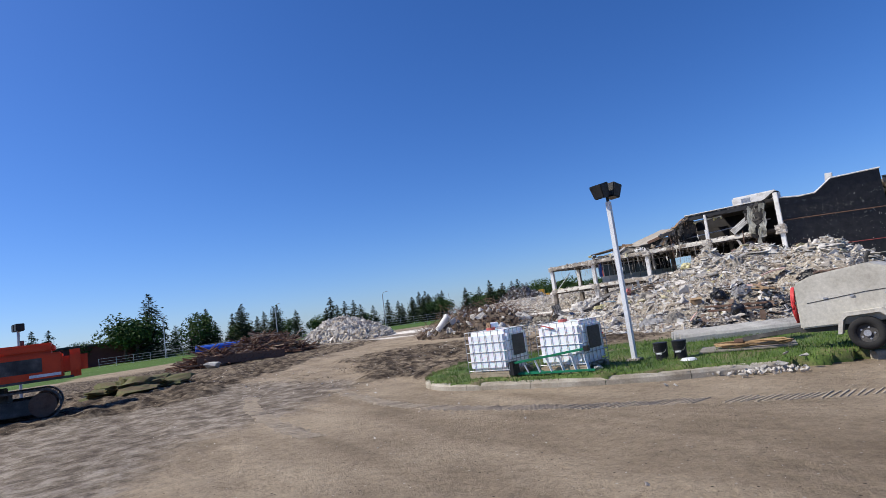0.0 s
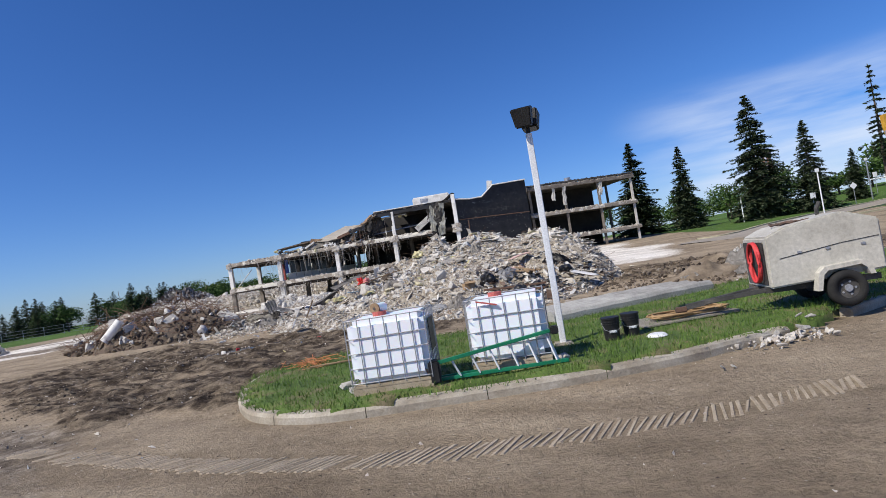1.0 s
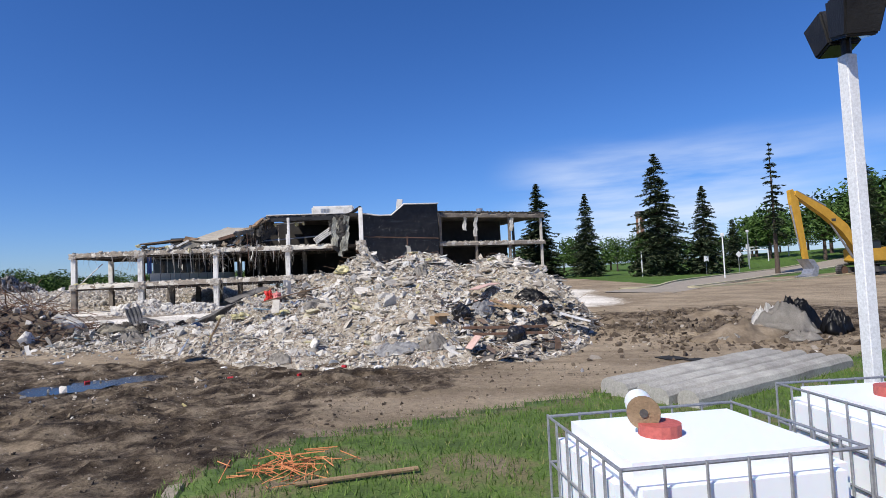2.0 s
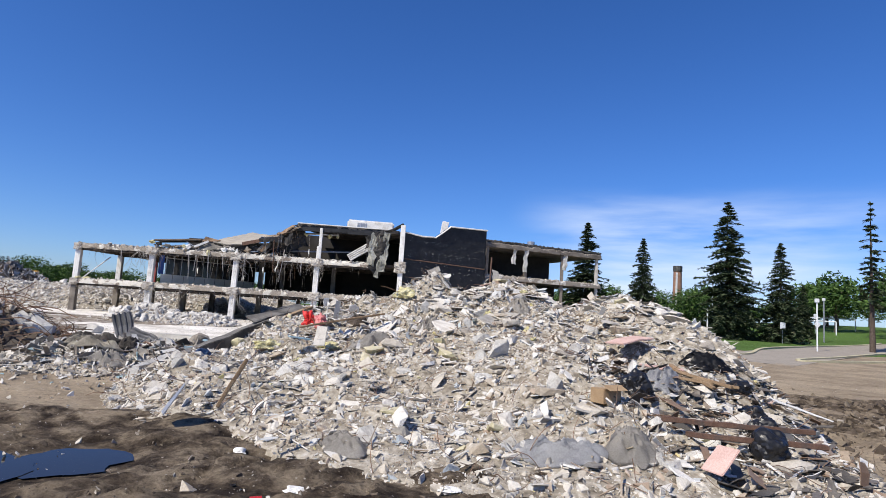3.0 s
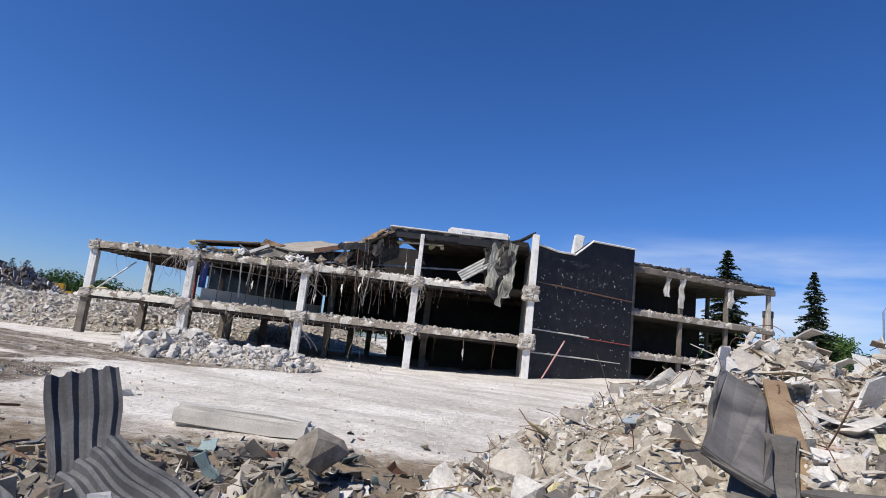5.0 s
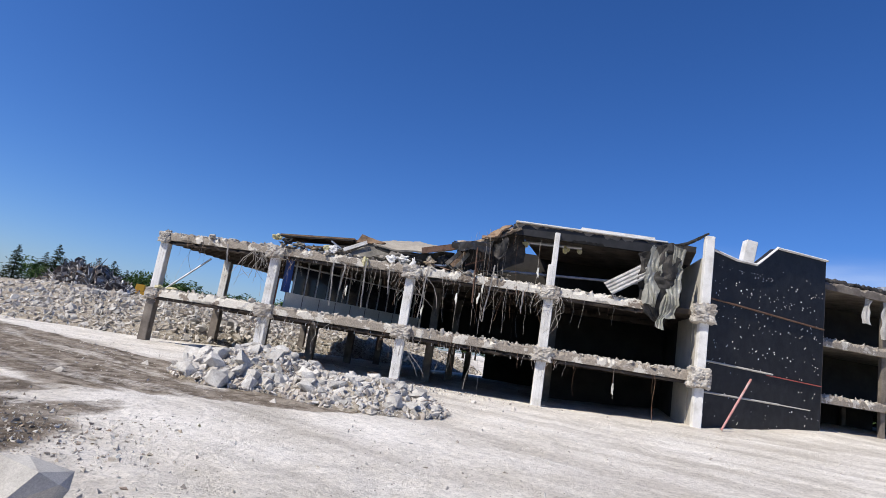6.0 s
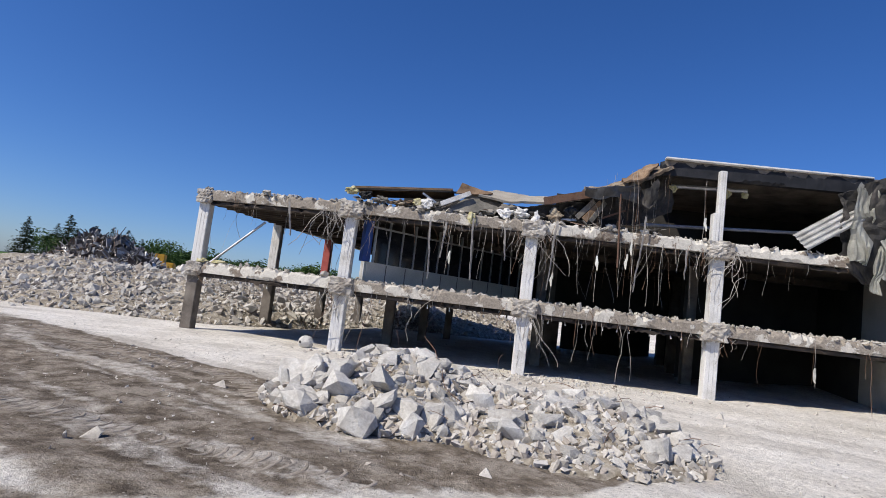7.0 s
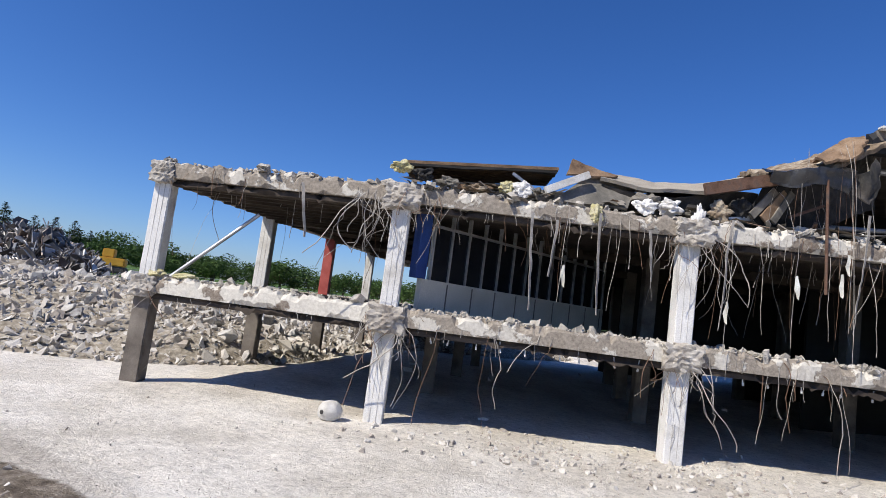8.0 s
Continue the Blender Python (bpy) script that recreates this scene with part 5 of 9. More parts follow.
hollow_stick = surface("dusty studs and strips", [(0.3, 0.26, 0.2), (0.45, 0.4, 0.33)], 3, 0.85, dusty=0.4, island=[(0, (0.5, 0.47, 0.42)), (0.3, (0.3, 0.22, 0.15)), (0.5, (0.2, 0.13, 0.085)), (0.68, (0.14, 0.13, 0.125)), (0.8, (0.42, 0.34, 0.24)), (0.92, (0.66, 0.65, 0.62))])
# main heap
r = np.random.default_rng(21)
H = heaps["rubble_heap"]
BOX = (-22, 8, 18, 43)
P = sample(main_heap, 17000, *BOX, r, 0.03, 0.008)
scatter("crushed_rubble", P, sizes3(r, grown(r, len(P), 0.03, 0.27, 2.7)), COBBLES, pale_bits, r, None, H, "pale crushed concrete and plaster")
P = sample(main_heap, 62000, -17, -1, 19, 37, r, 0.02, 0.01)
scatter("crushed_rubble", P, sizes3(r, grown(r, len(P), 0.016, 0.14, 3.0) * np.interp(P[:, 1], [25, 31], [0.6, 1]), (0.8, 1.9), (0.4, 0.9)), CRUMBS, pale_bits, r, None, H, "pale crushed concrete and plaster")
P = sample(main_heap, 2300, *BOX, r, 0.08, 0.002)
s = grown(r, len(P), 0.04, 0.36, 3.2)
P[:, 2] += s * 0.12
scatter("torn_board", P, np.stack([s * r.uniform(0.8, 2.0, len(s)), s * r.uniform(0.3, 0.8, len(s)), r.uniform(0.008, 0.025, len(s))], 1), PLATES, board_bits, r, 0.55, H, "torn plasterboard and sheet scraps")
P = sample(main_heap, 2600, *BOX, r, 0.08, 0.002)
s = grown(r, len(P), 0.06, 0.36, 3.0)
P[:, 2] += s * 0.1
scatter("twisted_sheet", P, np.stack([s * r.uniform(0.8, 1.8, len(s)), s * r.uniform(0.15, 0.6, len(s)), s * 0.8], 1), BENTS, board_bits, r, 0.6, H, "twisted strips of metal and felt")
P = sample(main_heap, 2000, *BOX, r, 0.08, 0.004)
s = grown(r, len(P), 0.1, 1.1, 3.2)
P[:, 2] += 0.04
scatter("splintered_stick", P, np.stack([s, r.uniform(0.006, 0.03, len(s)), r.uniform(0.006, 0.02, len(s))], 1), STICKS, hollow_stick, r, 0.35, H, "splintered studs, pipes and strips")
P = sample(main_heap, 1800, -17, 0, 19, 37, r, 0.05, 0.004)
s = grown(r, len(P), 0.15, 0.9, 2.0)
P[:, 2] += 0.04
scatter("bent_wire", P, np.stack([s, s, s], 1), WIRES, cable_rust, r, 0.7, H, "bent wire and cable ends")
P = sample(main_heap, 260, -17, 1, 20, 37, r, 0.15)
s = grown(r, len(P), 0.1, 0.55, 2.2)
pieces(H, "concrete_chunk", block_meshes, P, sizes3(r, s), r)
P = sample(main_heap, 70, -15, 2, 20, 37, r, 0.2)
s = grown(r, len(P), 0.14, 0.42, 1.8)
P[:, 2] += 0.06
pieces(H, "broken_board", board_meshes, P, np.stack([s * 1.3, s * 0.8, np.full(len(s), 0.03)], 1), r, 0.45)
P = sample(main_heap, 60, -9, 3, 29, 38, r, 0.8)
s = grown(r, len(P), 0.3, 0.85, 1.5)
P[:, 2] += 0.1
pieces(H, "broken_board", board_meshes, P, np.stack([s * 1.3, s * 0.8, np.full(len(s), 0.03)], 1), r, 0.45)

# mixed grey and dark scraps in the hollow at the heap's west foot
x, y = r.normal(-16.1, 1.5, 4200), r.normal(33.0, 1.5, 4200)
P = np.stack([x, y, np.maximum(ground_z(x, y), land(x, y) + np.clip(main_heap(x, y), 0, None))], 1)
s = grown(r, len(P), 0.04, 0.46, 2.8)
P[:, 2] += s * 0.15
hollow_bits = surface("mixed scraps", [(0.2, 0.19, 0.18), (0.4, 0.38, 0.35)], 4, 0.75, bump=0.3, dusty=0.15, island=[(0, (0.05, 0.046, 0.042)), (0.16, (0.18, 0.15, 0.12)), (0.34, (0.36, 0.32, 0.26)), (0.52, (0.5, 0.46, 0.4)), (0.7, (0.68, 0.66, 0.62)), (0.88, (0.12, 0.15, 0.18)), (0.92, (0.14, 0.1, 0.07)), (0.96, (0.2, 0.32, 0.36)), (0.98, (0.5, 0.46, 0.24))])
scatter("scrap_piece", P, np.stack([s * r.uniform(0.8, 1.9, len(s)), s * r.uniform(0.25, 0.8, len(s)), s * 0.8], 1), BENTS, hollow_bits, r, 0.7, H, "torn grey and dark sheet and board scraps")
x, y = r.normal(-16.0, 1.8, 5000), r.normal(32.7, 1.9, 5000)
P = np.stack([x, y, np.maximum(ground_z(x, y), land(x, y) + np.clip(main_heap(x, y), 0, None))], 1)
scatter("scrap_piece", P, sizes3(r, grown(r, len(P), 0.025, 0.2, 2.8)), CRUMBS, hollow_bits, r, None, H, "torn grey and dark sheet and board scraps")

# lumps of plaster, wool and felt half sunk in the front
P = sample(main_heap, 420, -14, 1, 20, 36, r, 0.2)
s = grown(r, len(P), 0.12, 0.6, 2.4)
P[:, 2] += s * 0.05
lump_mix = surface("dusty lumps", [(0.36, 0.32, 0.26), (0.54, 0.5, 0.43)], 4, 0.95, bump=0.9, fine=18, dusty=0.55, island=[(0, (0.5, 0.46, 0.4)), (0.3, (0.62, 0.6, 0.56)), (0.55, (0.3, 0.24, 0.17)), (0.72, (0.54, 0.49, 0.28)), (0.84, (0.16, 0.14, 0.125)), (0.93, (0.4, 0.4, 0.42))])
scatter("plaster_lump", P, sizes3(r, s, (0.9, 1.6), (0.3, 0.6)), BLOCKS, lump_mix, r, 0.5, H, "dusty lumps of plaster, felt and insulation")

# torn sheets and felt standing out along the crest
P = sample(main_heap, 900, -10.5, 2, 30, 37.5, r, 1.2)
s = grown(r, len(P), 0.1, 0.52, 2.2)
P[:, 2] += s * 0.2
scatter("scrap_piece", P, np.stack([s * r.uniform(0.8, 1.6, len(s)), s * r.uniform(0.3, 0.8, len(s)), s * 0.8], 1), BENTS, board_bits, r, 0.7, H, "torn plasterboard and felt on the crest")

# darker rubbish on the near right flank
P = sample(main_heap, 1100, -3.8, 2.2, 20.5, 27.5, r, 0.05)
s = grown(r, len(P), 0.06, 0.42, 2.2)
P[:, 2] += s * 0.15
dark_bits = surface("dark rubbish", [(0.05, 0.045, 0.04), (0.15, 0.12, 0.1)], 3, 0.6, dusty=0.2, island=[(0, (0.02, 0.02, 0.022)), (0.35, (0.07, 0.06, 0.055)), (0.55, (0.2, 0.12, 0.075)), (0.75, (0.33, 0.25, 0.17)), (0.88, (0.6, 0.6, 0.6))])
scatter("dark_scrap", P, np.stack([s * r.uniform(0.8, 2.2, len(s)), s * r.uniform(0.15, 0.7, len(s)), s * 0.6], 1), BENTS, dark_bits, r, 0.5, H, "dark felt, timber and plastic scraps")

# crumpled dark sheets and felt in the hollow; also stand for shaded gaps
x, y = r.normal(-16.5, 1.0, 420), r.normal(33.4, 1.3, 420)
P = np.stack([x, y, np.maximum(ground_z(x, y), land(x, y) + np.clip(main_heap(x, y), 0, None))], 1)
s = grown(r, len(P), 0.1, 0.46, 2.2)
P[:, 2] += s * 0.2
hollow_dark = surface("dusty dark scraps", [(0.08, 0.075, 0.07), (0.22, 0.2, 0.17)], 3, 0.8, dusty=0.25, bump=0.5, island=[(0, (0.03, 0.03, 0.03)), (0.3, (0.1, 0.09, 0.08)), (0.5, (0.24, 0.2, 0.15)), (0.68, (0.4, 0.36, 0.29)), (0.84, (0.06, 0.1, 0.13)), (0.9, (0.26, 0.4, 0.42)), (0.94, (0.2, 0.09, 0.06))])
scatter("dark_scrap", P, np.stack([s * r.uniform(0.8, 1.7, len(s)), s * r.uniform(0.4, 0.9, len(s)), s * 1.1], 1), BENTS, hollow_dark, r, 0.9, H, "crumpled dark felt and sheet metal scraps")

# thin scatter of scraps behind the hollow
x, y = r.normal(-16.4, 1.5, 900), r.normal(36.6, 1.3, 900)
P = np.stack([x, y, ground_z(x, y) + 0.02], 1)
s = grown(r, len(P), 0.05, 0.4, 2.6)
scatter("dark_scrap", P, np.stack([s * r.uniform(0.8, 1.7, len(s)), s * r.uniform(0.4, 0.9, len(s)), s], 1), BENTS, hollow_dark, r, 0.7, H, "crumpled dark felt and sheet metal scraps")

# heap of white concrete blocks before the building
H = heaps["concrete_heap"]
P = sample(chunk_heap, 5000, -29, -15, 50, 61, r, 0.02, 0.004)
scatter("small_block", P, sizes3(r, grown(r, len(P), 0.04, 0.3, 2.4)), COBBLES, stone_bits, r, None, H, "small pieces of broken white concrete")
P = sample(chunk_heap, 300, -28, -16, 51, 60, r, 0.1)
s = grown(r, len(P), 0.16, 0.52, 2.2) * np.interp(P[:, 0], [-25, -21], [1.5, 1.0])
P[:, 2] += s * 0.12
pieces(H, "concrete_chunk", block_meshes, P, sizes3(r, s, (0.9, 1.5), (0.6, 0.95)), r, 0.8)
P = sample(chunk_heap, 24, -28, -16, 51, 60, r, 0.1)
scatter("bent_bar", P + (0, 0, 0.15), np.repeat(r.uniform(0.5, 1.1, 24)[:, None], 3, 1), WIRES, cable_rust, r, 0.5, H, "rusty reinforcing bars")

# long bank beside the building
H = heaps["rubble_bank"]
P = sample(bank_heap, 8000, -62, -12, 64, 100, r, 0.04, 0.002)
scatter("small_block", P, sizes3(r, grown(r, len(P), 0.1, 0.55, 2.0)), CRUMBS, stone_bits, r, None, H, "small pieces of broken grey concrete")
P = sample(bank_heap, 11000, -46, -24, 64, 92, r, 0.02, 0.006)
scatter("small_block", P, sizes3(r, grown(r, len(P), 0.06, 0.36, 2.0)), CRUMBS, stone_bits, r, None, H, "small pieces of broken grey concrete")
P = sample(bank_heap, 280, -48, -26, 65, 92, r, 0.1)
s = grown(r, len(P), 0.25, 0.65, 2.0)
pieces(H, "concrete_chunk", block_meshes, P + (0, 0, 0.08), sizes3(r, s), r)

H = heaps["scrap_heap"]
P = sample(scrap_heap, 3500, -70, -40, 72, 102, r, 0.1)
s = grown(r, len(P), 0.25, 1.6, 2)
scatter("scrap_sheet", P, np.stack([s, s * r.uniform(0.2, 0.7, len(s)), s * 0.9], 1), BENTS, scrap_bits, r, None, H, "twisted shiny sheet metal")
P = sample(scrap_heap, 1500, -70, -40, 72, 102, r, 0.1)
scatter("scrap_bar", P, np.stack([grown(r, 1500, 0.5, 2.6), np.full(1500, 0.06), np.full(1500, 0.05)], 1), STICKS, scrap_bits, r, None, H, "bent bars and pipes")

H = heaps["root_heap"]
P = sample(root_heap, 2500, -32, -12, 29, 42, r, 0.05, 0.004)
scatter("clod", P, sizes3(r, grown(r, len(P), 0.06, 0.4, 2)), HULLS, soil_bits, r, None, H, "dark clods and stones")
P = sample(root_heap, 1400, -32, -12, 29, 42, r, 0.1)
scatter("tangled_bar", P + (0, 0, 0.1), np.repeat(grown(r, 1400, 0.5, 2.4)[:, None], 3, 1), WIRES, cable_rust, r, 0.6, H, "tangled rusty bars and roots")
P = sample(root_heap, 110, -31, -14, 30, 41, r, 0.2)
pieces(H, "concrete_chunk", block_meshes, P + (0, 0, 0.1), sizes3(r, grown(r, 110, 0.2, 0.8, 2)), r)

H = heaps["grey_heap"]
P = sample(grey_heap, 5000, -78, -44, 42, 62, r, 0.05)
scatter("small_block", P, sizes3(r, grown(r, len(P), 0.2, 0.9, 2.4)), CRUMBS, stone_bits, r, None, H, "broken grey concrete blocks")
H = heaps["lumber_heap"]
P = sample(wood_heap, 1300, -58, -40, 18, 40, r, 0.1)
scatter("broken_lumber", P + (0, 0, 0.1), np.stack([grown(r, 1300, 0.6, 4.0, 1.6), r.uniform(0.05, 0.14, 1300), r.uniform(0.04, 0.1, 1300)], 1), STICKS, wood_bits, r, 0.35, H, "broken brown boards and beams")
P = sample(wood_heap, 500, -48, -41, 18, 29, r, 0.1)
scatter("old_brick", P, sizes3(r, grown(r, 500, 0.12, 0.4)), HULLS, surface("fired brick", [(0.3, 0.12, 0.07), (0.45, 0.2, 0.12), (0.5, 0.36, 0.27)], 2, 0.9), r, None, H, "broken orange bricks")

# stones, clods and litter strewn on the bare ground
stone_ground = thing("strewn_stones", "small stones strewn over dirt and dust", "stones", kind="stuff")
n = 7000
x, y = np.concatenate([r.uniform(-40, 12, n), r.normal(-0.1, 0.7, 130)]), np.concatenate([r.uniform(3, 64, n), r.normal(9.3, 0.35, 130)])
P = np.stack([x, y, ground_z(x, y) + 0.004], 1)
scatter("stone", P, sizes3(r, grown(r, len(P), 0.008, 0.07, 7)), CRUMBS, stone_bits, r, None, stone_ground)
n = 9000
x, y = r.uniform(-38, -4, n), r.uniform(38, 63, n)
k = np.interp(lattice(x, y + 3, 2.0), [-1, 1], [0, 1]) ** 2 > r.random(n)
P = np.stack([x, y, ground_z(x, y) + 0.004], 1)[k]
scatter("stone", P, sizes3(r, grown(r, len(P), 0.012, 0.11, 4)), CRUMBS, stone_bits, r, None, stone_ground)
n = 22000
x, y = r.uniform(-40, 12, n), r.normal(22, 7, n)
k = (np.interp(lattice(x, y, 3), [-1, 1], [0, 1]) > r.random(n)) & (y > 12.5) & (np.hypot(x + 2, y - 12) > 6) & ((x < -3 + 1.5 * lattice(x, y, 2)) | (np.hypot((x - 8) / 9, (y - 27.5) / 6) < 0.9) | (r.random(n) < 0.12))
x, y = x[k], y[k]
P = np.stack([x, y, ground_z(x, y) - 0.005], 1)
scatter("clod", P, sizes3(r, grown(r, len(P), 0.012, 0.055, 3.0), fz=(0.4, 0.7)), CRUMBS, soil_bits, r, None, stone_ground)
n = 14000
x, y = r.uniform(-18, -1, n), r.uniform(11, 23, n)
k = (lattice(x, y + 2, 1.3) + 0.6 * lattice(x, y, 0.5) > r.uniform(-0.9, 0.7, n)) & (np.hypot(x - 0.2, y - 10.7) > 7.5) & (main_heap(x, y) < 0.05)
P = np.stack([x, y, ground_z(x, y) - 0.004], 1)[k]
scatter("clod", P, sizes3(r, grown(r, len(P), 0.02, 0.11, 3.2), fz=(0.4, 0.7)), COBBLES, soil_bits, r, None, stone_ground)
n = 5000
x, y = r.uniform(-34, -8, n), r.uniform(8, 24, n)
k = (np.interp(lattice(x, y + 7, 2.5), [-1, 1], [0, 1]) ** 2 > r.random(n)) & (np.hypot(x + 2, y - 12) > 7)
P = np.stack([x, y, ground_z(x, y) + 0.01], 1)[k]
scatter("litter", P, sizes3(r, grown(r, len(P), 0.015, 0.08, 3.0), (0.8, 2.5), (0.2, 0.7)), CRUMBS, pale_bits, r, None, stone_ground)
x, y = r.normal(-23.6, 1.3, 1500), r.normal(44.6, 1.1, 1500)
P = np.stack([x, y, ground_z(x, y) + 0.008], 1)
scatter("stone", P, sizes3(r, grown(r, len(P), 0.015, 0.1, 3.4)), CRUMBS, pale_bits, r, None, stone_ground)
x, y = r.normal(-22, 3.2, 900), r.normal(63.6, 1.0, 900)
P = np.stack([x, y, ground_z(x, y) + 0.01], 1)
scatter("stone", P, sizes3(r, grown(r, len(P), 0.02, 0.16, 2.5)), HULLS, stone_bits, r, None, stone_ground)

# ---- single things on the main heap ----
def cloth(name, x, y, z, w, d, h, material, label, category, seed, fun=main_heap, lump=0.35):
    """A crumpled soft thing: bag, rag or insulation."""
    bm = bmesh.new()
    bmesh.ops.create_icosphere(bm, subdivisions=4, radius=0.5)
    for v in bm.verts:
        p = v.co.copy()
        f = 1 + lump * noise.noise(p * 3.2 + Vector((seed, 0, 0))) + 0.6 * lump * abs(noise.noise(p * 7 + Vector((0, seed, 0))))
        v.co = Vector((p.x * w * f, p.y * d * f, max(p.z * h * f, -0.35 * h)))
    ob = part(name, bm, material, None, label, False)
    ob.matrix_basis = pose(x, y, z if z is not None else on(fun, x, y) + 0.3 * h, 0, 0, seed * 40)
    return tagged(ob, "", category)


def drape(name, x, y, w, d, h, material, label, category, seed, base=None, turn=0.0, thick=0.02):
    """A soft sheet that lies in folds over a heap or the ground."""
    base = base or (lambda px, py: on(main_heap, px, py))
    c, sn = math.cos(math.radians(turn)), math.sin(math.radians(turn))
    bm = bmesh.new()
    n, m = 14, 44
    rows = []
    for i in range(n + 1):
        row = []
        for j in range(m):
            a = j * math.tau / m
            rad = i / n * (0.85 + 0.35 * noise.noise(Vector((math.cos(a) * 1.6 + seed * 3.1, math.sin(a) * 1.6, seed))))
            u, v = rad * math.cos(a), rad * math.sin(a)
            lx, ly = u * w / 2, v * d / 2
            px, py = x + lx * c - ly * sn, y + lx * sn + ly * c
            top = max(0.0, 1 - (i / n) ** 2)
            fold = (1 - 2.6 * abs(noise.noise(Vector((u * 2.0 + v, v * 2.8 - u * 0.7, seed * 1.7))))) * 0.55 + (1 - 2.6 * abs(noise.noise(Vector((u * 5.0, v * 5.0, seed))))) * 0.3
            row.append(bm.verts.new((px - x, py - y, base(px, py) + max(0.015, h * (0.45 * top + 0.5 * fold * top ** 0.5)))))
            if i == 0:
                break
        rows.append(row)
    for j in range(m):
        bm.faces.new((rows[0][0], rows[1][j], rows[1][(j + 1) % m]))
        for i in range(1, n):
            bm.faces.new((rows[i][j], rows[i + 1][j], rows[i + 1][(j + 1) % m], rows[i][(j + 1) % m]))
    bmesh.ops.solidify(bm, geom=list(bm.faces), thickness=thick)
    ob = part(name, bm, material, None, label, True)
    ob.location = (x, y, 0)
    return tagged(ob, "", category)


black_bag = surface("black plastic bag", [(0.008, 0.008, 0.009), (0.018, 0.018, 0.02)], 3, 0.4, bump=0.04, spec=0.4)
red_cloth = surface("red plastic sheet", [(0.5, 0.02, 0.02), (0.68, 0.05, 0.04)], 3, 0.5)
blue_plastic = surface("pale blue panel", [(0.2, 0.3, 0.36), (0.34, 0.46, 0.5)], 2, 0.5)
pink_board = surface("pink board", [(0.5, 0.33, 0.28), (0.6, 0.42, 0.37)], 2, 0.85)
cardboard = surface("cardboard", [(0.3, 0.2, 0.11), (0.42, 0.3, 0.18)], 2, 0.9)
raw_wood = surface("raw weathered wood", [(0.2, 0.13, 0.075), (0.36, 0.26, 0.16)], 3, 0.9, bump=0.5)
tarp_grey = surface("grey dusty tarpaulin", [(0.3, 0.28, 0.25), (0.45, 0.42, 0.38)], 1.5, 0.8)
char = surface("charred black steel", [(0.02, 0.02, 0.021), (0.06, 0.058, 0.055), (0.14, 0.13, 0.12)], 1.6, 0.65, bump=0.4)
sooty_beam = surface("charred dusty beam", [(0.02, 0.02, 0.021), (0.06, 0.058, 0.055), (0.14, 0.13, 0.12)], 1.6, 0.65, bump=0.4, dusty=0.25)

for x, y, w, h, k in ((-3.4, 24.4, 0.6, 0.5, 1), (-0.7, 24.9, 0.6, 0.45, 2), (-2.2, 22.3, 0.6, 0.55, 3), (-1.5, 23.4, 0.5, 0.4, 4), (0.0, 26.4, 0.6, 0.35, 5)):
    cloth("rubbish_bag", x, y, None, w, w * 0.8, h, black_bag, "knotted black plastic rubbish bag on the rubble", "rubbish bag", k)
cloth("red_sheet", -10.4, 31.2, None, 0.34, 0.28, 0.46, red_cloth, "crumpled bright red plastic sheet caught in rubble", "plastic sheet", 6, lump=0.95)
cloth("red_sheet", -10.05, 31.0, None, 0.55, 0.3, 0.45, surface("faded red film", [(0.55, 0.16, 0.15), (0.66, 0.28, 0.26)], 3, 0.5), "faded red plastic film draped over rubble", "plastic sheet", 7, lump=0.8)
for x, y, w, h, k in ((-7.5, 34.2, 1.1, 0.45, 8), (-13.2, 33.6, 0.5, 0.35, 9), (-11.2, 29.5, 1.0, 0.3, 10), (-9.6, 29.6, 0.8, 0.25, 23), (-10.3, 28.6, 0.5, 0.18, 24), (-14.9, 35.6, 0.6, 0.3, 25), (-8.6, 27.5, 0.9, 0.16, 11), (-5.2, 30.4, 0.5, 0.2, 12), (-12.9, 30.7, 0.35, 0.25, 13), (-3.4, 33.4, 0.5, 0.3, 14)):
    cloth("insulation_wad", x, y, on(main_heap, x, y) + 0.1 * h, w * 0.6, w * 0.42, h * 0.9, insulation, "wad of dusty yellow glass-wool insulation", "insulation", k, lump=0.75)
for x, y, w, h, k in ((-16.6, 31.6, 1.7, 0.35, 15), (-17.4, 33.6, 1.1, 0.5, 27), (-15.2, 31.4, 0.9, 0.35, 28), (-8.6, 29.3, 1.3, 0.5, 20), (-6.9, 30.5, 1.1, 0.5, 21), (-4.0, 31.5, 1.2, 0.5, 22), (-4.6, 22.0, 1.2, 0.4, 17), (-8.7, 22.5, 1.0, 0.3, 18), (-15.4, 30.2, 1.2, 0.5, 19)):
    drape("tarpaulin", x, y, w, w * 0.7, h, tarp_grey, "crumpled dusty grey tarpaulin in the rubble", "tarpaulin", k, turn=k * 37)

canvas = surface("dusty beige canvas", [(0.27, 0.245, 0.195), (0.42, 0.385, 0.315), (0.52, 0.485, 0.41)], 1.6, 0.95, bump=0.5, fine=14)
dark_felt = surface("dusty dark felt", [(0.05, 0.046, 0.042), (0.13, 0.115, 0.1), (0.26, 0.235, 0.2)], 2.0, 0.95, bump=0.6, fine=14)
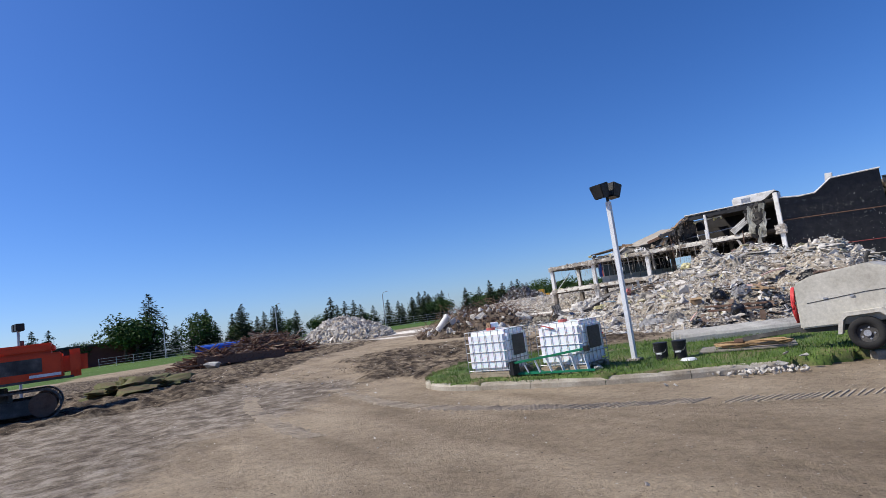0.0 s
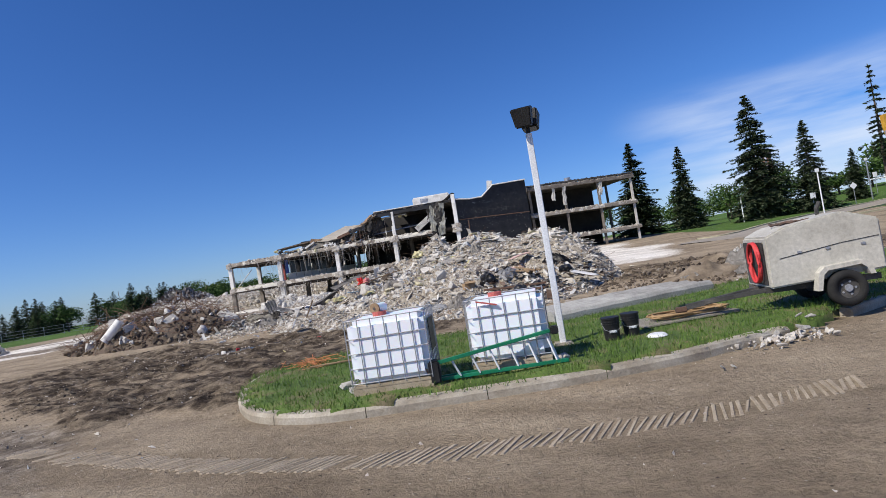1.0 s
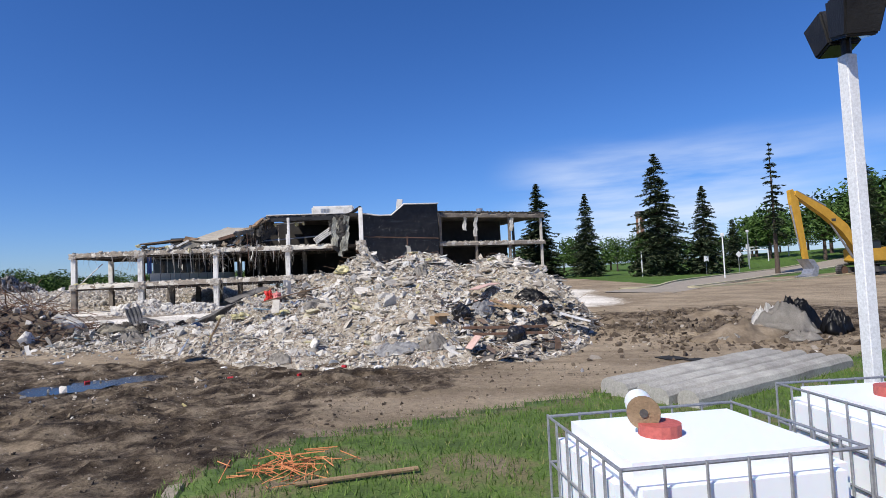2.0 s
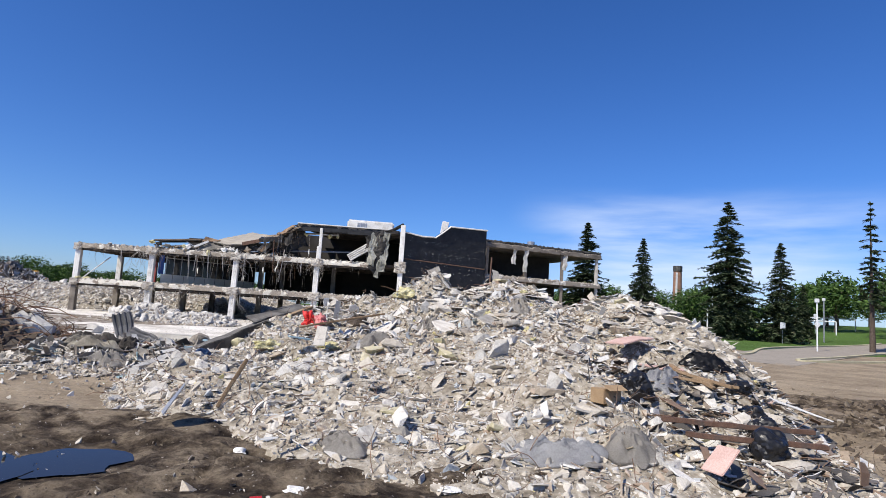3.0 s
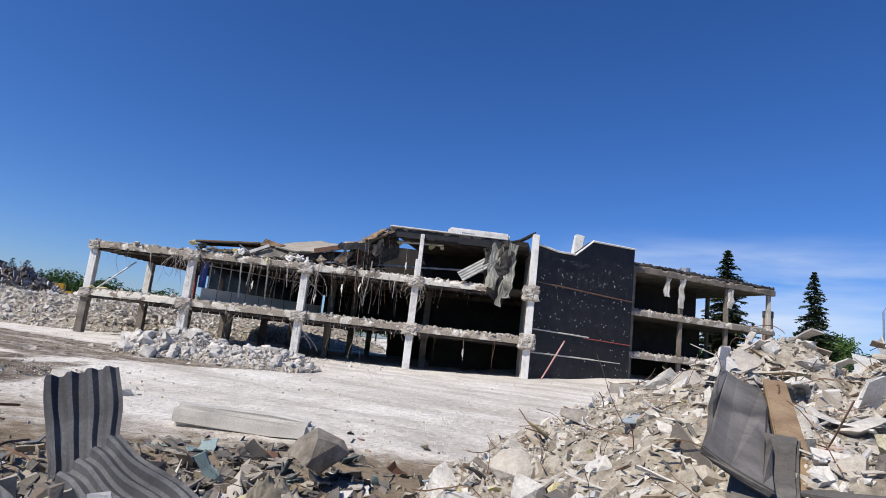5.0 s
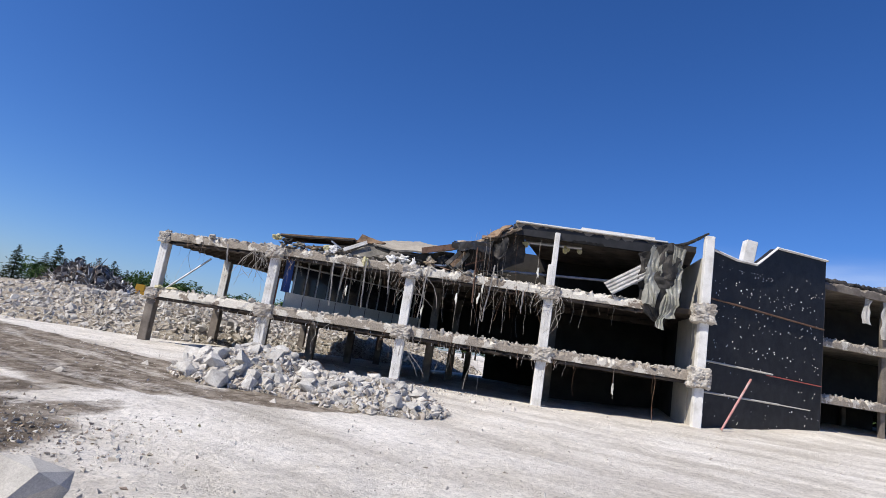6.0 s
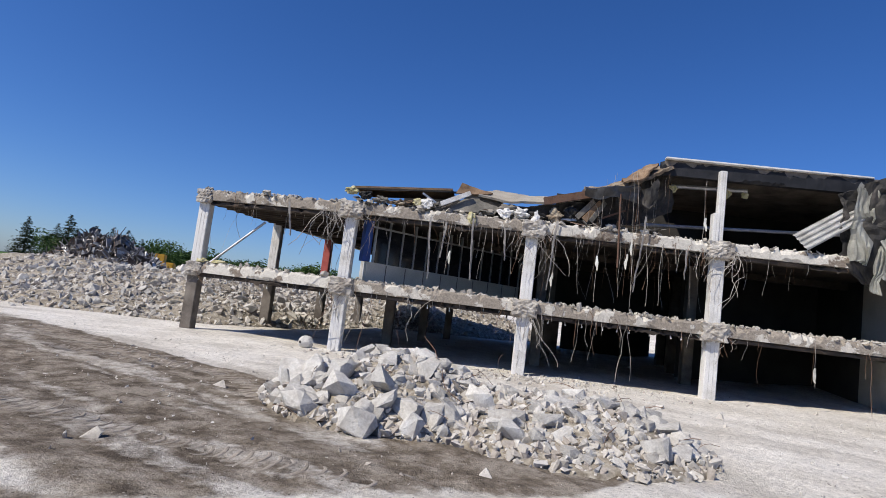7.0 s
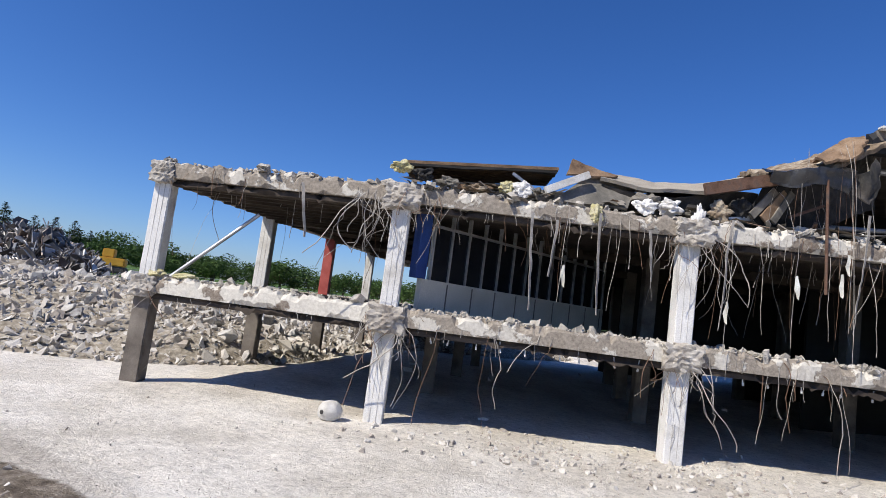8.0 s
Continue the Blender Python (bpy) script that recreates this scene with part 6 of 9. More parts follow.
for x, y, w, d, h, mt, k in ((-16.2, 31.15, 1.7, 1.0, 0.4, canvas, 61), (-16.9, 31.7, 1.2, 0.8, 0.35, canvas, 62), (-15.7, 31.9, 0.9, 0.6, 0.3, dark_felt, 63), (-16.6, 32.4, 1.3, 0.8, 0.34, dark_felt, 64), (-17.6, 33.0, 1.2, 0.8, 0.3, dark_felt, 65), (-15.3, 34.9, 0.9, 0.5, 0.35, canvas, 66)):
    drape("torn_canvas", x, y, w, d, h, mt, "stiff folds of dusty beige canvas in the scrap" if mt is canvas else "stiff folds of dusty dark felt in the scrap", "canvas" if mt is canvas else "felt", k, base=lambda px, py: on(main_heap, px, py) + 0.16, turn=k * 53, thick=0.015)


def lying(name, bm, a, b, material, label, category, up=(0, 0, 1), smooth=False):
    """A long thing from a to b; z is the height of its axis."""
    placed(bm, a, b, up)
    c = (Vector(a) + Vector(b)) / 2
    bmesh.ops.translate(bm, vec=-c, verts=bm.verts)
    ob = part(name, bm, material, None, label, smooth)
    ob.location = c
    return tagged(ob, "", category)


# black box beam with a broken channel on it
bm = boxbm(-1.95, 1.95, -0.17, 0.17, -0.22, 0.22, 0.02)
bmesh.ops.subdivide_edges(bm, edges=[e for e in bm.edges if abs(e.verts[0].co.x - e.verts[1].co.x) > 1], cuts=16)
for v in bm.verts:
    v.co += noise.noise_vector(v.co * 1.5) * 0.05
beam = lying("steel_beam", bm, (-13.6, 30.1, 0.42), (-11.75, 32.7, 1.5), sooty_beam, "charred black box beam lying across the rubble", "beam")
bm = boxbm(-1.3, 1.3, -0.2, 0.2, -0.025, 0.025, 0.01)
bmesh.ops.subdivide_edges(bm, edges=bm.edges, cuts=7)
for v in bm.verts:
    v.co += noise.noise_vector(v.co * 2.2) * 0.07
lying("scorched_sheet", bm, (-12.3, 32.1, 1.6), (-11.0, 34.3, 2.1), sooty_beam, "charred flat panel leaning on the beam", "panel", (0.5, 0, 1))
bm = boxbm(-1.2, 1.2, -0.09, 0.09, -0.04, 0.04, 0.01)
lying("timber", bm, (-11.8, 32.3, 1.5), (-10.8, 34.1, 2.05), raw_wood, "brown split timber beside a black beam", "timber")
# ribbed metal sheets
dull_steel = surface("dull grey sheet steel", [(0.12, 0.12, 0.125), (0.2, 0.2, 0.21), (0.34, 0.34, 0.34)], 1.5, 0.7, 0.3, bump=0.2)
lying("ribbed_sheet", corrugated(0.95, 0.6, 4, 0.06, 0.2, 0.08, 2), (-17.2, 34.8, 1.45), (-16.8, 34.4, 0.65), dull_steel, "upright bent ribbed grey metal sheet in rubble", "metal sheet", (0.3, -1, 0.2))
lying("ribbed_sheet", corrugated(1.6, 0.5, 4, 0.05, -0.2, 0.06, 6), (-16.7, 34.0, 0.95), (-15.3, 32.9, 0.65), dull_steel, "long bent ribbed grey metal sheet lying on rubble", "metal sheet", (0, -0.75, 0.65))
# boards, posts and pipes
old_board = surface("dusty white board", [(0.42, 0.39, 0.34), (0.6, 0.57, 0.52)], 3, 0.85, bump=0.3)
for a, b, w, t, mt, label, nm in (
        ((-10.4, 21.9, 0.75), (-10.1, 22.0, 1.4), 0.07, 0.05, raw_wood, "splintered upright wooden post in the rubble", "wooden_post"),
        ((-10.5, 30.0, 1.55), (-8.2, 31.2, 2.05), 0.1, 0.05, raw_wood, "long orange-brown wooden strip on the rubble", "wooden_strip"),
        ((-9.85, 29.0, 1.15), (-9.8, 29.15, 1.65), 0.32, 0.025, old_board, "square white board standing in the rubble", "white_board"),
        ((-9.7, 32.0, 1.7), (-9.6, 31.5, 2.35), 0.16, 0.02, white_paint, "slotted white metal strip", "metal_strip"),
        ((-14.1, 32.5, 0.62), (-13.5, 32.2, 0.7), 0.5, 0.06, blue_plastic, "pale blue plastic panel on the rubble", "plastic_sheet"),
        ((-13.8, 32.8, 0.85), (-13.1, 32.4, 0.8), 0.14, 0.06, blue_plastic, "pale blue plastic strip on the rubble", "plastic_sheet"),
        ((-10.6, 28.9, 1.35), (-10.1, 29.1, 1.3), 0.26, 0.04, blue_plastic, "dented pale blue metal box side", "plastic_sheet"),
        ((-2.3, 28.1, 1.7), (-1.4, 28.4, 1.9), 0.75, 0.04, pink_board, "broken pink board leaning on rubble", "pink_board"),
        ((-3.75, 21.3, 0.3), (-3.45, 21.4, 0.62), 0.34, 0.03, pink_board, "broken pink board at the foot of the heap", "pink_board"),
        ((-2.6, 26.0, 1.35), (-1.8, 25.6, 1.3), 0.5, 0.04, pink_board, "broken pink board on the rubble", "pink_board"),
        ((-11.6, 23.4, 0.35), (-11.35, 23.5, 0.8), 0.24, 0.015, steel_grey, "pointed grey metal sheet standing upright", "metal_sheet"),
        ((-3.6, 23.0, 0.7), (-1.2, 22.6, 0.65), 0.1, 0.08, rust_steel, "rusty brown angle bar", "steel_bar"),
        ((-3.4, 22.6, 0.55), (-1.3, 22.2, 0.5), 0.1, 0.08, rust_steel, "rusty brown angle bar", "steel_bar"),
        ((-2.4, 25.2, 1.2), (-1.2, 24.6, 1.1), 0.1, 0.06, raw_wood, "pale broken wooden stud", "wooden_stud"),
        ((-2.2, 25.6, 1.35), (-1.4, 24.5, 1.1), 0.1, 0.06, raw_wood, "pale broken wooden stud", "wooden_stud"),
        ((-2.0, 25.8, 1.4), (-1.7, 24.6, 1.05), 0.1, 0.06, raw_wood, "pale broken wooden stud", "wooden_stud"),
        ((0.2, 25.5, 0.8), (1.1, 25.1, 0.5), 0.7, 0.03, white_paint, "white cabinet door lying on the rubble", "white_board")):
    ln = (Vector(b) - Vector(a)).length
    bm = boxbm(-ln / 2, ln / 2, -w / 2, w / 2, -t / 2, t / 2, min(0.01, t * 0.3))
    bmesh.ops.subdivide_edges(bm, edges=[e for e in bm.edges if abs(e.verts[0].co.x - e.verts[1].co.x) > ln * 0.5], cuts=6)
    for v in bm.verts:
        v.co += noise.noise_vector(v.co * 2.2 + Vector(a)) * (0.02 + 0.04 * w)
    lying(nm, bm, a, b, mt, label, nm.replace("_", " "))
# carton
carton = thing("cardboard_box", "crushed brown cardboard box on the rubble", "box", -4.2, 23.9, on(main_heap, -4.2, 23.9), 25)
carton.scale = (0.62, 0.62, 0.62)
part("box_body", boxbm(-0.36, 0.36, -0.26, 0.26, 0, 0.42, 0.015), cardboard, carton)
part("box_flap", placed(boxbm(-0.36, 0.36, -0.14, 0.14, -0.006, 0.006), (-0.36, -0.36, 0.47), (0.36, -0.36, 0.47), (0, -0.5, 1)), cardboard, carton)
part("tape", boxbm(-0.365, 0.365, -0.03, 0.03, 0.41, 0.425), surface("brown tape", [(0.3, 0.22, 0.13), (0.36, 0.27, 0.17)], 3, 0.4), carton)
# drum with a post on the crest
drum = thing("tyre", "worn black tyre standing on the heap's crest", "tyre", -4.1, 35.6, on(main_heap, -4.1, 35.6) + 0.3)
bm = bmesh.new()
for i in range(24):
    for j in range(8):
        a, b = i * math.tau / 24, j * math.tau / 8
        bm.verts.new(((0.3 + 0.11 * math.cos(b)) * math.cos(a), 0.12 * math.sin(b), (0.3 + 0.11 * math.cos(b)) * math.sin(a)))
bm.verts.ensure_lookup_table()
for i in range(24):
    for j in range(8):
        bm.faces.new([bm.verts[q] for q in (i * 8 + j, i * 8 + (j + 1) % 8, (i + 1) % 24 * 8 + (j + 1) % 8, (i + 1) % 24 * 8 + j)])
part("tread", bm, black_bag, drum, smooth=True)
bm = bmesh.new()
rod(bm, (0, 0, 0), (0.05, 0.05, 1.6), 0.03)
stake = part("steel_stake", bm, rust_steel, None, "dark steel stake standing in the rubble")
stake.location = (-4.3, 35.2, on(main_heap, -4.3, 35.2) - 0.3)
tagged(stake, "", "stake")
drape("brown_felt", -9.0, 31.4, 1.0, 0.7, 0.4, surface("brown felt", [(0.11, 0.085, 0.065), (0.2, 0.16, 0.13)], 2, 0.95), "crumpled brown felt over the rubble", "felt", 41, turn=30)
drape("blue_film", -12.4, 28.0, 0.6, 0.35, 0.2, surface("blue film", [(0.015, 0.04, 0.13), (0.05, 0.1, 0.22), (0.2, 0.24, 0.3)], 3, 0.4), "crumpled dark blue plastic film", "plastic film", 42, turn=60, thick=0.006)
drape("blue_film", -15.6, 34.6, 0.8, 0.6, 0.35, surface("navy cloth", [(0.02, 0.03, 0.08), (0.04, 0.055, 0.13)], 3, 0.9), "crumpled navy cloth in the rubble", "cloth", 43, turn=10)
drape("roofing_sheet", -0.2, 27.3, 1.5, 0.6, 0.4, black_bag, "torn black roofing sheet over rubble", "roofing sheet", 44, turn=-15)
drape("roofing_sheet", -2.6, 24.9, 1.1, 0.7, 0.4, surface("grey film", [(0.3, 0.3, 0.31), (0.5, 0.5, 0.51)], 2, 0.4), "crumpled pale grey plastic film on rubble", "plastic film", 45, turn=40, thick=0.008)
drape("roofing_sheet", -5.6, 22.0, 1.6, 0.9, 0.35, surface("grey film sheet", [(0.34, 0.34, 0.35), (0.52, 0.52, 0.53)], 2, 0.4), "crumpled pale grey plastic film on rubble", "plastic film", 46, turn=-20, thick=0.008)
# concrete slabs in the yard
for x, y, z, sx, sy, sz, rz, rx in ((-18.2, 32.6, 0.3, 2.4, 0.4, 0.6, 95, 4), (-14.1, 29.7, 0.25, 3.3, 0.35, 0.5, 96, 6), (-16.95, 39.9, 0.32, 2.6, 0.4, 0.4, -8, 0)):
    bm = boxbm(-sx / 2, sx / 2, -sy / 2, sy / 2, -sz / 2, sz / 2, 0.08)
    bmesh.ops.subdivide_edges(bm, edges=bm.edges, cuts=3)
    for v in bm.verts:
        v.co += noise.noise_vector(v.co * 1.6 + Vector((x, y, 0))) * 0.07
    ob = tagged(part("concrete_slab", bm, concrete, None, "broken slab of grey concrete lying on the dirt"), "", "concrete slab")
    ob.matrix_basis = pose(x, y, z, rx, 0, rz)
boulder_stone = surface("dusty boulder", [(0.14, 0.12, 0.1), (0.26, 0.23, 0.19), (0.38, 0.35, 0.3)], 3, 0.95, bump=0.8, fine=18)
for x, y, z, sx, sy, sz, k, mt in ((-15.1, 36.9, 0.5, 0.75, 0.6, 0.95, 5, "dark grey boulder standing among scraps"), (-21.55, 42.35, 0.3, 0.85, 0.62, 0.7, 2, "rough pale boulder of broken concrete on the dirt"), (-20.4, 42.6, 0.2, 0.45, 0.35, 0.35, 3, "small rough boulder lying on the dirt")):
    ob = new("boulder", block_meshes[k])
    ob.matrix_basis = pose(x, y, z, 12, 8, 40) @ Matrix.Diagonal((sx, sy, sz, 1))
    tagged(ob, mt, "boulder")
    ob.data = block_meshes[k].copy()
    ob.data.materials[0] = boulder_stone if "dark" in mt else concrete
# drink cans, papers
can_red = surface("red can", [(0.55, 0.03, 0.04), (0.65, 0.06, 0.06)], 6, 0.35, 0.3, bump=0)
for x, y, turn in ((-9.5, 20.3, 20), (-7.95, 20.25, 70), (-6.9, 20.0, 140), (-13.3, 21.9, 50)):
    can = thing("drink_can", "red drink can lying on dark mud", "can", x, y, float(ground_z(x, y)) + 0.05, turn, "red drink cans")
    bm = bmesh.new()
    rod(bm, (-0.06, 0, 0), (0.06, 0, 0), 0.034, n=12)
    part("can_body", bm, can_red, can)
    bm = bmesh.new()
    rod(bm, (0.06, 0, 0), (0.065, 0, 0), 0.026, n=12)
    part("can_lid", bm, steel_grey, can)
for k, (x, y, w) in enumerate(((-9.17, 20.9, 0.3), (-7.36, 21.0, 0.26), (-6.1, 20.3, 0.22), (-16.0, 26.0, 0.3), (-10.2, 22.6, 0.25))):
    cloth("paper_scrap", x, y, float(ground_z(x, y)) + 0.04, w, w * 0.7, 0.08, white_paint, "crumpled scrap of white paper on mud", "paper", 30 + k, lump=0.5)
# puddles
water = bpy.data.materials.new("muddy water")
nt, nd, lk, bsdf = nodes_of(water)
bsdf.inputs["Base Color"].default_value = (0.02, 0.017, 0.014, 1)
bsdf.inputs["Roughness"].default_value = 0.1
bsdf.inputs["Specular IOR Level"].default_value = 0.16
for k, (x, y, w, d) in enumerate(PUDDLES):
    bm = bmesh.new()
    m = 28
    ring = [bm.verts.new((x + 1.15 * w * (0.75 + 0.35 * noise.noise(Vector((math.cos(i * math.tau / m), math.sin(i * math.tau / m), k)) * 1.7)) * math.cos(i * math.tau / m), y + 1.15 * d * (0.75 + 0.35 * noise.noise(Vector((math.cos(i * math.tau / m), math.sin(i * math.tau / m), k + 5)) * 1.7)) * math.sin(i * math.tau / m), 0)) for i in range(m)]
    bm.faces.new(ring)
    ob = part("puddle", bm, water, None, "still brown puddle in the mud")
    ob.location.z = float(land(x, y)) - 0.03 - 0.006 * k
    tagged(ob, "", "puddle", kind="structure")

# ---- grass island with its kerb (laid out in its own plan, then set down in the yard) ----
ISLAND = Matrix.Translation((0.46, 0.48, 0))
earlier = set(bpy.data.objects)
KERB = [(-8.9, 12.4), (-8.75, 11.4), (-8.35, 10.2), (-7.75, 9.1), (-7.2, 8.45), (-6.5, 8.05), (-5.7, 7.87), (-4.3, 7.95), (-2.7, 8.08), (-1.07, 8.42), (0.0, 8.9), (1.47, 9.6), (3.2, 10.75), (6, 12.7), (10, 15.6), (16, 20.0)]
REAR = [(16, 25), (10, 21.0), (5, 17.6), (1.5, 16.2), (-1.6, 15.5), (-4.5, 14.8), (-7.2, 13.9), (-8.4, 13.1)]


def smooth_line(pts, m=6):
    out = []
    n = len(pts)
    for i in range(n - 1):
        p0, p1, p2, p3 = (Vector(pts[max(0, min(n - 1, k))]) for k in (i - 1, i, i + 1, i + 2))
        for k in range(m):
            t = k / m
            out.append(0.5 * (2 * p1 + (p2 - p0) * t + (2 * p0 - 5 * p1 + 4 * p2 - p3) * t * t + (3 * p1 - p0 - 3 * p2 + p3) * t ** 3))
    return out + [Vector(pts[-1])]


kerb_mat = surface("kerb concrete", [(0.24, 0.2, 0.15), (0.38, 0.34, 0.27), (0.5, 0.46, 0.39)], 1.5, 0.95, bump=0.6, fine=30)
kerb = thing("kerb", "weathered concrete kerb round a grass island", "kerb", -5, 8, 0, 0, "", "structure")


def kerb_run(pts, width, gap, skip=None):
    """Kerb stones along a line, each with its own rounded top."""
    line = smooth_line(pts, 8)
    acc, start = 0.0, 0
    for i in range(1, len(line)):
        acc += (line[i] - line[i - 1]).length
        if acc > gap or i == len(line) - 1:
            seg = line[start:i + 1]
            if not (skip and skip(seg[0])):
                bm = bmesh.new()
                rings = []
                for j, p in enumerate(seg):
                    d = (seg[min(j + 1, len(seg) - 1)] - seg[max(j - 1, 0)]).normalized()
                    n = Vector((-d.y, d.x))
                    g = float(land(p.x, p.y))
                    e = noise.noise(Vector((p.x * 2, p.y * 2, 0))) * 0.012
                    prof = ((0, -0.15), (0.0 + e, 0.1), (0.03, 0.15 + e), (width - 0.02, 0.16 + e), (width, 0.12), (width, -0.15))
                    k = 0.006 if j == 0 else (-0.006 if j == len(seg) - 1 else 0)
                    rings.append([bm.verts.new((p.x + n.x * o + d.x * k, p.y + n.y * o + d.y * k, g + h)) for o, h in prof])
                for a, b in zip(rings, rings[1:]):
                    for q in range(5):
                        bm.faces.new((a[q], b[q], b[q + 1], a[q + 1]))
                bm.faces.new(rings[0])
                bm.faces.new(rings[-1][::-1])
                bmesh.ops.recalc_face_normals(bm, faces=bm.faces)
                ob = part("kerb_stone", bm, kerb_mat, kerb)
                ob.matrix_parent_inverse = kerb.matrix_basis.inverted()
            acc, start = 0.0, i


kerb_run(KERB, 0.2, 1.5, lambda p: 0.1 < p.x < 1.0)
kerb_run(REAR, 0.2, 2.5, lambda p: p.x < 2.0)
ring = [tuple(p) for p in smooth_line(KERB, 5)] + [tuple(p) for p in smooth_line(REAR, 5)]


def inside(x, y):
    c = False
    for (x0, y0), (x1, y1) in zip(ring, ring[1:] + ring[:1]):
        if (y0 > y) != (y1 > y) and x < (x1 - x0) * (y - y0) / (y1 - y0) + x0:
            c = not c
    return c


def isle(x, y):
    """Height of the island's turf."""
    return float(land(x, y)) + 0.15 + 0.05 * noise.noise(Vector((x * 0.7, y * 0.7, 0))) + 0.04


def under(x, y):
    """Height of the yard's ground in the island's plan."""
    p = ISLAND @ Vector((x, y, 0))
    return float(ground_z(p.x, p.y))


turf = bpy.data.materials.new("turf")
nt, nd, lk, bsdf = nodes_of(turf)
tc = nd.new("ShaderNodeTexCoord")
n1, n2 = noise_node(nt, 1.2, 6, 0.6, tc.outputs["Object"]), noise_node(nt, 30, 4, 0.7, tc.outputs["Object"])
c1 = ramp_node(nt, [(0.35, (0.05, 0.085, 0.014)), (0.5, (0.09, 0.15, 0.025)), (0.6, (0.15, 0.14, 0.06)), (0.7, (0.2, 0.16, 0.1))])
lk.new(n1.outputs[0], c1.inputs[0])
c2 = ramp_node(nt, [(0.3, (0.5, 0.5, 0.5)), (0.7, (1.2, 1.2, 1.2))])
lk.new(n2.outputs[0], c2.inputs[0])
lk.new(mix_node(nt, c1.outputs[0], c2.outputs[0], 1.0, "MULTIPLY"), bsdf.inputs["Base Color"])
bsdf.inputs["Roughness"].default_value = 0.9
bm = bmesh.new()
xs, ys = np.arange(-9.2, 16.5, 0.3), np.arange(7.6, 24.5, 0.3)
cell = {}
for i, x in enumerate(xs):
    for j, y in enumerate(ys):
        if inside(x, y):
            cell[i, j] = bm.verts.new((x, y, isle(x, y)))
for i, j in list(cell):
    q = [(i, j), (i + 1, j), (i + 1, j + 1), (i, j + 1)]
    if all(k in cell for k in q):
        bm.faces.new([cell[k] for k in q])
for e in [e for e in bm.edges if e.is_boundary]:
    for v in e.verts:
        v.co.z -= 0.0
ext = bmesh.ops.extrude_edge_only(bm, edges=[e for e in bm.edges if e.is_boundary])
for v in [g for g in ext["geom"] if isinstance(g, bmesh.types.BMVert)]:
    v.co.z -= 0.35
tagged(part("turf", bm, turf, None, "green lawn of the kerbed island", True), "", "lawn", kind="structure")
# grass blades
leaf = surface("grass blade", [(0.045, 0.1, 0.012), (0.09, 0.17, 0.025), (0.15, 0.2, 0.05)], 2.0, 0.7, bump=0, island=[(0, (0.06, 0.12, 0.015)), (0.4, (0.1, 0.18, 0.03)), (0.75, (0.14, 0.22, 0.045)), (0.93, (0.25, 0.24, 0.1))])
r = np.random.default_rng(33)
vs, k = [], 0
while k < 42000:
    x, y = r.uniform(-8.9, 7.5), r.uniform(7.8, 17.5)
    if not inside(x, y):
        continue
    patch = 0.6 + 0.5 * noise.noise(Vector((x * 1.5, y * 1.5, 2)))
    h, a = r.uniform(0.03, 0.10) * (0.5 + patch), r.uniform(0, math.tau)
    z, w = isle(x, y) - 0.01, r.uniform(0.004, 0.009)
    lx, ly = r.normal(0, 0.035, 2)
    c, s = math.cos(a) * w, math.sin(a) * w
    vs += [(x - c, y - s, z), (x + c, y + s, z), (x + lx, y + ly, z + h)]
    k += 1
grass = tagged(new("grass", fast_mesh("grass", vs, np.arange(len(vs)).reshape(-1, 3), leaf)), "short green grass blades on the island", "grass", kind="stuff")
# broken kerb pieces
for x, y, s, z in ((0.25, 9.15, 0.28, 0.12), (0.5, 9.3, 0.2, 0.1), (0.62, 9.15, 0.24, 0.1), (0.8, 9.3, 0.2, 0.12), (0.95, 9.05, 0.34, 0.16), (1.0, 9.2, 0.2, 0.32), (1.25, 9.4, 0.26, 0.25), (0.4, 8.95, 0.16, 0.06), (0.7, 8.85, 0.18, 0.06), (0.1, 8.7, 0.14, 0.05), (-0.7, 7.75, 0.16, 0.05), (-0.55, 7.8, 0.12, 0.04)):
    ob = new("kerb_fragment", block_meshes[int(r.integers(24))])
    ob.matrix_basis = pose(x, y, z, *r.uniform(-40, 40, 3)) @ Matrix.Diagonal((s * 0.7, s * 0.45, s * 0.24, 1))
    tagged(ob, "broken fragment of concrete kerb", "concrete", "broken kerb fragments")
P = np.stack([r.normal(0.55, 0.4, 160), r.normal(9.05, 0.22, 160), np.full(160, 0.06)], 1)
scatter("kerb_crumbs", P, sizes3(r, grown(r, 160, 0.02, 0.12)), HULLS, stone_bits, r, None, kerb, "crumbs of broken kerb")

# crawler prints pressed into the dirt
tread = thing("crawler_prints", "rows of pale crawler tread prints in dirt", "tracks", kind="stuff")
print_mat = surface("pressed dirt", [(0.32, 0.262, 0.19), (0.45, 0.375, 0.28)], 3, 0.95, bump=0.5)
vs, fs = [], []
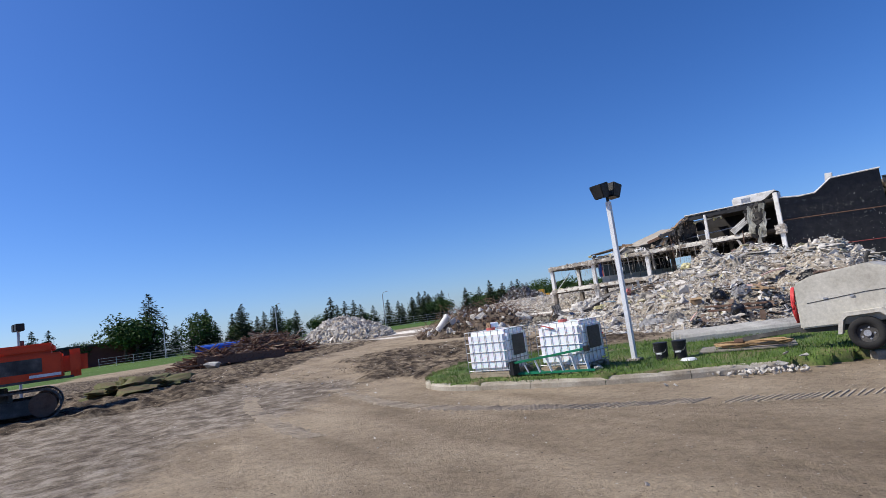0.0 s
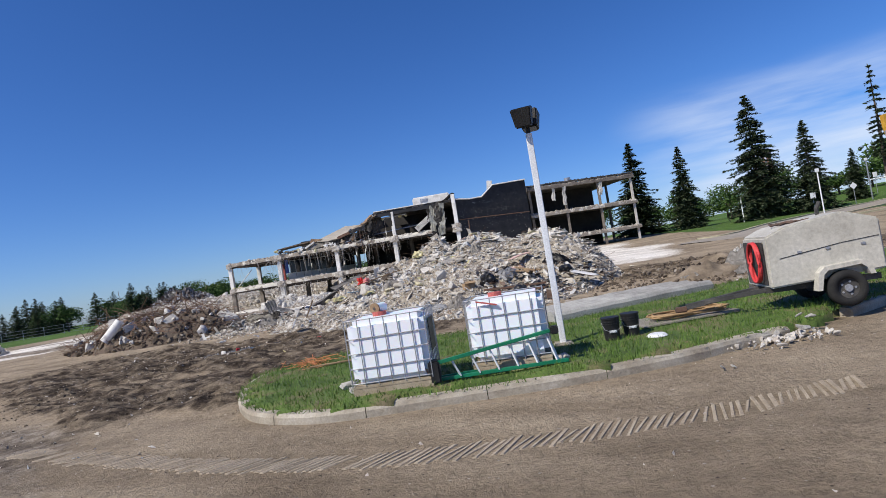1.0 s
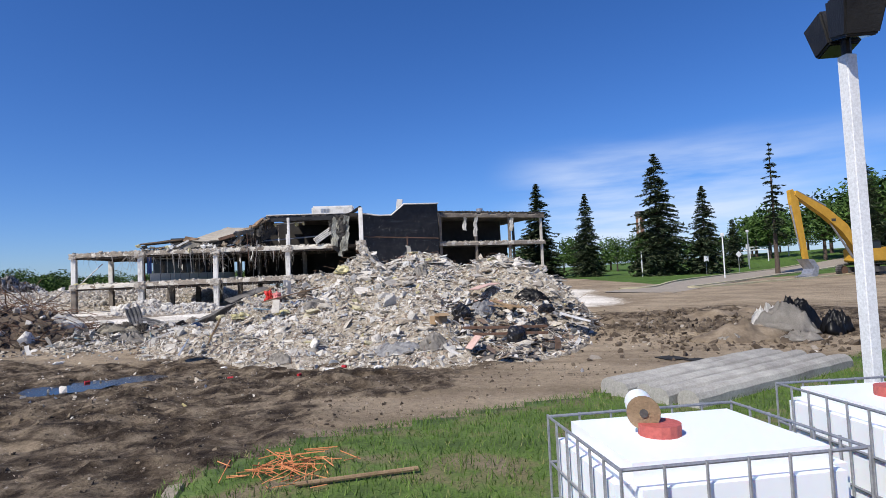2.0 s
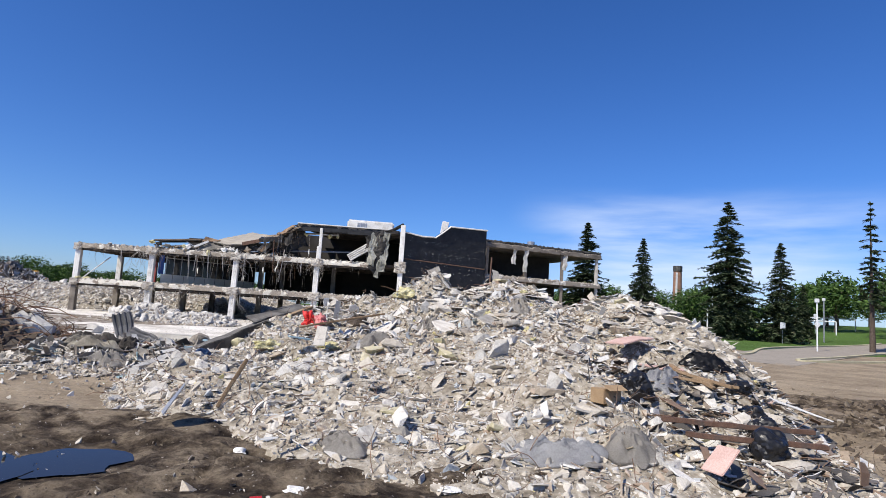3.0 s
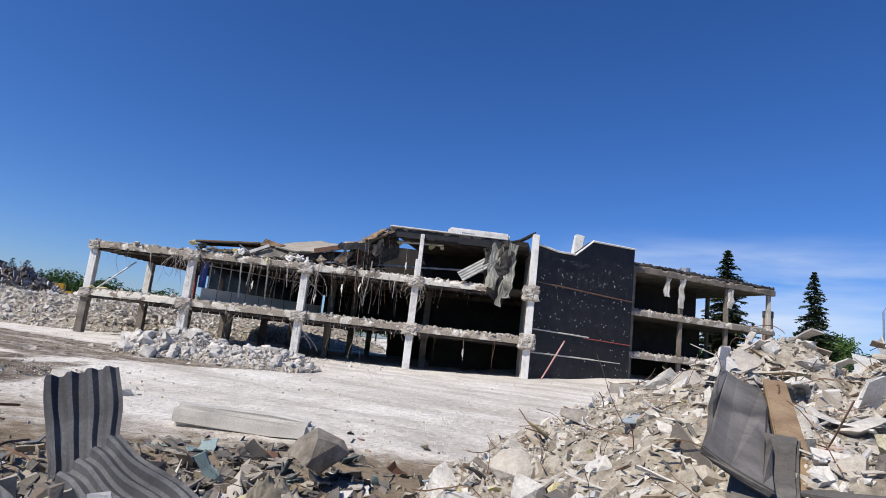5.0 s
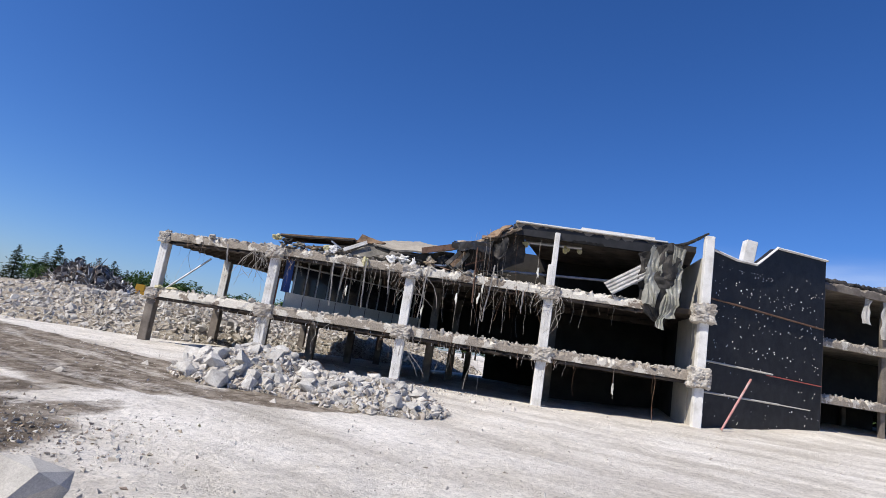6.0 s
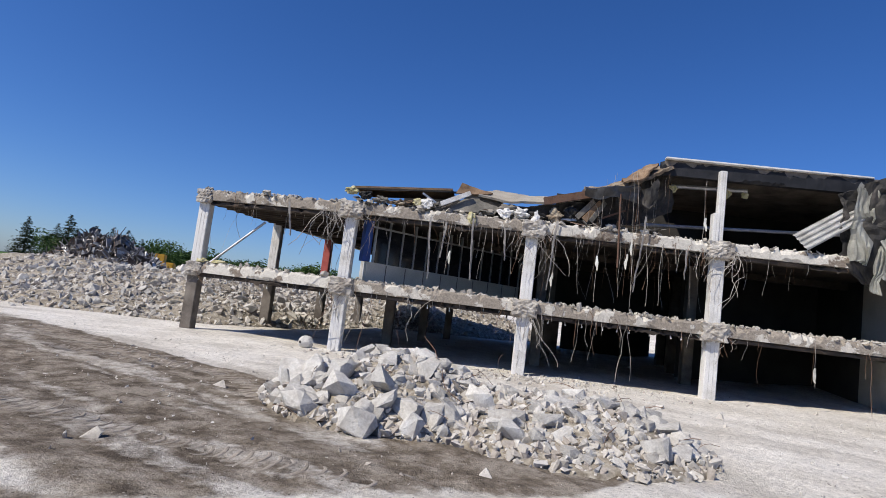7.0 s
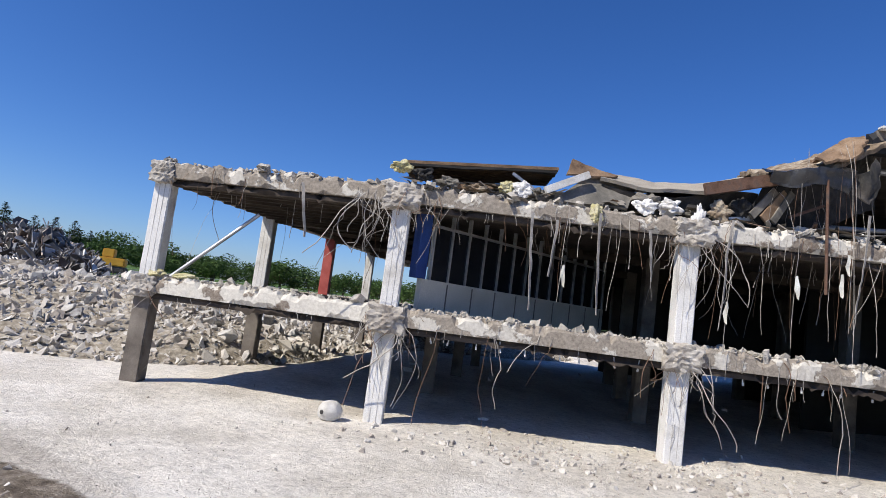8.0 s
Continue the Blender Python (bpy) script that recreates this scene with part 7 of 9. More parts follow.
for pts, wid in (([(-11.4, 8.75), (-9.04, 7.56), (-6.91, 6.6), (-5.44, 6.15), (-4.16, 5.97), (-3.1, 6.0), (-1.4, 6.15), (-0.04, 6.5), (2.0, 6.95), (5, 8.3), (9, 10.6)], 0.5), ([(-14.2, 7.6), (-12.6, 6.6), (-11.07, 5.74), (-8.74, 4.7), (-6.84, 3.96), (-5.4, 3.5)], 0.5)):
    line = smooth_line(pts, 40)
    acc = 0
    for a, b in zip(line, line[1:]):
        acc += (b - a).length
        if acc < 0.17:
            continue
        acc = 0
        d = (b - a).normalized()
        nn = Vector((-d.y, d.x))
        if r.random() < 0.08:
            continue
        for off in (-0.045, 0.045):
            k = len(vs)
            c = a + d * off
            hw, tw = wid * r.uniform(0.3, 0.52), r.uniform(0.026, 0.042)
            skew = d * 0.12
            for u, v in ((-1, -1), (1, -1), (1, 1), (-1, 1)):
                p = c + nn * (u * hw) + skew * u + d * (v * tw)
                vs.append((p.x, p.y, under(p.x, p.y) - 0.02))
            for u, v in ((-1, -1), (1, -1), (1, 1), (-1, 1)):
                p = c + nn * (u * hw * 0.96) + skew * u + d * (v * tw * 0.5)
                vs.append((p.x, p.y, under(p.x, p.y) + r.uniform(0.009, 0.016)))
            fs += [(k + 4, k + 5, k + 6, k + 7), (k, k + 1, k + 5, k + 4), (k + 1, k + 2, k + 6, k + 5), (k + 2, k + 3, k + 7, k + 6), (k + 3, k, k + 4, k + 7)]
ob = new("tread_ridges", fast_mesh("tread_ridges", vs, fs, print_mat))
ob.parent = tread
tagged(ob, kind="stuff")

# ---- liquid tanks in wire cages ----
poly_white = bpy.data.materials.new("white polyethylene")
nt, nd, lk, bsdf = nodes_of(poly_white)
bsdf.inputs["Base Color"].default_value = (0.8, 0.84, 0.88, 1)
bsdf.inputs["Roughness"].default_value = 0.4
bsdf.inputs["Subsurface Weight"].default_value = 0.1
cage_steel = surface("cage tube", [(0.28, 0.29, 0.31), (0.4, 0.41, 0.43)], 5, 0.5, 0.5, bump=0)
pallet_wood = surface("pallet wood", [(0.3, 0.24, 0.16), (0.46, 0.39, 0.29)], 4, 0.9)


def tank(x, y, z, turn, label):
    t = thing("liquid_tank", label, "tank", x, y, z, turn, "caged liquid tanks")
    bm = boxbm(-0.585, 0.585, -0.485, 0.485, 0.17, 1.12, 0.09)
    part("bottle", bm, poly_white, t, "white plastic bottle")
    hb = bmesh.new()
    tube(hb, [(-0.6, -0.5, 0), (0.6, -0.5, 0), (0.6, 0.5, 0), (-0.6, 0.5, 0), (-0.6, -0.5, 0)], 0.009, 6)
    me = bpy.data.meshes.new("hoop")
    hb.to_mesh(me)
    hb.free()
    me.materials.append(cage_steel)
    for zz in (0.2, 0.42, 0.64, 0.86, 1.13):
        ob = new("cage_hoop", me)
        ob.parent, ob.location = t, (0, 0, zz)
    ub = bmesh.new()
    rod(ub, (0, 0, 0.16), (0, 0, 1.14), 0.008, n=6)
    mu = bpy.data.meshes.new("upright")
    ub.to_mesh(mu)
    ub.free()
    mu.materials.append(cage_steel)
    for k in range(7):
        for yy in (-0.505, 0.505):
            ob = new("cage_upright", mu)
            ob.parent, ob.location = t, (-0.6 + 0.2 * k, yy, 0)
    for k in range(1, 6):
        for xx in (-0.605, 0.605):
            ob = new("cage_upright", mu)
            ob.parent, ob.location = t, (xx, -0.5 + 0.1667 * k, 0)
    bm = bmesh.new()
    rod(bm, (-0.15, 0, 1.11), (-0.15, 0, 1.18), 0.11, n=16)
    part("cap", bm, red_paint, t, "red screw cap")
    part("plate", boxbm(0.606, 0.615, -0.25, 0.25, 0.5, 0.98), surface("dark sign plate", [(0.03, 0.03, 0.032), (0.06, 0.06, 0.062)], 3, 0.5), t, "dark identification plate")
    for k in range(4):
        part("pallet_board", boxbm(-0.6, 0.6, -0.5 + 0.27 * k, -0.31 + 0.27 * k, 0.12, 0.16, 0.006), pallet_wood, t)
    for yy in (-0.45, 0, 0.45):
        part("pallet_runner", boxbm(-0.6, 0.6, yy - 0.05, yy + 0.05, 0, 0.12, 0.006), pallet_wood, t)
    return t


tank(-5.08, 8.92, 0.17, 0, "white plastic tank in steel cage on wooden pallet")
t2 = tank(-3.28, 9.3, 0.17, -4, "white plastic tank in steel cage beside a ladder")
part("spout_tie", placed(boxbm(-0.16, 0.16, -0.02, 0.02, -0.01, 0.01), (-0.4, -0.52, 1.1), (-0.1, -0.52, 1.02)), red_paint, t2, "red tie on the cage")
reel = thing("film_roll", "small roll of pale film lying on a tank", "roll", -5.3, 8.95, 1.4, -20)
reel.scale = (0.75, 0.75, 0.75)
bm = bmesh.new()
rod(bm, (0, -0.02, 0), (0, 0.02, 0), 0.115, n=22)
part("flange", bm, raw_wood, reel)
bm = bmesh.new()
rod(bm, (0, 0.02, 0), (0, 0.34, 0), 0.1, n=20)
part("film", bm, poly_white, reel, "white wound film")
bm = bmesh.new()
rod(bm, (0, -0.03, 0), (0, -0.02, 0), 0.03, n=10)
part("core", bm, char, reel)

# ---- lamp post ----
lamp = thing("lamp_post", "white square lamp post with two black floodlights", "lamp post", -2.38, 10.55, 0.15)
white_metal = surface("white enamel", [(0.68, 0.7, 0.72), (0.78, 0.8, 0.82)], 2, 0.45, bump=0.05)
part("pole", boxbm(-0.055, 0.055, -0.055, 0.055, 0.05, 3.85, 0.01), white_metal, lamp)
part("footing", boxbm(-0.16, 0.16, -0.16, 0.16, -0.05, 0.06, 0.02), kerb_mat, lamp, "concrete footing")
black_metal = surface("black enamel", [(0.012, 0.012, 0.013), (0.03, 0.03, 0.03)], 3, 0.5)
bm = bmesh.new()
rod(bm, (0, 0, 3.83), (0, 0, 4.0), 0.04, n=8)
part("neck", bm, black_metal, lamp)
for sx in (-1, 1):
    bm = boxbm(-0.18, 0.18, -0.16, 0.16, -0.17, 0.17, 0.02)
    for v in bm.verts:
        if v.co.z < 0:
            v.co.x *= 0.8
            v.co.y *= 0.8
    bmesh.ops.transform(bm, matrix=pose(sx * 0.07, 0.19 * sx, 4.12, -14 * sx, 0, -14), verts=bm.verts)
    head = part("floodlight", bm, black_metal, lamp)
    bm = boxbm(-0.12, 0.12, -0.1, 0.1, -0.178, -0.171)
    bmesh.ops.transform(bm, matrix=pose(sx * 0.07, 0.19 * sx, 4.12, -14 * sx, 0, -14), verts=bm.verts)
    part("lens", bm, glass_dark, head)

# ---- stepladder on its side ----
green_paint = surface("green fibreglass", [(0.01, 0.16, 0.08), (0.015, 0.22, 0.11)], 3, 0.5, bump=0.05)
ladder = thing("stepladder", "green fibreglass stepladder with white rungs lying on grass", "ladder", -4.45, 8.62, 0.2, 5)


def bar(a, b, w, t):
    ln = (Vector(b) - Vector(a)).length
    return placed(boxbm(-ln / 2, ln / 2, -w / 2, w / 2, -t / 2, t / 2, 0.005), a, b)


part("rail", bar((0, -0.02, 0.04), (1.95, -0.08, 0.04), 0.06, 0.05), green_paint, ladder)
part("rail", bar((0.02, -0.12, 0.3), (1.8, -0.02, 0.5), 0.06, 0.05), green_paint, ladder)
part("rear_rail", bar((0.05, 0.12, 0.05), (1.7, 0.3, 0.04), 0.04, 0.03), green_paint, ladder)
for k in range(6):
    u = 0.25 + 0.29 * k
    part("rung", bar((u + 0.1, -0.05, 0.05), (u, -0.08 + 0.02 * k, 0.3 + 0.018 * k * 1.6), 0.07, 0.025), white_metal, ladder)
part("top_cap", boxbm(-0.1, 0.06, -0.2, 0.08, 0.02, 0.34, 0.02), black_metal, ladder, "black top cap")
part("foot", boxbm(1.75, 1.87, -0.1, 0.02, 0.44, 0.56, 0.015), black_metal, ladder)

# ---- buckets, board with hose ----
for x, y in ((-1.58, 10.15), (-1.22, 10.3)):
    b = thing("bucket", "black plastic bucket with lid on grass", "bucket", x, y, isle(x, y), 0, "black buckets")
    bm = bmesh.new()
    rod(bm, (0, 0, 0), (0, 0, 0.36), 0.125, 0.148, 20)
    part("bucket_body", bm, black_metal, b, smooth=False)
    for zz in (0.27, 0.31):
        bm = bmesh.new()
        rod(bm, (0, 0, zz), (0, 0, zz + 0.015), 0.155, n=20)
        part("rim_ring", bm, black_metal, b)
    bm = bmesh.new()
    rod(bm, (0, 0, 0.36), (0, 0, 0.39), 0.158, n=20)
    part("lid", bm, black_metal, b)
    part("label_bar", boxbm(-0.06, 0.06, -0.146, -0.138, 0.14, 0.18), white_metal, b, "pale printed label")
    bm = bmesh.new()
    tube(bm, [(-0.15, 0, 0.3), (-0.13, -0.12, 0.2), (0, -0.17, 0.14), (0.13, -0.12, 0.2), (0.15, 0, 0.3)], 0.005)
    part("handle", bm, cage_steel, b)
bm = bmesh.new()
rod(bm, (0, 0, 0), (0, 0, 0.04), 0.17, 0.13, n=20)
ob = tagged(part("paint_pail_lid", bm, white_metal, None, "white plastic lid lying on the grass"), "", "lid")
ob.location = (-0.92, 9.85, isle(-0.92, 9.85) + 0.01)
sheet = tagged(part("plywood_sheet", boxbm(-0.95, 0.95, -0.5, 0.5, 0, 0.03, 0.005), surface("grey plywood", [(0.2, 0.18, 0.15), (0.32, 0.29, 0.25)], 2, 0.9), None, "weathered grey plywood sheet lying on grass"), "", "plywood")
sheet.matrix_basis = pose(-0.1, 11.3, 0.22, 0, 0, 12)
bm = bmesh.new()
pts = []
for k in range(150):
    a = k * math.tau / 26
    rad = 0.42 + 0.05 * math.sin(k * 0.9) + 0.0006 * k
    pts.append((1.35 * rad * math.cos(a) * 1.1, 0.6 * rad * math.sin(a), 0.03 + 0.012 * (k // 26) + 0.01 * math.sin(k)))
tube(bm, pts, 0.018, 6)
hose = tagged(part("hose_coil", bm, surface("tan rubber hose", [(0.3, 0.19, 0.09), (0.4, 0.27, 0.14)], 4, 0.6), None, "coiled tan hose lying on plywood", True), "", "hose")
hose.matrix_basis = pose(0.05, 11.25, 0.255, 0, 0, 12)
# dry orange twigs
P = np.stack([r.normal(-7.6, 0.25, 90), r.normal(12.3, 0.2, 90), r.uniform(0.2, 0.34, 90)], 1)
twigs = scatter("orange_twigs", P, np.stack([r.uniform(0.15, 0.4, 90), np.full(90, 0.008), np.full(90, 0.008)], 1), STICKS, surface("orange netting", [(0.6, 0.2, 0.08), (0.7, 0.32, 0.14)], 3, 0.7), r, 0.4, None, "torn orange plastic netting on the grass")
tagged(twigs, "", "netting")
bm = bmesh.new()
rod(bm, (-0.6, 0, 0), (0.6, 0.1, 0.02), 0.025)
ob = tagged(part("wooden_stake", bm, raw_wood, None, "pale wooden stake lying on grass"), "", "stake")
ob.location = (-6.9, 11.8, 0.24)
for x, y, s in ((-6.0, 9.2, 0.3), (-5.75, 8.75, 0.22), (-2.55, 8.95, 0.22)):
    ob = new("field_stone", block_meshes[int(r.integers(24))])
    ob.matrix_basis = pose(x, y, isle(x, y) + 0.04, 20, 10, 50) @ Matrix.Diagonal((s, s * 0.8, s * 0.6, 1))
    tagged(ob, "rough pale stone beside a tank", "stone", "stones by the tanks")

# ---- compressor trailer ----
cream = surface("dented cream paint", [(0.38, 0.36, 0.31), (0.5, 0.48, 0.42), (0.56, 0.54, 0.49)], 1.2, 0.6, bump=0.12, fine=15)
trailer = thing("compressor_trailer", "old cream compressor trailer with red hose, on grass", "trailer", 1.15, 10.25, 0.2, -6)
bm = bmesh.new()
prism(bm, [(0, 0.44), (1.85, 0.55), (1.85, 1.42), (1.3, 1.62), (0.35, 1.5), (0.02, 1.36)], 0, 1.25)
bmesh.ops.transform(bm, matrix=Matrix(((1, 0, 0, 0), (0, 0, 1, 0), (0, 1, 0, 0), (0, 0, 0, 1))), verts=bm.verts)
bmesh.ops.recalc_face_normals(bm, faces=bm.faces)
bmesh.ops.bevel(bm, geom=list(bm.edges), offset=0.03, segments=2, affect="EDGES")
body = part("body", bm, cream, trailer)
trailer.scale = (0.95, 0.95, 0.95)
part("front_panel", boxbm(-0.012, -0.002, 0.1, 1.15, 0.5, 1.28, 0.004), char, trailer, "dark open front panel")
for a, b in (((0.2, 0.95), (1.2, 1.08)), ((1.2, 1.08), (1.8, 1.12)), ((0.2, 0.95), (0.2, 0.62)), ((1.2, 1.08), (1.2, 1.55))):
    part("seam", bar((a[0], -0.004, a[1]), (b[0], -0.004, b[1]), 0.012, 0.012), char, body)
for u in (0.5, 0.95, 1.5):
    part("latch", boxbm(u, u + 0.07, -0.02, 0.0, 1.0, 1.04, 0.004), steel_grey, body)
bm = bmesh.new()
prism(bm, [(0.66, 0.32), (0.72, 0.62), (0.82, 0.72), (1.42, 0.76), (1.54, 0.66), (1.58, 0.5), (1.5, 0.5), (1.46, 0.62), (1.38, 0.69), (0.86, 0.65), (0.79, 0.58), (0.73, 0.32)], -0.18, 0.02)
bmesh.ops.transform(bm, matrix=Matrix(((1, 0, 0, 0), (0, 0, 1, 0), (0, 1, 0, 0), (0, 0, 0, 1))), verts=bm.verts)
bmesh.ops.recalc_face_normals(bm, faces=bm.faces)
part("fender", bm, cream, trailer)
rubber = surface("tyre rubber", [(0.012, 0.012, 0.013), (0.035, 0.034, 0.032)], 4, 0.85)


def wheel_mesh(parent, x, y, z, rad, w):
    wh = new("wheel")
    wh.parent, wh.location = parent, (x, y, z)
    bm = bmesh.new()
    m, prof_ = 32, ((rad * 0.55, -w / 2), (rad * 0.9, -w / 2), (rad, -w * 0.3), (rad, w * 0.3), (rad * 0.9, w / 2), (rad * 0.55, w / 2))
    rings = [[bm.verts.new((q * math.cos(i * math.tau / m), v, q * math.sin(i * math.tau / m))) for q, v in prof_] for i in range(m)]
    for i in range(m):
        a, b = rings[i], rings[(i + 1) % m]
        for k in range(6):
            bm.faces.new((a[k], a[(k + 1) % 6], b[(k + 1) % 6], b[k]))
    bmesh.ops.recalc_face_normals(bm, faces=bm.faces)
    part("tyre", bm, rubber, wh, smooth=True)
    bm = bmesh.new()
    rod(bm, (0, -w * 0.28, 0), (0, w * 0.3, 0), rad * 0.57, n=24)
    rim = part("rim", bm, char, wh, "dark steel rim")
    bm = bmesh.new()
    rod(bm, (0, -w * 0.42, 0), (0, -w * 0.2, 0), rad * 0.2, n=14)
    part("hub", bm, steel_grey, wh)
    for k in range(5):
        a = k * math.tau / 5
        bm = bmesh.new()
        rod(bm, (rad * 0.36 * math.cos(a), -w * 0.32, rad * 0.36 * math.sin(a)), (rad * 0.36 * math.cos(a), -w * 0.2, rad * 0.36 * math.sin(a)), 0.02, n=6)
        part("wheel_nut", bm, steel_grey, wh)


wheel_mesh(trailer, 1.13, -0.1, 0.31, 0.31, 0.2)
wheel_mesh(trailer, 1.13, 1.35, 0.31, 0.31, 0.2)
part("axle", boxbm(1.08, 1.18, 0, 1.25, 0.28, 0.38), char, trailer)
part("chassis", boxbm(-0.05, 1.8, 0.15, 0.25, 0.36, 0.46), char, trailer)
part("chassis", boxbm(-0.05, 1.8, 1.0, 1.1, 0.36, 0.46), char, trailer)
part("drawbar", bar((0.0, 0.6, 0.42), (-1.35, 0.62, 0.25), 0.1, 0.1), char, trailer)
part("drawbar", bar((0.0, 0.2, 0.42), (-1.0, 0.58, 0.3), 0.07, 0.08), char, trailer)
part("hitch", boxbm(-1.55, -1.33, 0.55, 0.69, 0.17, 0.27, 0.02), rust_steel, trailer)
bm = bmesh.new()
pts = []
for k in range(110):
    a = k * math.tau / 24
    pts.append((-0.06 - 0.015 * (k // 24), 0.38 + (0.24 + 0.01 * math.sin(k)) * math.sin(a), 0.92 + 0.36 * math.cos(a)))
tube(bm, pts, 0.022, 6)
part("red_hose", bm, surface("red rubber hose", [(0.5, 0.035, 0.04), (0.62, 0.06, 0.06)], 3, 0.5), trailer, "coiled red rubber hose", True)
bm = bmesh.new()
tube(bm, [(0.5 + 0.25 * math.cos(k * 0.55) + 0.01 * k, 0.5 + 0.16 * math.sin(k * 0.55), 1.53 + 0.02 * (k % 3)) for k in range(34)], 0.016, 5)
part("top_hose", bm, rust_steel, trailer, "tangled brown hose on top", True)
bm = bmesh.new()
tube(bm, [(1.2, 0.7, 1.5), (1.2, 0.7, 1.72), (1.27, 0.7, 1.84)], 0.04, 8)
part("exhaust", bm, char, trailer)
for ob in sorted(set(bpy.data.objects) - earlier, key=lambda o: o.name):
    if ob.parent is None:
        ob.matrix_basis = ISLAND @ ob.matrix_basis


# ---- stacked concrete beams behind the island ----
beam_grey = surface("old precast concrete", [(0.26, 0.25, 0.23), (0.38, 0.37, 0.34), (0.48, 0.47, 0.43)], 1.6, 0.95, bump=0.6, fine=25)
for k in range(5):
    bm = bmesh.new()
    prof_ = ((-0.17, 0), (0.17, 0), (0.17, 0.2), (0.12, 0.27), (0.05, 0.3), (-0.05, 0.3), (-0.12, 0.27), (-0.17, 0.2))
    rings = []
    for i in range(13):
        x = 0.4 * i
        rings.append([bm.verts.new((x, yy + 0.012 * noise.noise(Vector((x, yy * 5, k))), zz + 0.02 * noise.noise(Vector((x * 2, k, zz * 4))))) for yy, zz in prof_])
    for p, q in zip(rings, rings[1:]):
        for i in range(8):
            bm.faces.new((p[i], q[i], q[(i + 1) % 8], p[(i + 1) % 8]))
    bm.faces.new(rings[0])
    bm.faces.new(rings[-1][::-1])
    bmesh.ops.recalc_face_normals(bm, faces=bm.faces)
    ob = part("concrete_beam", bm, beam_grey, None, "long weathered precast concrete beam lying in a row")
    ob.matrix_basis = pose(-2.45 + 0.15 * k - 0.12 * (k % 2), 15.5 - 0.33 * k, 0.12, 0, 0, 25 + 0.6 * (k % 3))
    tagged(ob, "", "concrete beam", "row of concrete beams")

# ---- soil and fabric mounds on the east side ----
for x, y, w, h, mt, k in ((6.2, 22.4, 1.6, 1.0, tarp_grey, 51), (6.9, 22.9, 1.4, 1.1, black_bag, 52), (6.3, 23.4, 1.2, 0.9, white_paint, 54), (5.4, 20.9, 0.9, 0.35, tarp_grey, 57), (3.7, 21.5, 0.8, 0.3, tarp_grey, 58), (7.4, 21.9, 1.0, 0.8, black_bag, 59)):
    drape("fabric_bundle", x, y, w * 1.3, w, h * 1.1, mt, "crumpled bundle of torn fabric on dirt", "fabric", k, lambda a, b: float(ground_z(a, b)), k * 31)
mound_soil = surface("dry brown soil", [(0.13, 0.1, 0.07), (0.21, 0.165, 0.115), (0.29, 0.235, 0.17)], 2.0, 0.95, bump=0.9, fine=14)
for cx, cy, rx, ry, h in ((4.6, 22.2, 1.9, 1.1, 0.62), (7.2, 27.4, 2.6, 1.4, 0.4), (9.8, 29.2, 2.4, 1.2, 0.35), (3.4, 28.6, 2.0, 1.0, 0.22)):
    lumpy = lambda x, y: ellipse_heap(x, y, cx, cy, rx, ry, h, 15, 1.4) * (1 + 0.5 * lattice(x, y, 0.7) + 0.35 * lattice(x + 3, y, 0.3))
    tagged(new("soil_mound", heap_mesh("soil_mound", lumpy, cx - rx - 0.5, cx + rx + 0.5, cy - rx - 0.5, cy + rx + 0.5, 0.12, mound_soil)), "low mound of churned brown soil", "soil mound")
n = 3800
x, y = r.normal(5.4, 2.6, n), r.normal(24.6, 3.0, n)
P = np.stack([x, y, ground_z(x, y) + 0.01], 1)
scatter("clod", P, sizes3(r, grown(r, n, 0.02, 0.26, 3.6), fz=(0.4, 0.7)), HULLS, soil_bits, r, None, stone_ground)
# dark panels behind the beams, standing in for a lamp head's cast shadow
for x, y, w, d in ((0.85, 19.5, 0.5, 0.6), (1.2, 18.95, 0.42, 0.45)):
    bm = boxbm(-w / 2, w / 2, -d / 2, d / 2, 0, 0.02, 0.006)
    ob = tagged(part("rubber_mat", bm, rubber, None, "flat black rubber mat lying on dirt"), "", "mat", "black rubber mats")
    ob.matrix_basis = pose(x, y, float(ground_z(x, y)) + 0.012, 0, 0, 12)

# ---- machines ----
orange_paint = surface("faded orange paint", [(0.6, 0.05, 0.012), (0.72, 0.075, 0.02)], 1.5, 0.5, bump=0.1)
yellow_paint = surface("worn yellow paint", [(0.5, 0.27, 0.03), (0.62, 0.36, 0.05)], 1.5, 0.5, bump=0.1)


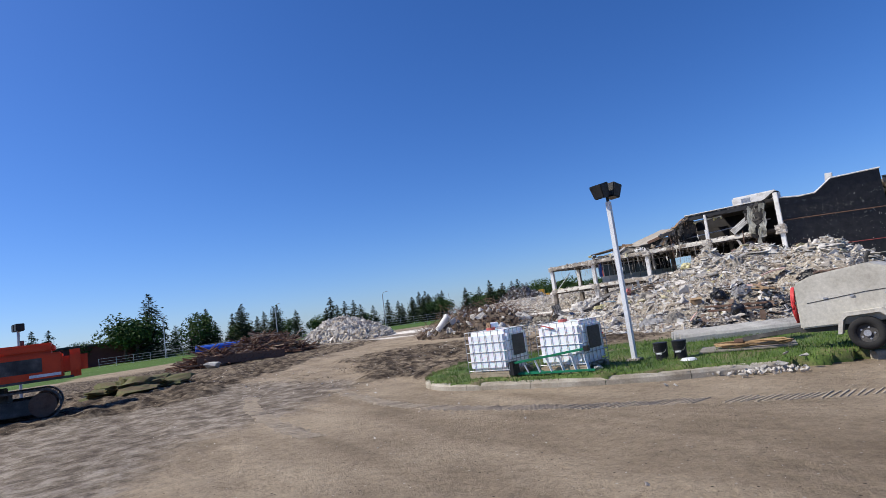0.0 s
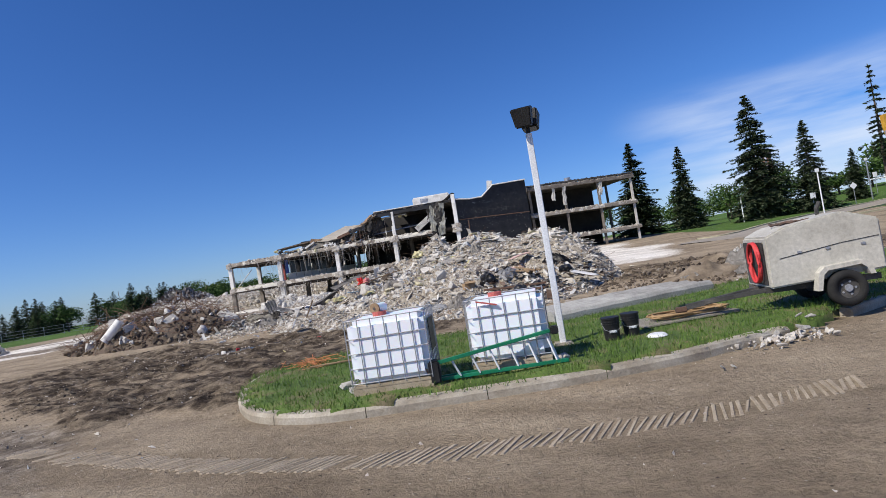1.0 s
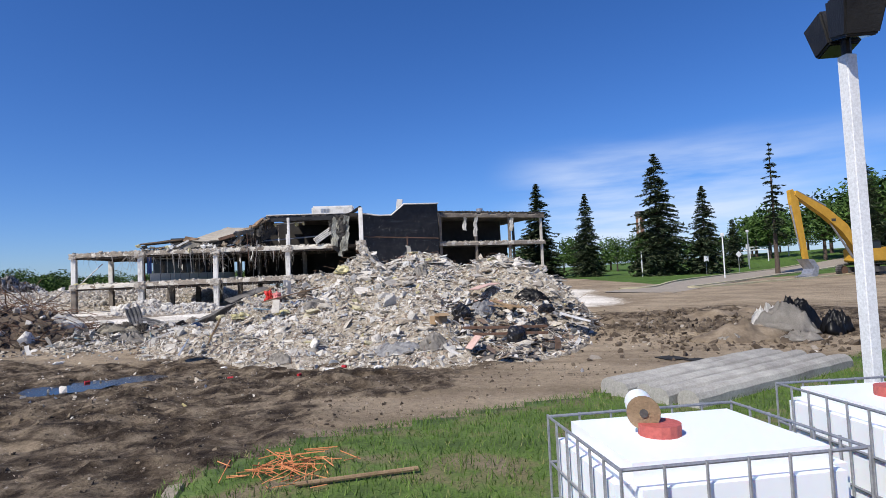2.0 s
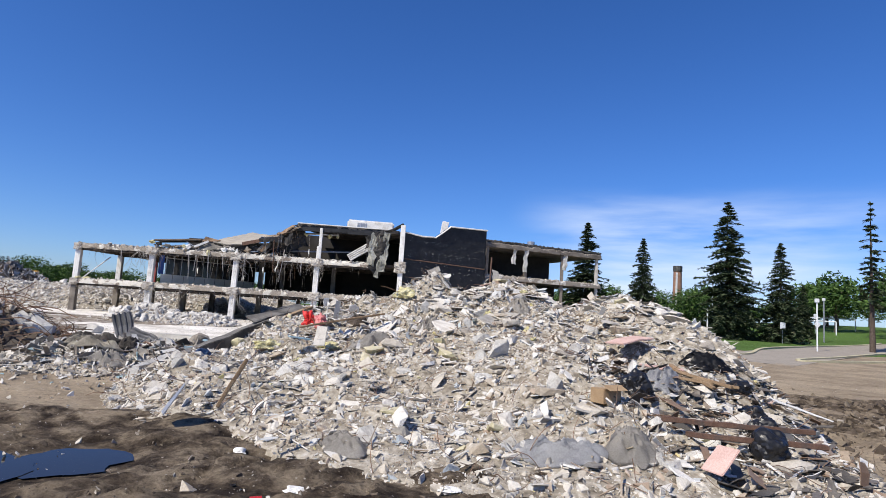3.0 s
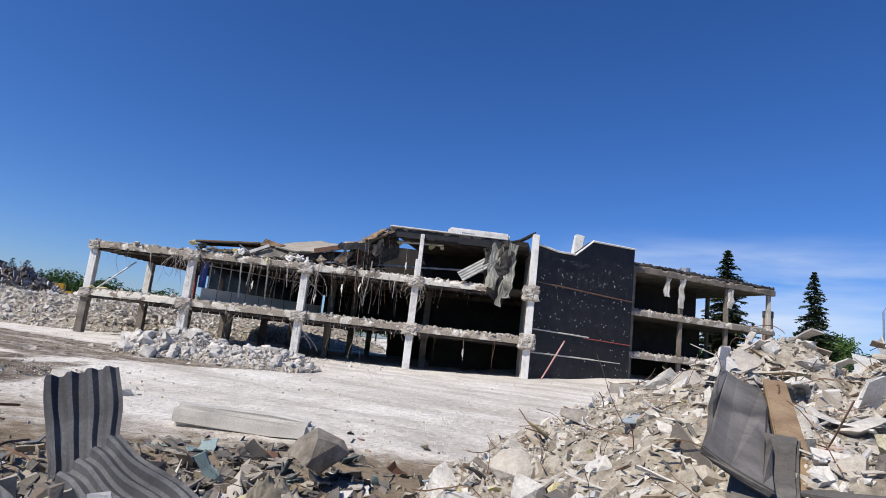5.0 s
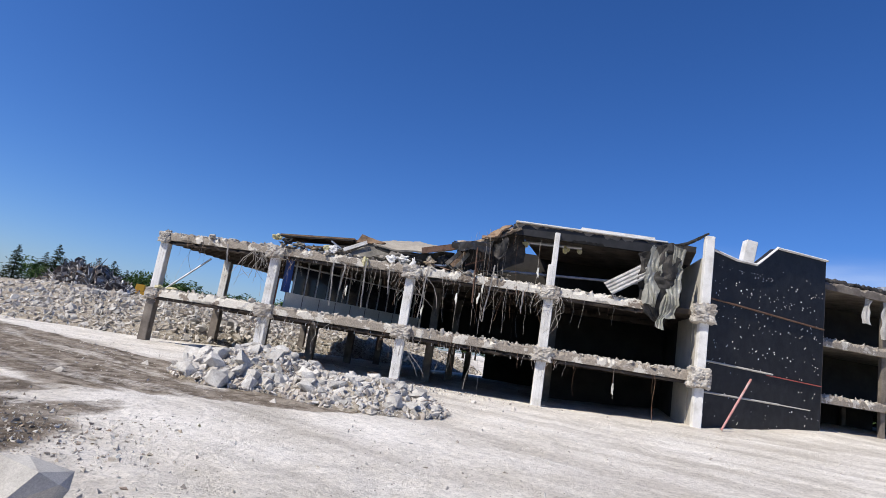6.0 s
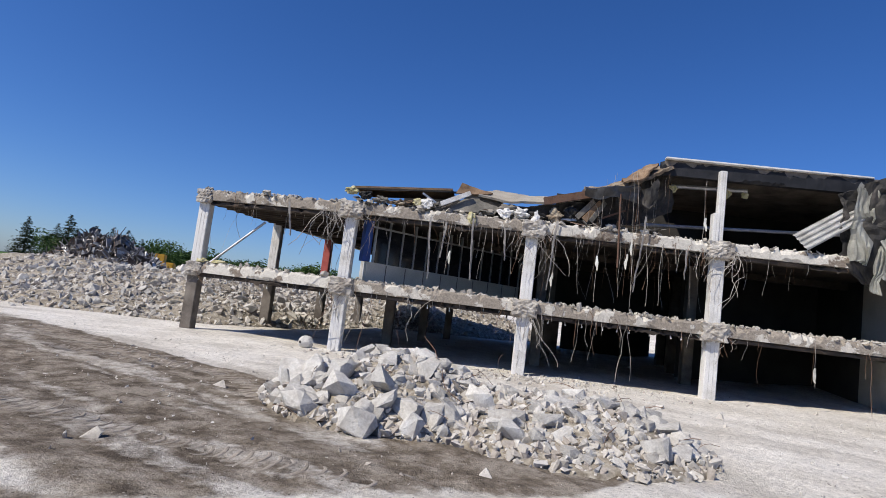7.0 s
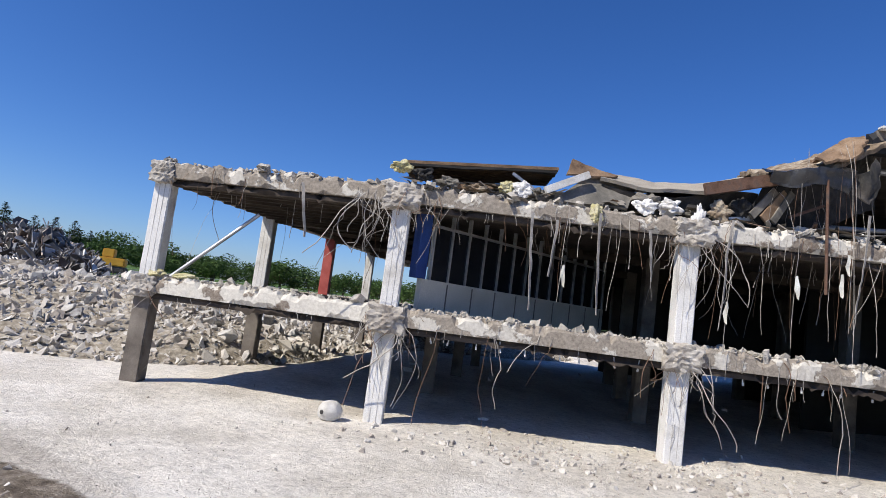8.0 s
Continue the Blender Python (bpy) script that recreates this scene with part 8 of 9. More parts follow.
def crawler(parent, length, gauge, w, h):
    """Two crawler tracks under a machine, along x."""
    for side in (-1, 1):
        y0 = side * gauge / 2
        tr = new("crawler_track")
        tr.parent, tr.location = parent, (0, y0, 0)
        part("track_frame", boxbm(-length / 2 + 0.45, length / 2 - 0.45, -w * 0.35, w * 0.35, 0.22, h - 0.25, 0.04), char, tr)
        loop = []
        rad, half = h / 2, length / 2 - h / 2
        n_ = 26
        per = 4 * half + 2 * math.pi * rad
        pad = boxbm(-per / n_ / 2 * 0.0 - 0.09, 0.09, -w / 2, w / 2, -0.03, 0.03, 0.008)
        me = bpy.data.meshes.new("track_pad")
        pad.to_mesh(me)
        pad.free()
        me.materials.append(char)
        m_ = int(per / 0.19)
        for k in range(m_):
            s = per * k / m_
            if s < 2 * half:
                x, z, a = -half + s, h, 0
            elif s < 2 * half + math.pi * rad:
                b = (s - 2 * half) / rad
                x, z, a = half + rad * math.sin(b), rad + rad * math.cos(b), b
            elif s < 4 * half + math.pi * rad:
                x, z, a = half - (s - 2 * half - math.pi * rad), 0.03, math.pi
            else:
                b = (s - 4 * half - math.pi * rad) / rad
                x, z, a = -half - rad * math.sin(b), rad - rad * math.cos(b), math.pi + b
            ob = new("track_pad", me)
            ob.parent = tr
            ob.matrix_basis = Matrix.Translation((x, 0, z)) @ Matrix.Rotation(a, 4, "Y")
        for x in (-half, half):
            bm = bmesh.new()
            rod(bm, (x, -w * 0.4, rad), (x, w * 0.4, rad), rad * 0.8, n=18)
            part("sprocket", bm, rust_steel, tr)


digger = thing("orange_excavator", "orange tracked excavator parked on dark dirt", "excavator", -23.6, 2.9, 0, 73)
digger.scale = (1.15, 1.15, 1.15)
crawler(digger, 4.4, 2.4, 0.6, 0.95)
part("undercarriage", boxbm(-0.8, 0.8, -0.9, 0.9, 0.45, 0.95, 0.05), char, digger)
part("turntable", boxbm(-0.7, 0.7, -0.7, 0.7, 0.95, 1.12, 0.03), char, digger)
part("house", boxbm(-2.2, 2.3, -1.3, 1.3, 1.2, 2.08, 0.06), orange_paint, digger)
part("counterweight", boxbm(2.3, 3.0, -1.3, 1.3, 1.22, 2.12, 0.2), orange_paint, digger, "rounded orange counterweight")
part("engine_hood", boxbm(0.5, 2.1, -1.15, 0.6, 2.08, 2.42, 0.1), orange_paint, digger)
part("grille", boxbm(0.65, 1.75, -1.315, -1.3, 1.5, 1.95), char, digger, "dark side grille")
part("skirt_band", boxbm(-2.2, 2.6, -1.312, -1.302, 1.2, 1.28), char, digger)
cab = part("cab", boxbm(-2.6, -1.2, -1.25, -0.2, 1.25, 2.95, 0.08), black_metal, digger, "black operator cab")
part("cab_window", boxbm(-2.5, -1.35, -1.265, -1.255, 1.9, 2.8), glass_dark, cab)
bm = bmesh.new()
rod(bm, (1.2, -0.4, 2.38), (1.2, -0.4, 2.6), 0.06)
part("exhaust", bm, char, digger)
part("maker_bar", boxbm(1.4, 2.25, -1.312, -1.303, 1.34, 1.43), white_metal, digger, "plain pale lettering bar")
part("hung_jacket", bent_sheet("jacket", [[(-0.6, -1.34, 2.3), (-0.1, -1.36, 2.3)], [(-0.7, -1.4, 1.7), (0.0, -1.42, 1.75)], [(-0.6, -1.38, 1.3), (0.05, -1.4, 1.3)]], green_paint, 0.04, 0.05), surface("green cloth", [(0.02, 0.14, 0.08), (0.03, 0.2, 0.12)], 3, 0.9), digger, "green cloth hung over the side")
part("blue_cloth", bent_sheet("cloth", [[(-0.5, -1.36, 2.35), (0.0, -1.38, 2.35)], [(-0.55, -1.43, 2.1), (0.0, -1.45, 2.05)]], blue_panel, 0.03, 0.05), surface("blue cloth", [(0.03, 0.05, 0.18), (0.05, 0.08, 0.26)], 3, 0.9), digger, "blue cloth hung over the side")

cloth("grassy_mound", -28.5, 10.2, float(ground_z(-28.5, 10.2)) + 0.2, 6.0, 3.6, 1.2, surface("overgrown soil", [(0.07, 0.05, 0.03), (0.13, 0.1, 0.05), (0.11, 0.12, 0.04), (0.17, 0.14, 0.08)], 1.4, 0.95, bump=1.0, fine=14), "overgrown brown and green soil mound", "soil mound", 71, lump=0.9)

exc = thing("yellow_excavator", "yellow tracked excavator with bucket lowered to the ground", "excavator", 40.5, 54.5, 0.75, 187)
crawler(exc, 4.8, 2.6, 0.6, 1.0)
part("house", boxbm(-2.9, 1.6, -1.4, 1.4, 1.2, 2.5, 0.1), yellow_paint, exc)
part("counterweight", boxbm(-3.6, -2.9, -1.4, 1.4, 1.2, 2.5, 0.2), char, exc)
cab = part("cab", boxbm(0.2, 1.9, 0.2, 1.35, 1.25, 3.1, 0.1), black_metal, exc, "black operator cab")
part("cab_window", boxbm(0.4, 1.7, 1.355, 1.365, 1.9, 2.95), glass_dark, cab)


def girder(pts, widths, thick, name, material, parent):
    """A box arm through pts (x, z), as deep as widths."""
    bm = bmesh.new()
    left, right = [], []
    for i, ((x, z), w) in enumerate(zip(pts, widths)):
        a, b = pts[max(0, i - 1)], pts[min(len(pts) - 1, i + 1)]
        d = Vector((b[0] - a[0], b[1] - a[1])).normalized()
        left.append((x - d.y * w / 2, z + d.x * w / 2))
        right.append((x + d.y * w / 2, z - d.x * w / 2))
    outline = left + right[::-1]
    prism(bm, outline, -thick / 2, thick / 2)
    bmesh.ops.transform(bm, matrix=Matrix(((1, 0, 0, 0), (0, 0, 1, 0), (0, 1, 0, 0), (0, 0, 0, 1))), verts=bm.verts)
    bmesh.ops.recalc_face_normals(bm, faces=bm.faces)
    return part(name, bm, material, parent)


boom = girder([(1.2, 1.9), (3.0, 4.4), (5.0, 5.9), (8.3, 7.7)], [0.6, 0.95, 0.85, 0.45], 0.5, "boom", yellow_paint, exc)
arm = girder([(8.7, 8.0), (8.4, 7.0), (8.0, 4.5), (7.5, 1.6)], [0.35, 0.8, 0.6, 0.3], 0.4, "stick", yellow_paint, exc)
for a, b, rr_ in (((4.8, 6.5), (7.9, 7.9), 0.11), ((2.0, 1.6), (4.4, 4.9), 0.12), ((8.75, 6.6), (8.05, 2.6), 0.09)):
    bm = bmesh.new()
    rod(bm, (a[0], 0, a[1]), (b[0], 0, b[1]), rr_, rr_ * 0.6, 10)
    part("hydraulic_ram", bm, steel_grey, exc)
part("maker_plate", boxbm(4.0, 4.5, 0.252, 0.262, 5.05, 5.3), char, boom, "plain dark maker mark")
bm = bmesh.new()
prism(bm, [(7.9, 1.7), (7.2, 1.6), (6.7, 0.9), (6.9, 0.15), (7.7, -0.05), (8.2, 0.1), (7.5, 0.35), (7.25, 0.8), (7.6, 1.3)], -0.6, 0.6)
bmesh.ops.transform(bm, matrix=Matrix(((1, 0, 0, 0), (0, 0, 1, 0), (0, 1, 0, 0), (0, 0, 0, 1))), verts=bm.verts)
bmesh.ops.recalc_face_normals(bm, faces=bm.faces)
bucket = part("bucket", bm, steel_grey, exc, "worn steel bucket")
for yy in (-0.45, -0.15, 0.15, 0.45):
    part("tooth", boxbm(8.1, 8.4, yy - 0.05, yy + 0.05, 0.08, 0.16, 0.02), steel_grey, bucket)
far_digger = thing("yellow_bulldozer", "small yellow machine far behind the rubble bank", "bulldozer", -71, 125, 1.9, 20)
part("body", boxbm(-1.8, 1.8, -1.1, 1.1, 0.9, 2.0, 0.15), yellow_paint, far_digger)
part("cab", boxbm(-1.0, 0.4, -0.8, 0.8, 2.0, 3.1, 0.1), yellow_paint, far_digger)
part("undercarriage", boxbm(-2.0, 2.0, -1.2, 1.2, 0, 0.9, 0.2), char, far_digger)

# ---- trees ----
bark = surface("bark", [(0.06, 0.045, 0.035), (0.13, 0.1, 0.08)], 4, 0.95, bump=0.8)
needles = surface("spruce needles", [(0.035, 0.055, 0.026), (0.06, 0.085, 0.04)], 0.5, 0.8, bump=0, island=[(0, (0.03, 0.048, 0.022)), (0.35, (0.052, 0.076, 0.036)), (0.7, (0.08, 0.105, 0.05)), (0.92, (0.12, 0.125, 0.065))])
leaves = surface("broad leaves", [(0.03, 0.07, 0.012), (0.07, 0.13, 0.025)], 0.5, 0.7, bump=0, island=[(0, (0.025, 0.06, 0.01)), (0.35, (0.05, 0.1, 0.018)), (0.7, (0.08, 0.145, 0.03)), (0.93, (0.12, 0.18, 0.05))])
LEAF = [(np.array([(-0.5, 0, 0), (0, -0.2, 0.08), (0.5, 0, -0.05), (0, 0.2, 0.06)]), np.array([(0, 1, 2), (0, 2, 3)]))]


def spruce_meshes(h, spread, seed, sparse=False, n_clump=11):
    """Trunk and crown of a spruce, h metres high."""
    q = np.random.default_rng(seed)
    bm = bmesh.new()
    rod(bm, (0, 0, -0.4), (0, 0, h * 0.98), 0.018 * h, 0.012, 8)
    pl, sz = [], []
    z = h * (0.32 if sparse else 0.06)
    while z < h * 0.985:
        f = 1 - z / h
        reach = spread * h * (f ** 0.75) * (0.55 if sparse else 1.0) * (0.8 + 0.4 * q.random())
        m = int(5 + 4 * f) if not sparse else 4
        for b in range(m):
            a = q.uniform(0, math.tau)
            ln = reach * q.uniform(0.6, 1.15)
            droop = -0.22 - 0.3 * f + q.normal(0, 0.07)
            end = Vector((math.cos(a) * ln, math.sin(a) * ln, z + droop * ln + 0.1 * ln))
            if n_clump > 9 or b < 2:
                rod(bm, (0, 0, z), end, 0.012 + 0.02 * f, 0.005, 4, False)
            k = max(3, int(n_clump * (0.4 + f) * (0.8 if sparse else 1)))
            for _ in range(k):
                t = q.uniform(0.15, 1.05)
                w = 0.16 * ln * (1.1 - t) + 0.06
                pl.append((end.x * t - math.sin(a) * q.normal(0, w), end.y * t + math.cos(a) * q.normal(0, w), z + (end.z - z) * t - abs(q.normal(0, 0.08))))
                s = q.uniform(0.35, 0.8) * (0.6 + 0.5 * f) * h / 15 * (1.35 if n_clump < 10 else 0.78)
                sz.append((s * 1.4, s * 1.1, s))
        z += h * (0.018 if not sparse else 0.03) * q.uniform(0.7, 1.4)
    trunk = bpy.data.meshes.new("trunk")
    bm.to_mesh(trunk)
    bm.free()
    trunk.materials.append(bark)
    crown = scatter("crown", np.array(pl), np.array(sz), LEAF, needles, q, 0.5)
    me = crown.data
    bpy.data.objects.remove(crown)
    return trunk, me


def broad_meshes(h, w, seed, n=2600):
    q = np.random.default_rng(seed)
    bm = bmesh.new()
    rod(bm, (0, 0, -0.3), (0, 0, h * 0.45), 0.025 * h, 0.015 * h, 8)
    blobs = []
    for k in range(11):
        a, rr_, zz_ = q.uniform(0, math.tau), w * q.uniform(0.1, 0.34), h * q.uniform(0.38, 0.86)
        c = Vector((math.cos(a) * rr_, math.sin(a) * rr_, zz_))
        rod(bm, (0, 0, h * 0.3), c, 0.01 * h, 0.004 * h, 5, False)
        blobs.append((c, w * q.uniform(0.14, 0.24)))
    pl = []
    for _ in range(n):
        c, rad = blobs[int(q.integers(len(blobs)))]
        d = q.normal(size=3)
        d /= np.linalg.norm(d)
        pl.append(np.array(c) + d * rad * q.uniform(0.55, 1.15) * (1, 1, 0.9))
    s = q.uniform(0.38, 0.9, n) * h / 9
    trunk = bpy.data.meshes.new("trunk")
    bm.to_mesh(trunk)
    bm.free()
    trunk.materials.append(bark)
    crown = scatter("crown", np.array(pl), np.stack([s, s, s], 1), LEAF, leaves, q)
    me = crown.data
    bpy.data.objects.remove(crown)
    return trunk, me


def tree(meshes, x, y, scale, turn, label, category="tree", group="", wide=1.0):
    t = thing("spruce_tree" if "spruce" in label else "broadleaf_tree", label, category, x, y, float(land(x, y)) - 0.05, turn, group)
    t.scale = (scale * wide, scale * wide, scale)
    for nm, me in zip(("trunk", "crown"), meshes):
        ob = new(nm, me)
        ob.parent = t
    return t


SPR = [spruce_meshes(16, 0.27, 101, n_clump=62), spruce_meshes(12, 0.25, 102, n_clump=54), spruce_meshes(14, 0.23, 103, n_clump=54)]
THIN = spruce_meshes(16, 0.24, 104, True, 40)
FARS = [spruce_meshes(12, 0.36, 105, n_clump=8), spruce_meshes(12, 0.3, 106, n_clump=8)]
BRD = [broad_meshes(9, 9, 201, 1700), broad_meshes(8.5, 10, 202, 1700)]
tree(SPR[0], 29.8, 73.7, 0.98, 0, "tall full spruce tree beside the road")
tree(SPR[1], 35.1, 72.2, 0.94, 40, "tall dark spruce tree beside another")
tree(THIN, 37.9, 63.5, 0.93, 10, "tall spruce tree with bare lower trunk")
tree(SPR[2], 23.2, 80.6, 0.83, 70, "tall slender spruce tree")
tree(SPR[2], 18.6, 87.4, 1.01, 160, "tall slender spruce tree behind the building", wide=1.25)
tree(SPR[1], 47, 84, 0.62, 200, "small young spruce tree on the lawn")
tree(SPR[1], 55.7, 70, 1.1, 120, "tall dark spruce tree at the lawn's edge")
q = random.Random(12)
for x, y, s in ((44, 108, 0.8), (38, 104, 0.75), (33, 118, 0.8), (50, 115, 0.85), (26, 120, 0.7), (56, 125, 0.8), (62, 96, 1.15), (70, 92, 1.2), (78, 88, 1.3), (66, 105, 1.0), (60, 82, 1.15), (86, 84, 1.3), (72, 80, 1.2), (64, 76, 1.25), (80, 120, 0.9), (92, 110, 1.0), (19, 125, 0.8), (14, 130, 0.8)):
    tree(BRD[q.randrange(2)], x, y, s * q.uniform(0.9, 1.1), q.uniform(0, 360), "leafy green broadleaf tree", group="far broadleaf trees", wide=1.2)
for k in range(22):
    x = 24 + 4.6 * k
    tree(BRD[k % 2], x, 116 - 0.22 * k - 0.003 * (x - 60) ** 2 + q.uniform(-4, 4), q.uniform(0.42, 0.62), q.uniform(0, 360), "low green shrub behind the lawn", "shrub", "far shrubs", 1.9)
# the tree line behind the site
for k in range(44):
    x = -132 + 3.6 * k
    tree(BRD[k % 2], x, 196 + 9 * math.sin(k * 1.7) - 0.002 * (x + 40) ** 2, q.uniform(0.55, 0.95), q.uniform(0, 360), "leafy green tree in the far tree line", group="far broadleaf trees", wide=1.7)
for x, y, h in ((-135, 55.6, 15.2), (-140, 57, 11.5), (-130, 66.6, 10.2), (-126, 73.8, 10.5), (-124, 72, 9.5), (-122, 80, 9.0), (-119, 84.4, 7.4), (-142, 34.2, 9.5), (-141, 37, 9.3), (-108.8, 97.1, 6.8), (-106.6, 99.5, 6.0), (-103.9, 102.3, 7.0), (-101.3, 104.8, 5.6), (-97.3, 108.6, 6.6), (-95, 111, 6.0), (-128, 145, 8), (-124, 148, 9.5), (-120, 156, 9.6), (-118.7, 169, 9.0), (-115.5, 171.8, 8.0), (-110.5, 175.3, 10.5), (-107.8, 177, 8.8), (-112, 120, 7.5), (-116, 132, 8.2), (-134, 110, 8.5), (-95.5, 136.5, 9.4), (-92.8, 139.5, 8.2), (-90.2, 140.5, 8.4), (-88, 143, 7.2)):
    tree(FARS[q.randrange(2)], x, y, h / 12, q.uniform(0, 360), "dark spruce tree in the far tree line", group="far spruce trees", wide=1.35)
for x, y, h in ((-137, 50.7, 11), (-134, 52, 10), (-131.6, 63.3, 9.3), (-113, 92, 4.5), (-116, 88, 5), (-93.5, 112, 6.2), (-103, 180, 9.3), (-98, 183, 7.6), (-91.6, 186, 6.5), (-86, 189, 5.5), (-80, 191, 5.0), (-74, 193, 5.5), (-66, 196, 5.0), (-58, 198, 5.5), (-50, 199, 5.0), (-138, 70, 6), (-133, 78, 6), (-128, 88, 5.5), (-124, 98, 5.5), (-120, 108, 5), (-40, 200, 5.5), (-30, 200, 6), (-20, 198, 6), (-10, 196, 6), (0, 192, 6), (10, 188, 6), (-146, 45, 6), (-148, 30, 6), (-104, 118, 5), (-108, 150, 6), (-114, 160, 6), (-86, 144, 6.4), (-82.5, 146.5, 5.6), (-77, 150, 5.4)):
    tree(BRD[q.randrange(2)], x, y, h / 9, q.uniform(0, 360), "leafy green tree in the far tree line", group="far broadleaf trees", wide=1.25)

for k in range(26):
    x, y = ((-112, 96), (-120, 84), (-128, 74), (-138, 62), (-118, 150), (-124, 140), (-112, 172), (-104, 178))[k % 8]
    x, y = x - q.uniform(4, 22), y + q.uniform(-7, 7)
    tree(FARS[q.randrange(2)], x, y, q.uniform(7, 10.5) / 12, q.uniform(0, 360), "dark spruce tree in the far tree line", group="far spruce trees", wide=1.3)

# ---- road, kerbs, posts and distance ----
asphalt = surface("pale road", [(0.26, 0.23, 0.19), (0.34, 0.3, 0.25)], 1, 0.95, bump=0.3)


def ribbon(name, pts, width, lift, material, label, category, wall=0.0):
    line = smooth_line(pts, 10)
    bm = bmesh.new()
    rows = []
    for j, p in enumerate(line):
        d = (line[min(j + 1, len(line) - 1)] - line[max(j - 1, 0)]).normalized()
        n = Vector((-d.y, d.x))
        row = []
        for o in ((-0.5, 0.5) if not wall else (-0.5, -0.5, 0.5, 0.5)):
            x, y = p.x + n.x * o * width, p.y + n.y * o * width
            row.append([x, y, float(land(x, y)) + lift])
        if wall:
            row[0][2] -= wall
            row[3][2] -= wall
        rows.append([bm.verts.new(v) for v in row])
    for a, b in zip(rows, rows[1:]):
        for k in range(len(a) - 1):
            bm.faces.new((a[k], b[k], b[k + 1], a[k + 1]))
    bmesh.ops.recalc_face_normals(bm, faces=bm.faces)
    return tagged(part(name, bm, material, None, label), "", category, kind="structure")


ribbon("road", [(13, 46), (24, 55), (36, 64), (52, 74), (70, 82)], 5.5, 0.04, asphalt, "pale dusty road leading up to a lawn", "road")
kerb_yellow = surface("painted kerb", [(0.42, 0.38, 0.24), (0.55, 0.5, 0.34)], 2, 0.9)
ribbon("lawn_kerb", [(13.8, 50.6), (17, 51.2), (24, 59), (36, 67.6), (52, 77.5)], 0.25, 0.14, kerb_yellow, "yellowish concrete kerb of the lawn", "kerb", 0.2)
ribbon("lawn_kerb", [(70, 70), (40, 55.8), (26, 50.5), (19.5, 48.0), (19.0, 48.8), (26, 53.4), (37, 61.2), (53, 71)], 0.25, 0.14, kerb_yellow, "yellowish concrete kerb of the lawn", "kerb", 0.2)


def post(x, y, h, label, name="street_post", rad=0.07, top=None, material=None):
    t = thing(name, label, "post", x, y, float(land(x, y)))
    bm = bmesh.new()
    rod(bm, (0, 0, -0.2), (0, 0, h), rad, n=8)
    part("pole", bm, material or steel_grey, t)
    if top == "lamp":
        part("lamp_head", boxbm(-0.14, 0.14, -0.14, 0.14, h, h + 0.35, 0.03), white_metal, t)
    if top == "arm":
        bm = bmesh.new()
        tube(bm, [(0, 0, h), (0.3, 0, h + 0.5), (1.4, 0, h + 0.7)], 0.05)
        part("arm", bm, steel_grey, t)
        part("lamp_head", boxbm(1.2, 1.9, -0.12, 0.12, h + 0.62, h + 0.76, 0.03), steel_grey, t)
    if top == "flood":
        for sx in (-0.25, 0.25):
            part("floodlight", boxbm(sx - 0.2, sx + 0.2, -0.2, 0.2, h, h + 0.4, 0.03), black_metal, t)
    if top == "sign":
        part("sign_plate", boxbm(-0.3, 0.3, -0.08, -0.07, h - 0.7, h, 0.004), white_metal, t, "plain white sign plate")
    if top == "diamond":
        bm = boxbm(-0.3, 0.3, -0.08, -0.07, -0.3, 0.3)
        bmesh.ops.transform(bm, matrix=Matrix.Translation((0, 0, h - 0.4)) @ Matrix.Rotation(0.785, 4, "Y"), verts=bm.verts)
        part("sign_plate", bm, white_metal, t, "plain white diamond sign plate")
    return t


post(29.0, 59.5, 4.2, "white lamp post beside the road", "lamp_post", 0.06, "lamp", white_metal)
post(27.1, 73, 3.1, "plain white post under the trees", material=white_metal)
post(45, 78, 5.0, "grey lamp post on the lawn", "lamp_post", 0.08, "lamp")
post(40, 73, 2.6, "thin post with a diamond sign", "sign_post", 0.04, "diamond")
post(34, 70.5, 2.2, "thin post with a white sign", "sign_post", 0.04, "sign")
post(52, 88, 3.2, "thin post with a white sign", "sign_post", 0.04, "sign")
post(38, 90, 9.5, "curved grey street lamp", "street_lamp", 0.09, "arm")
post(-33.9, 6.6, 4.0, "grey lamp post with floodlights behind the excavator", "lamp_post", 0.07, "flood")
for x, y in ((-120, 52), (-112, 74), (-100, 97)):
    post(x, y, 8.0, "tall grey street lamp in the far tree line", "street_lamp", 0.1, "arm")
for x, y, w in ((56, 92, 4.0), (64, 99, 6.0)):
    g = thing("goal_frame", "white football goal frame on far grass", "goal", x, y, float(land(x, y)), -30, "goal frames")
    for xx in (-w / 2, w / 2):
        bm = bmesh.new()
        rod(bm, (xx, 0, 0), (xx, 0, 2.0), 0.08)
        part("goal_post", bm, white_metal, g)
    bm = bmesh.new()
    rod(bm, (-w / 2, 0, 2.0), (w / 2, 0, 2.0), 0.08)
    part("crossbar", bm, white_metal, g)
chimney = thing("chimney", "tall brown brick chimney far behind trees", "chimney", 77, 172, 2)
brick = surface("brown brick", [(0.2, 0.11, 0.075), (0.3, 0.17, 0.12)], 1.0, 0.9)
bm = bmesh.new()
rod(bm, (0, 0, -2), (0, 0, 16.4), 1.5, 1.15, 16)
part("shaft", bm, brick, chimney)
bm = bmesh.new()
rod(bm, (0, 0, 16.4), (0, 0, 18), 1.3, 1.3, 16)
part("crown_ring", bm, char, chimney, "sooty dark top")
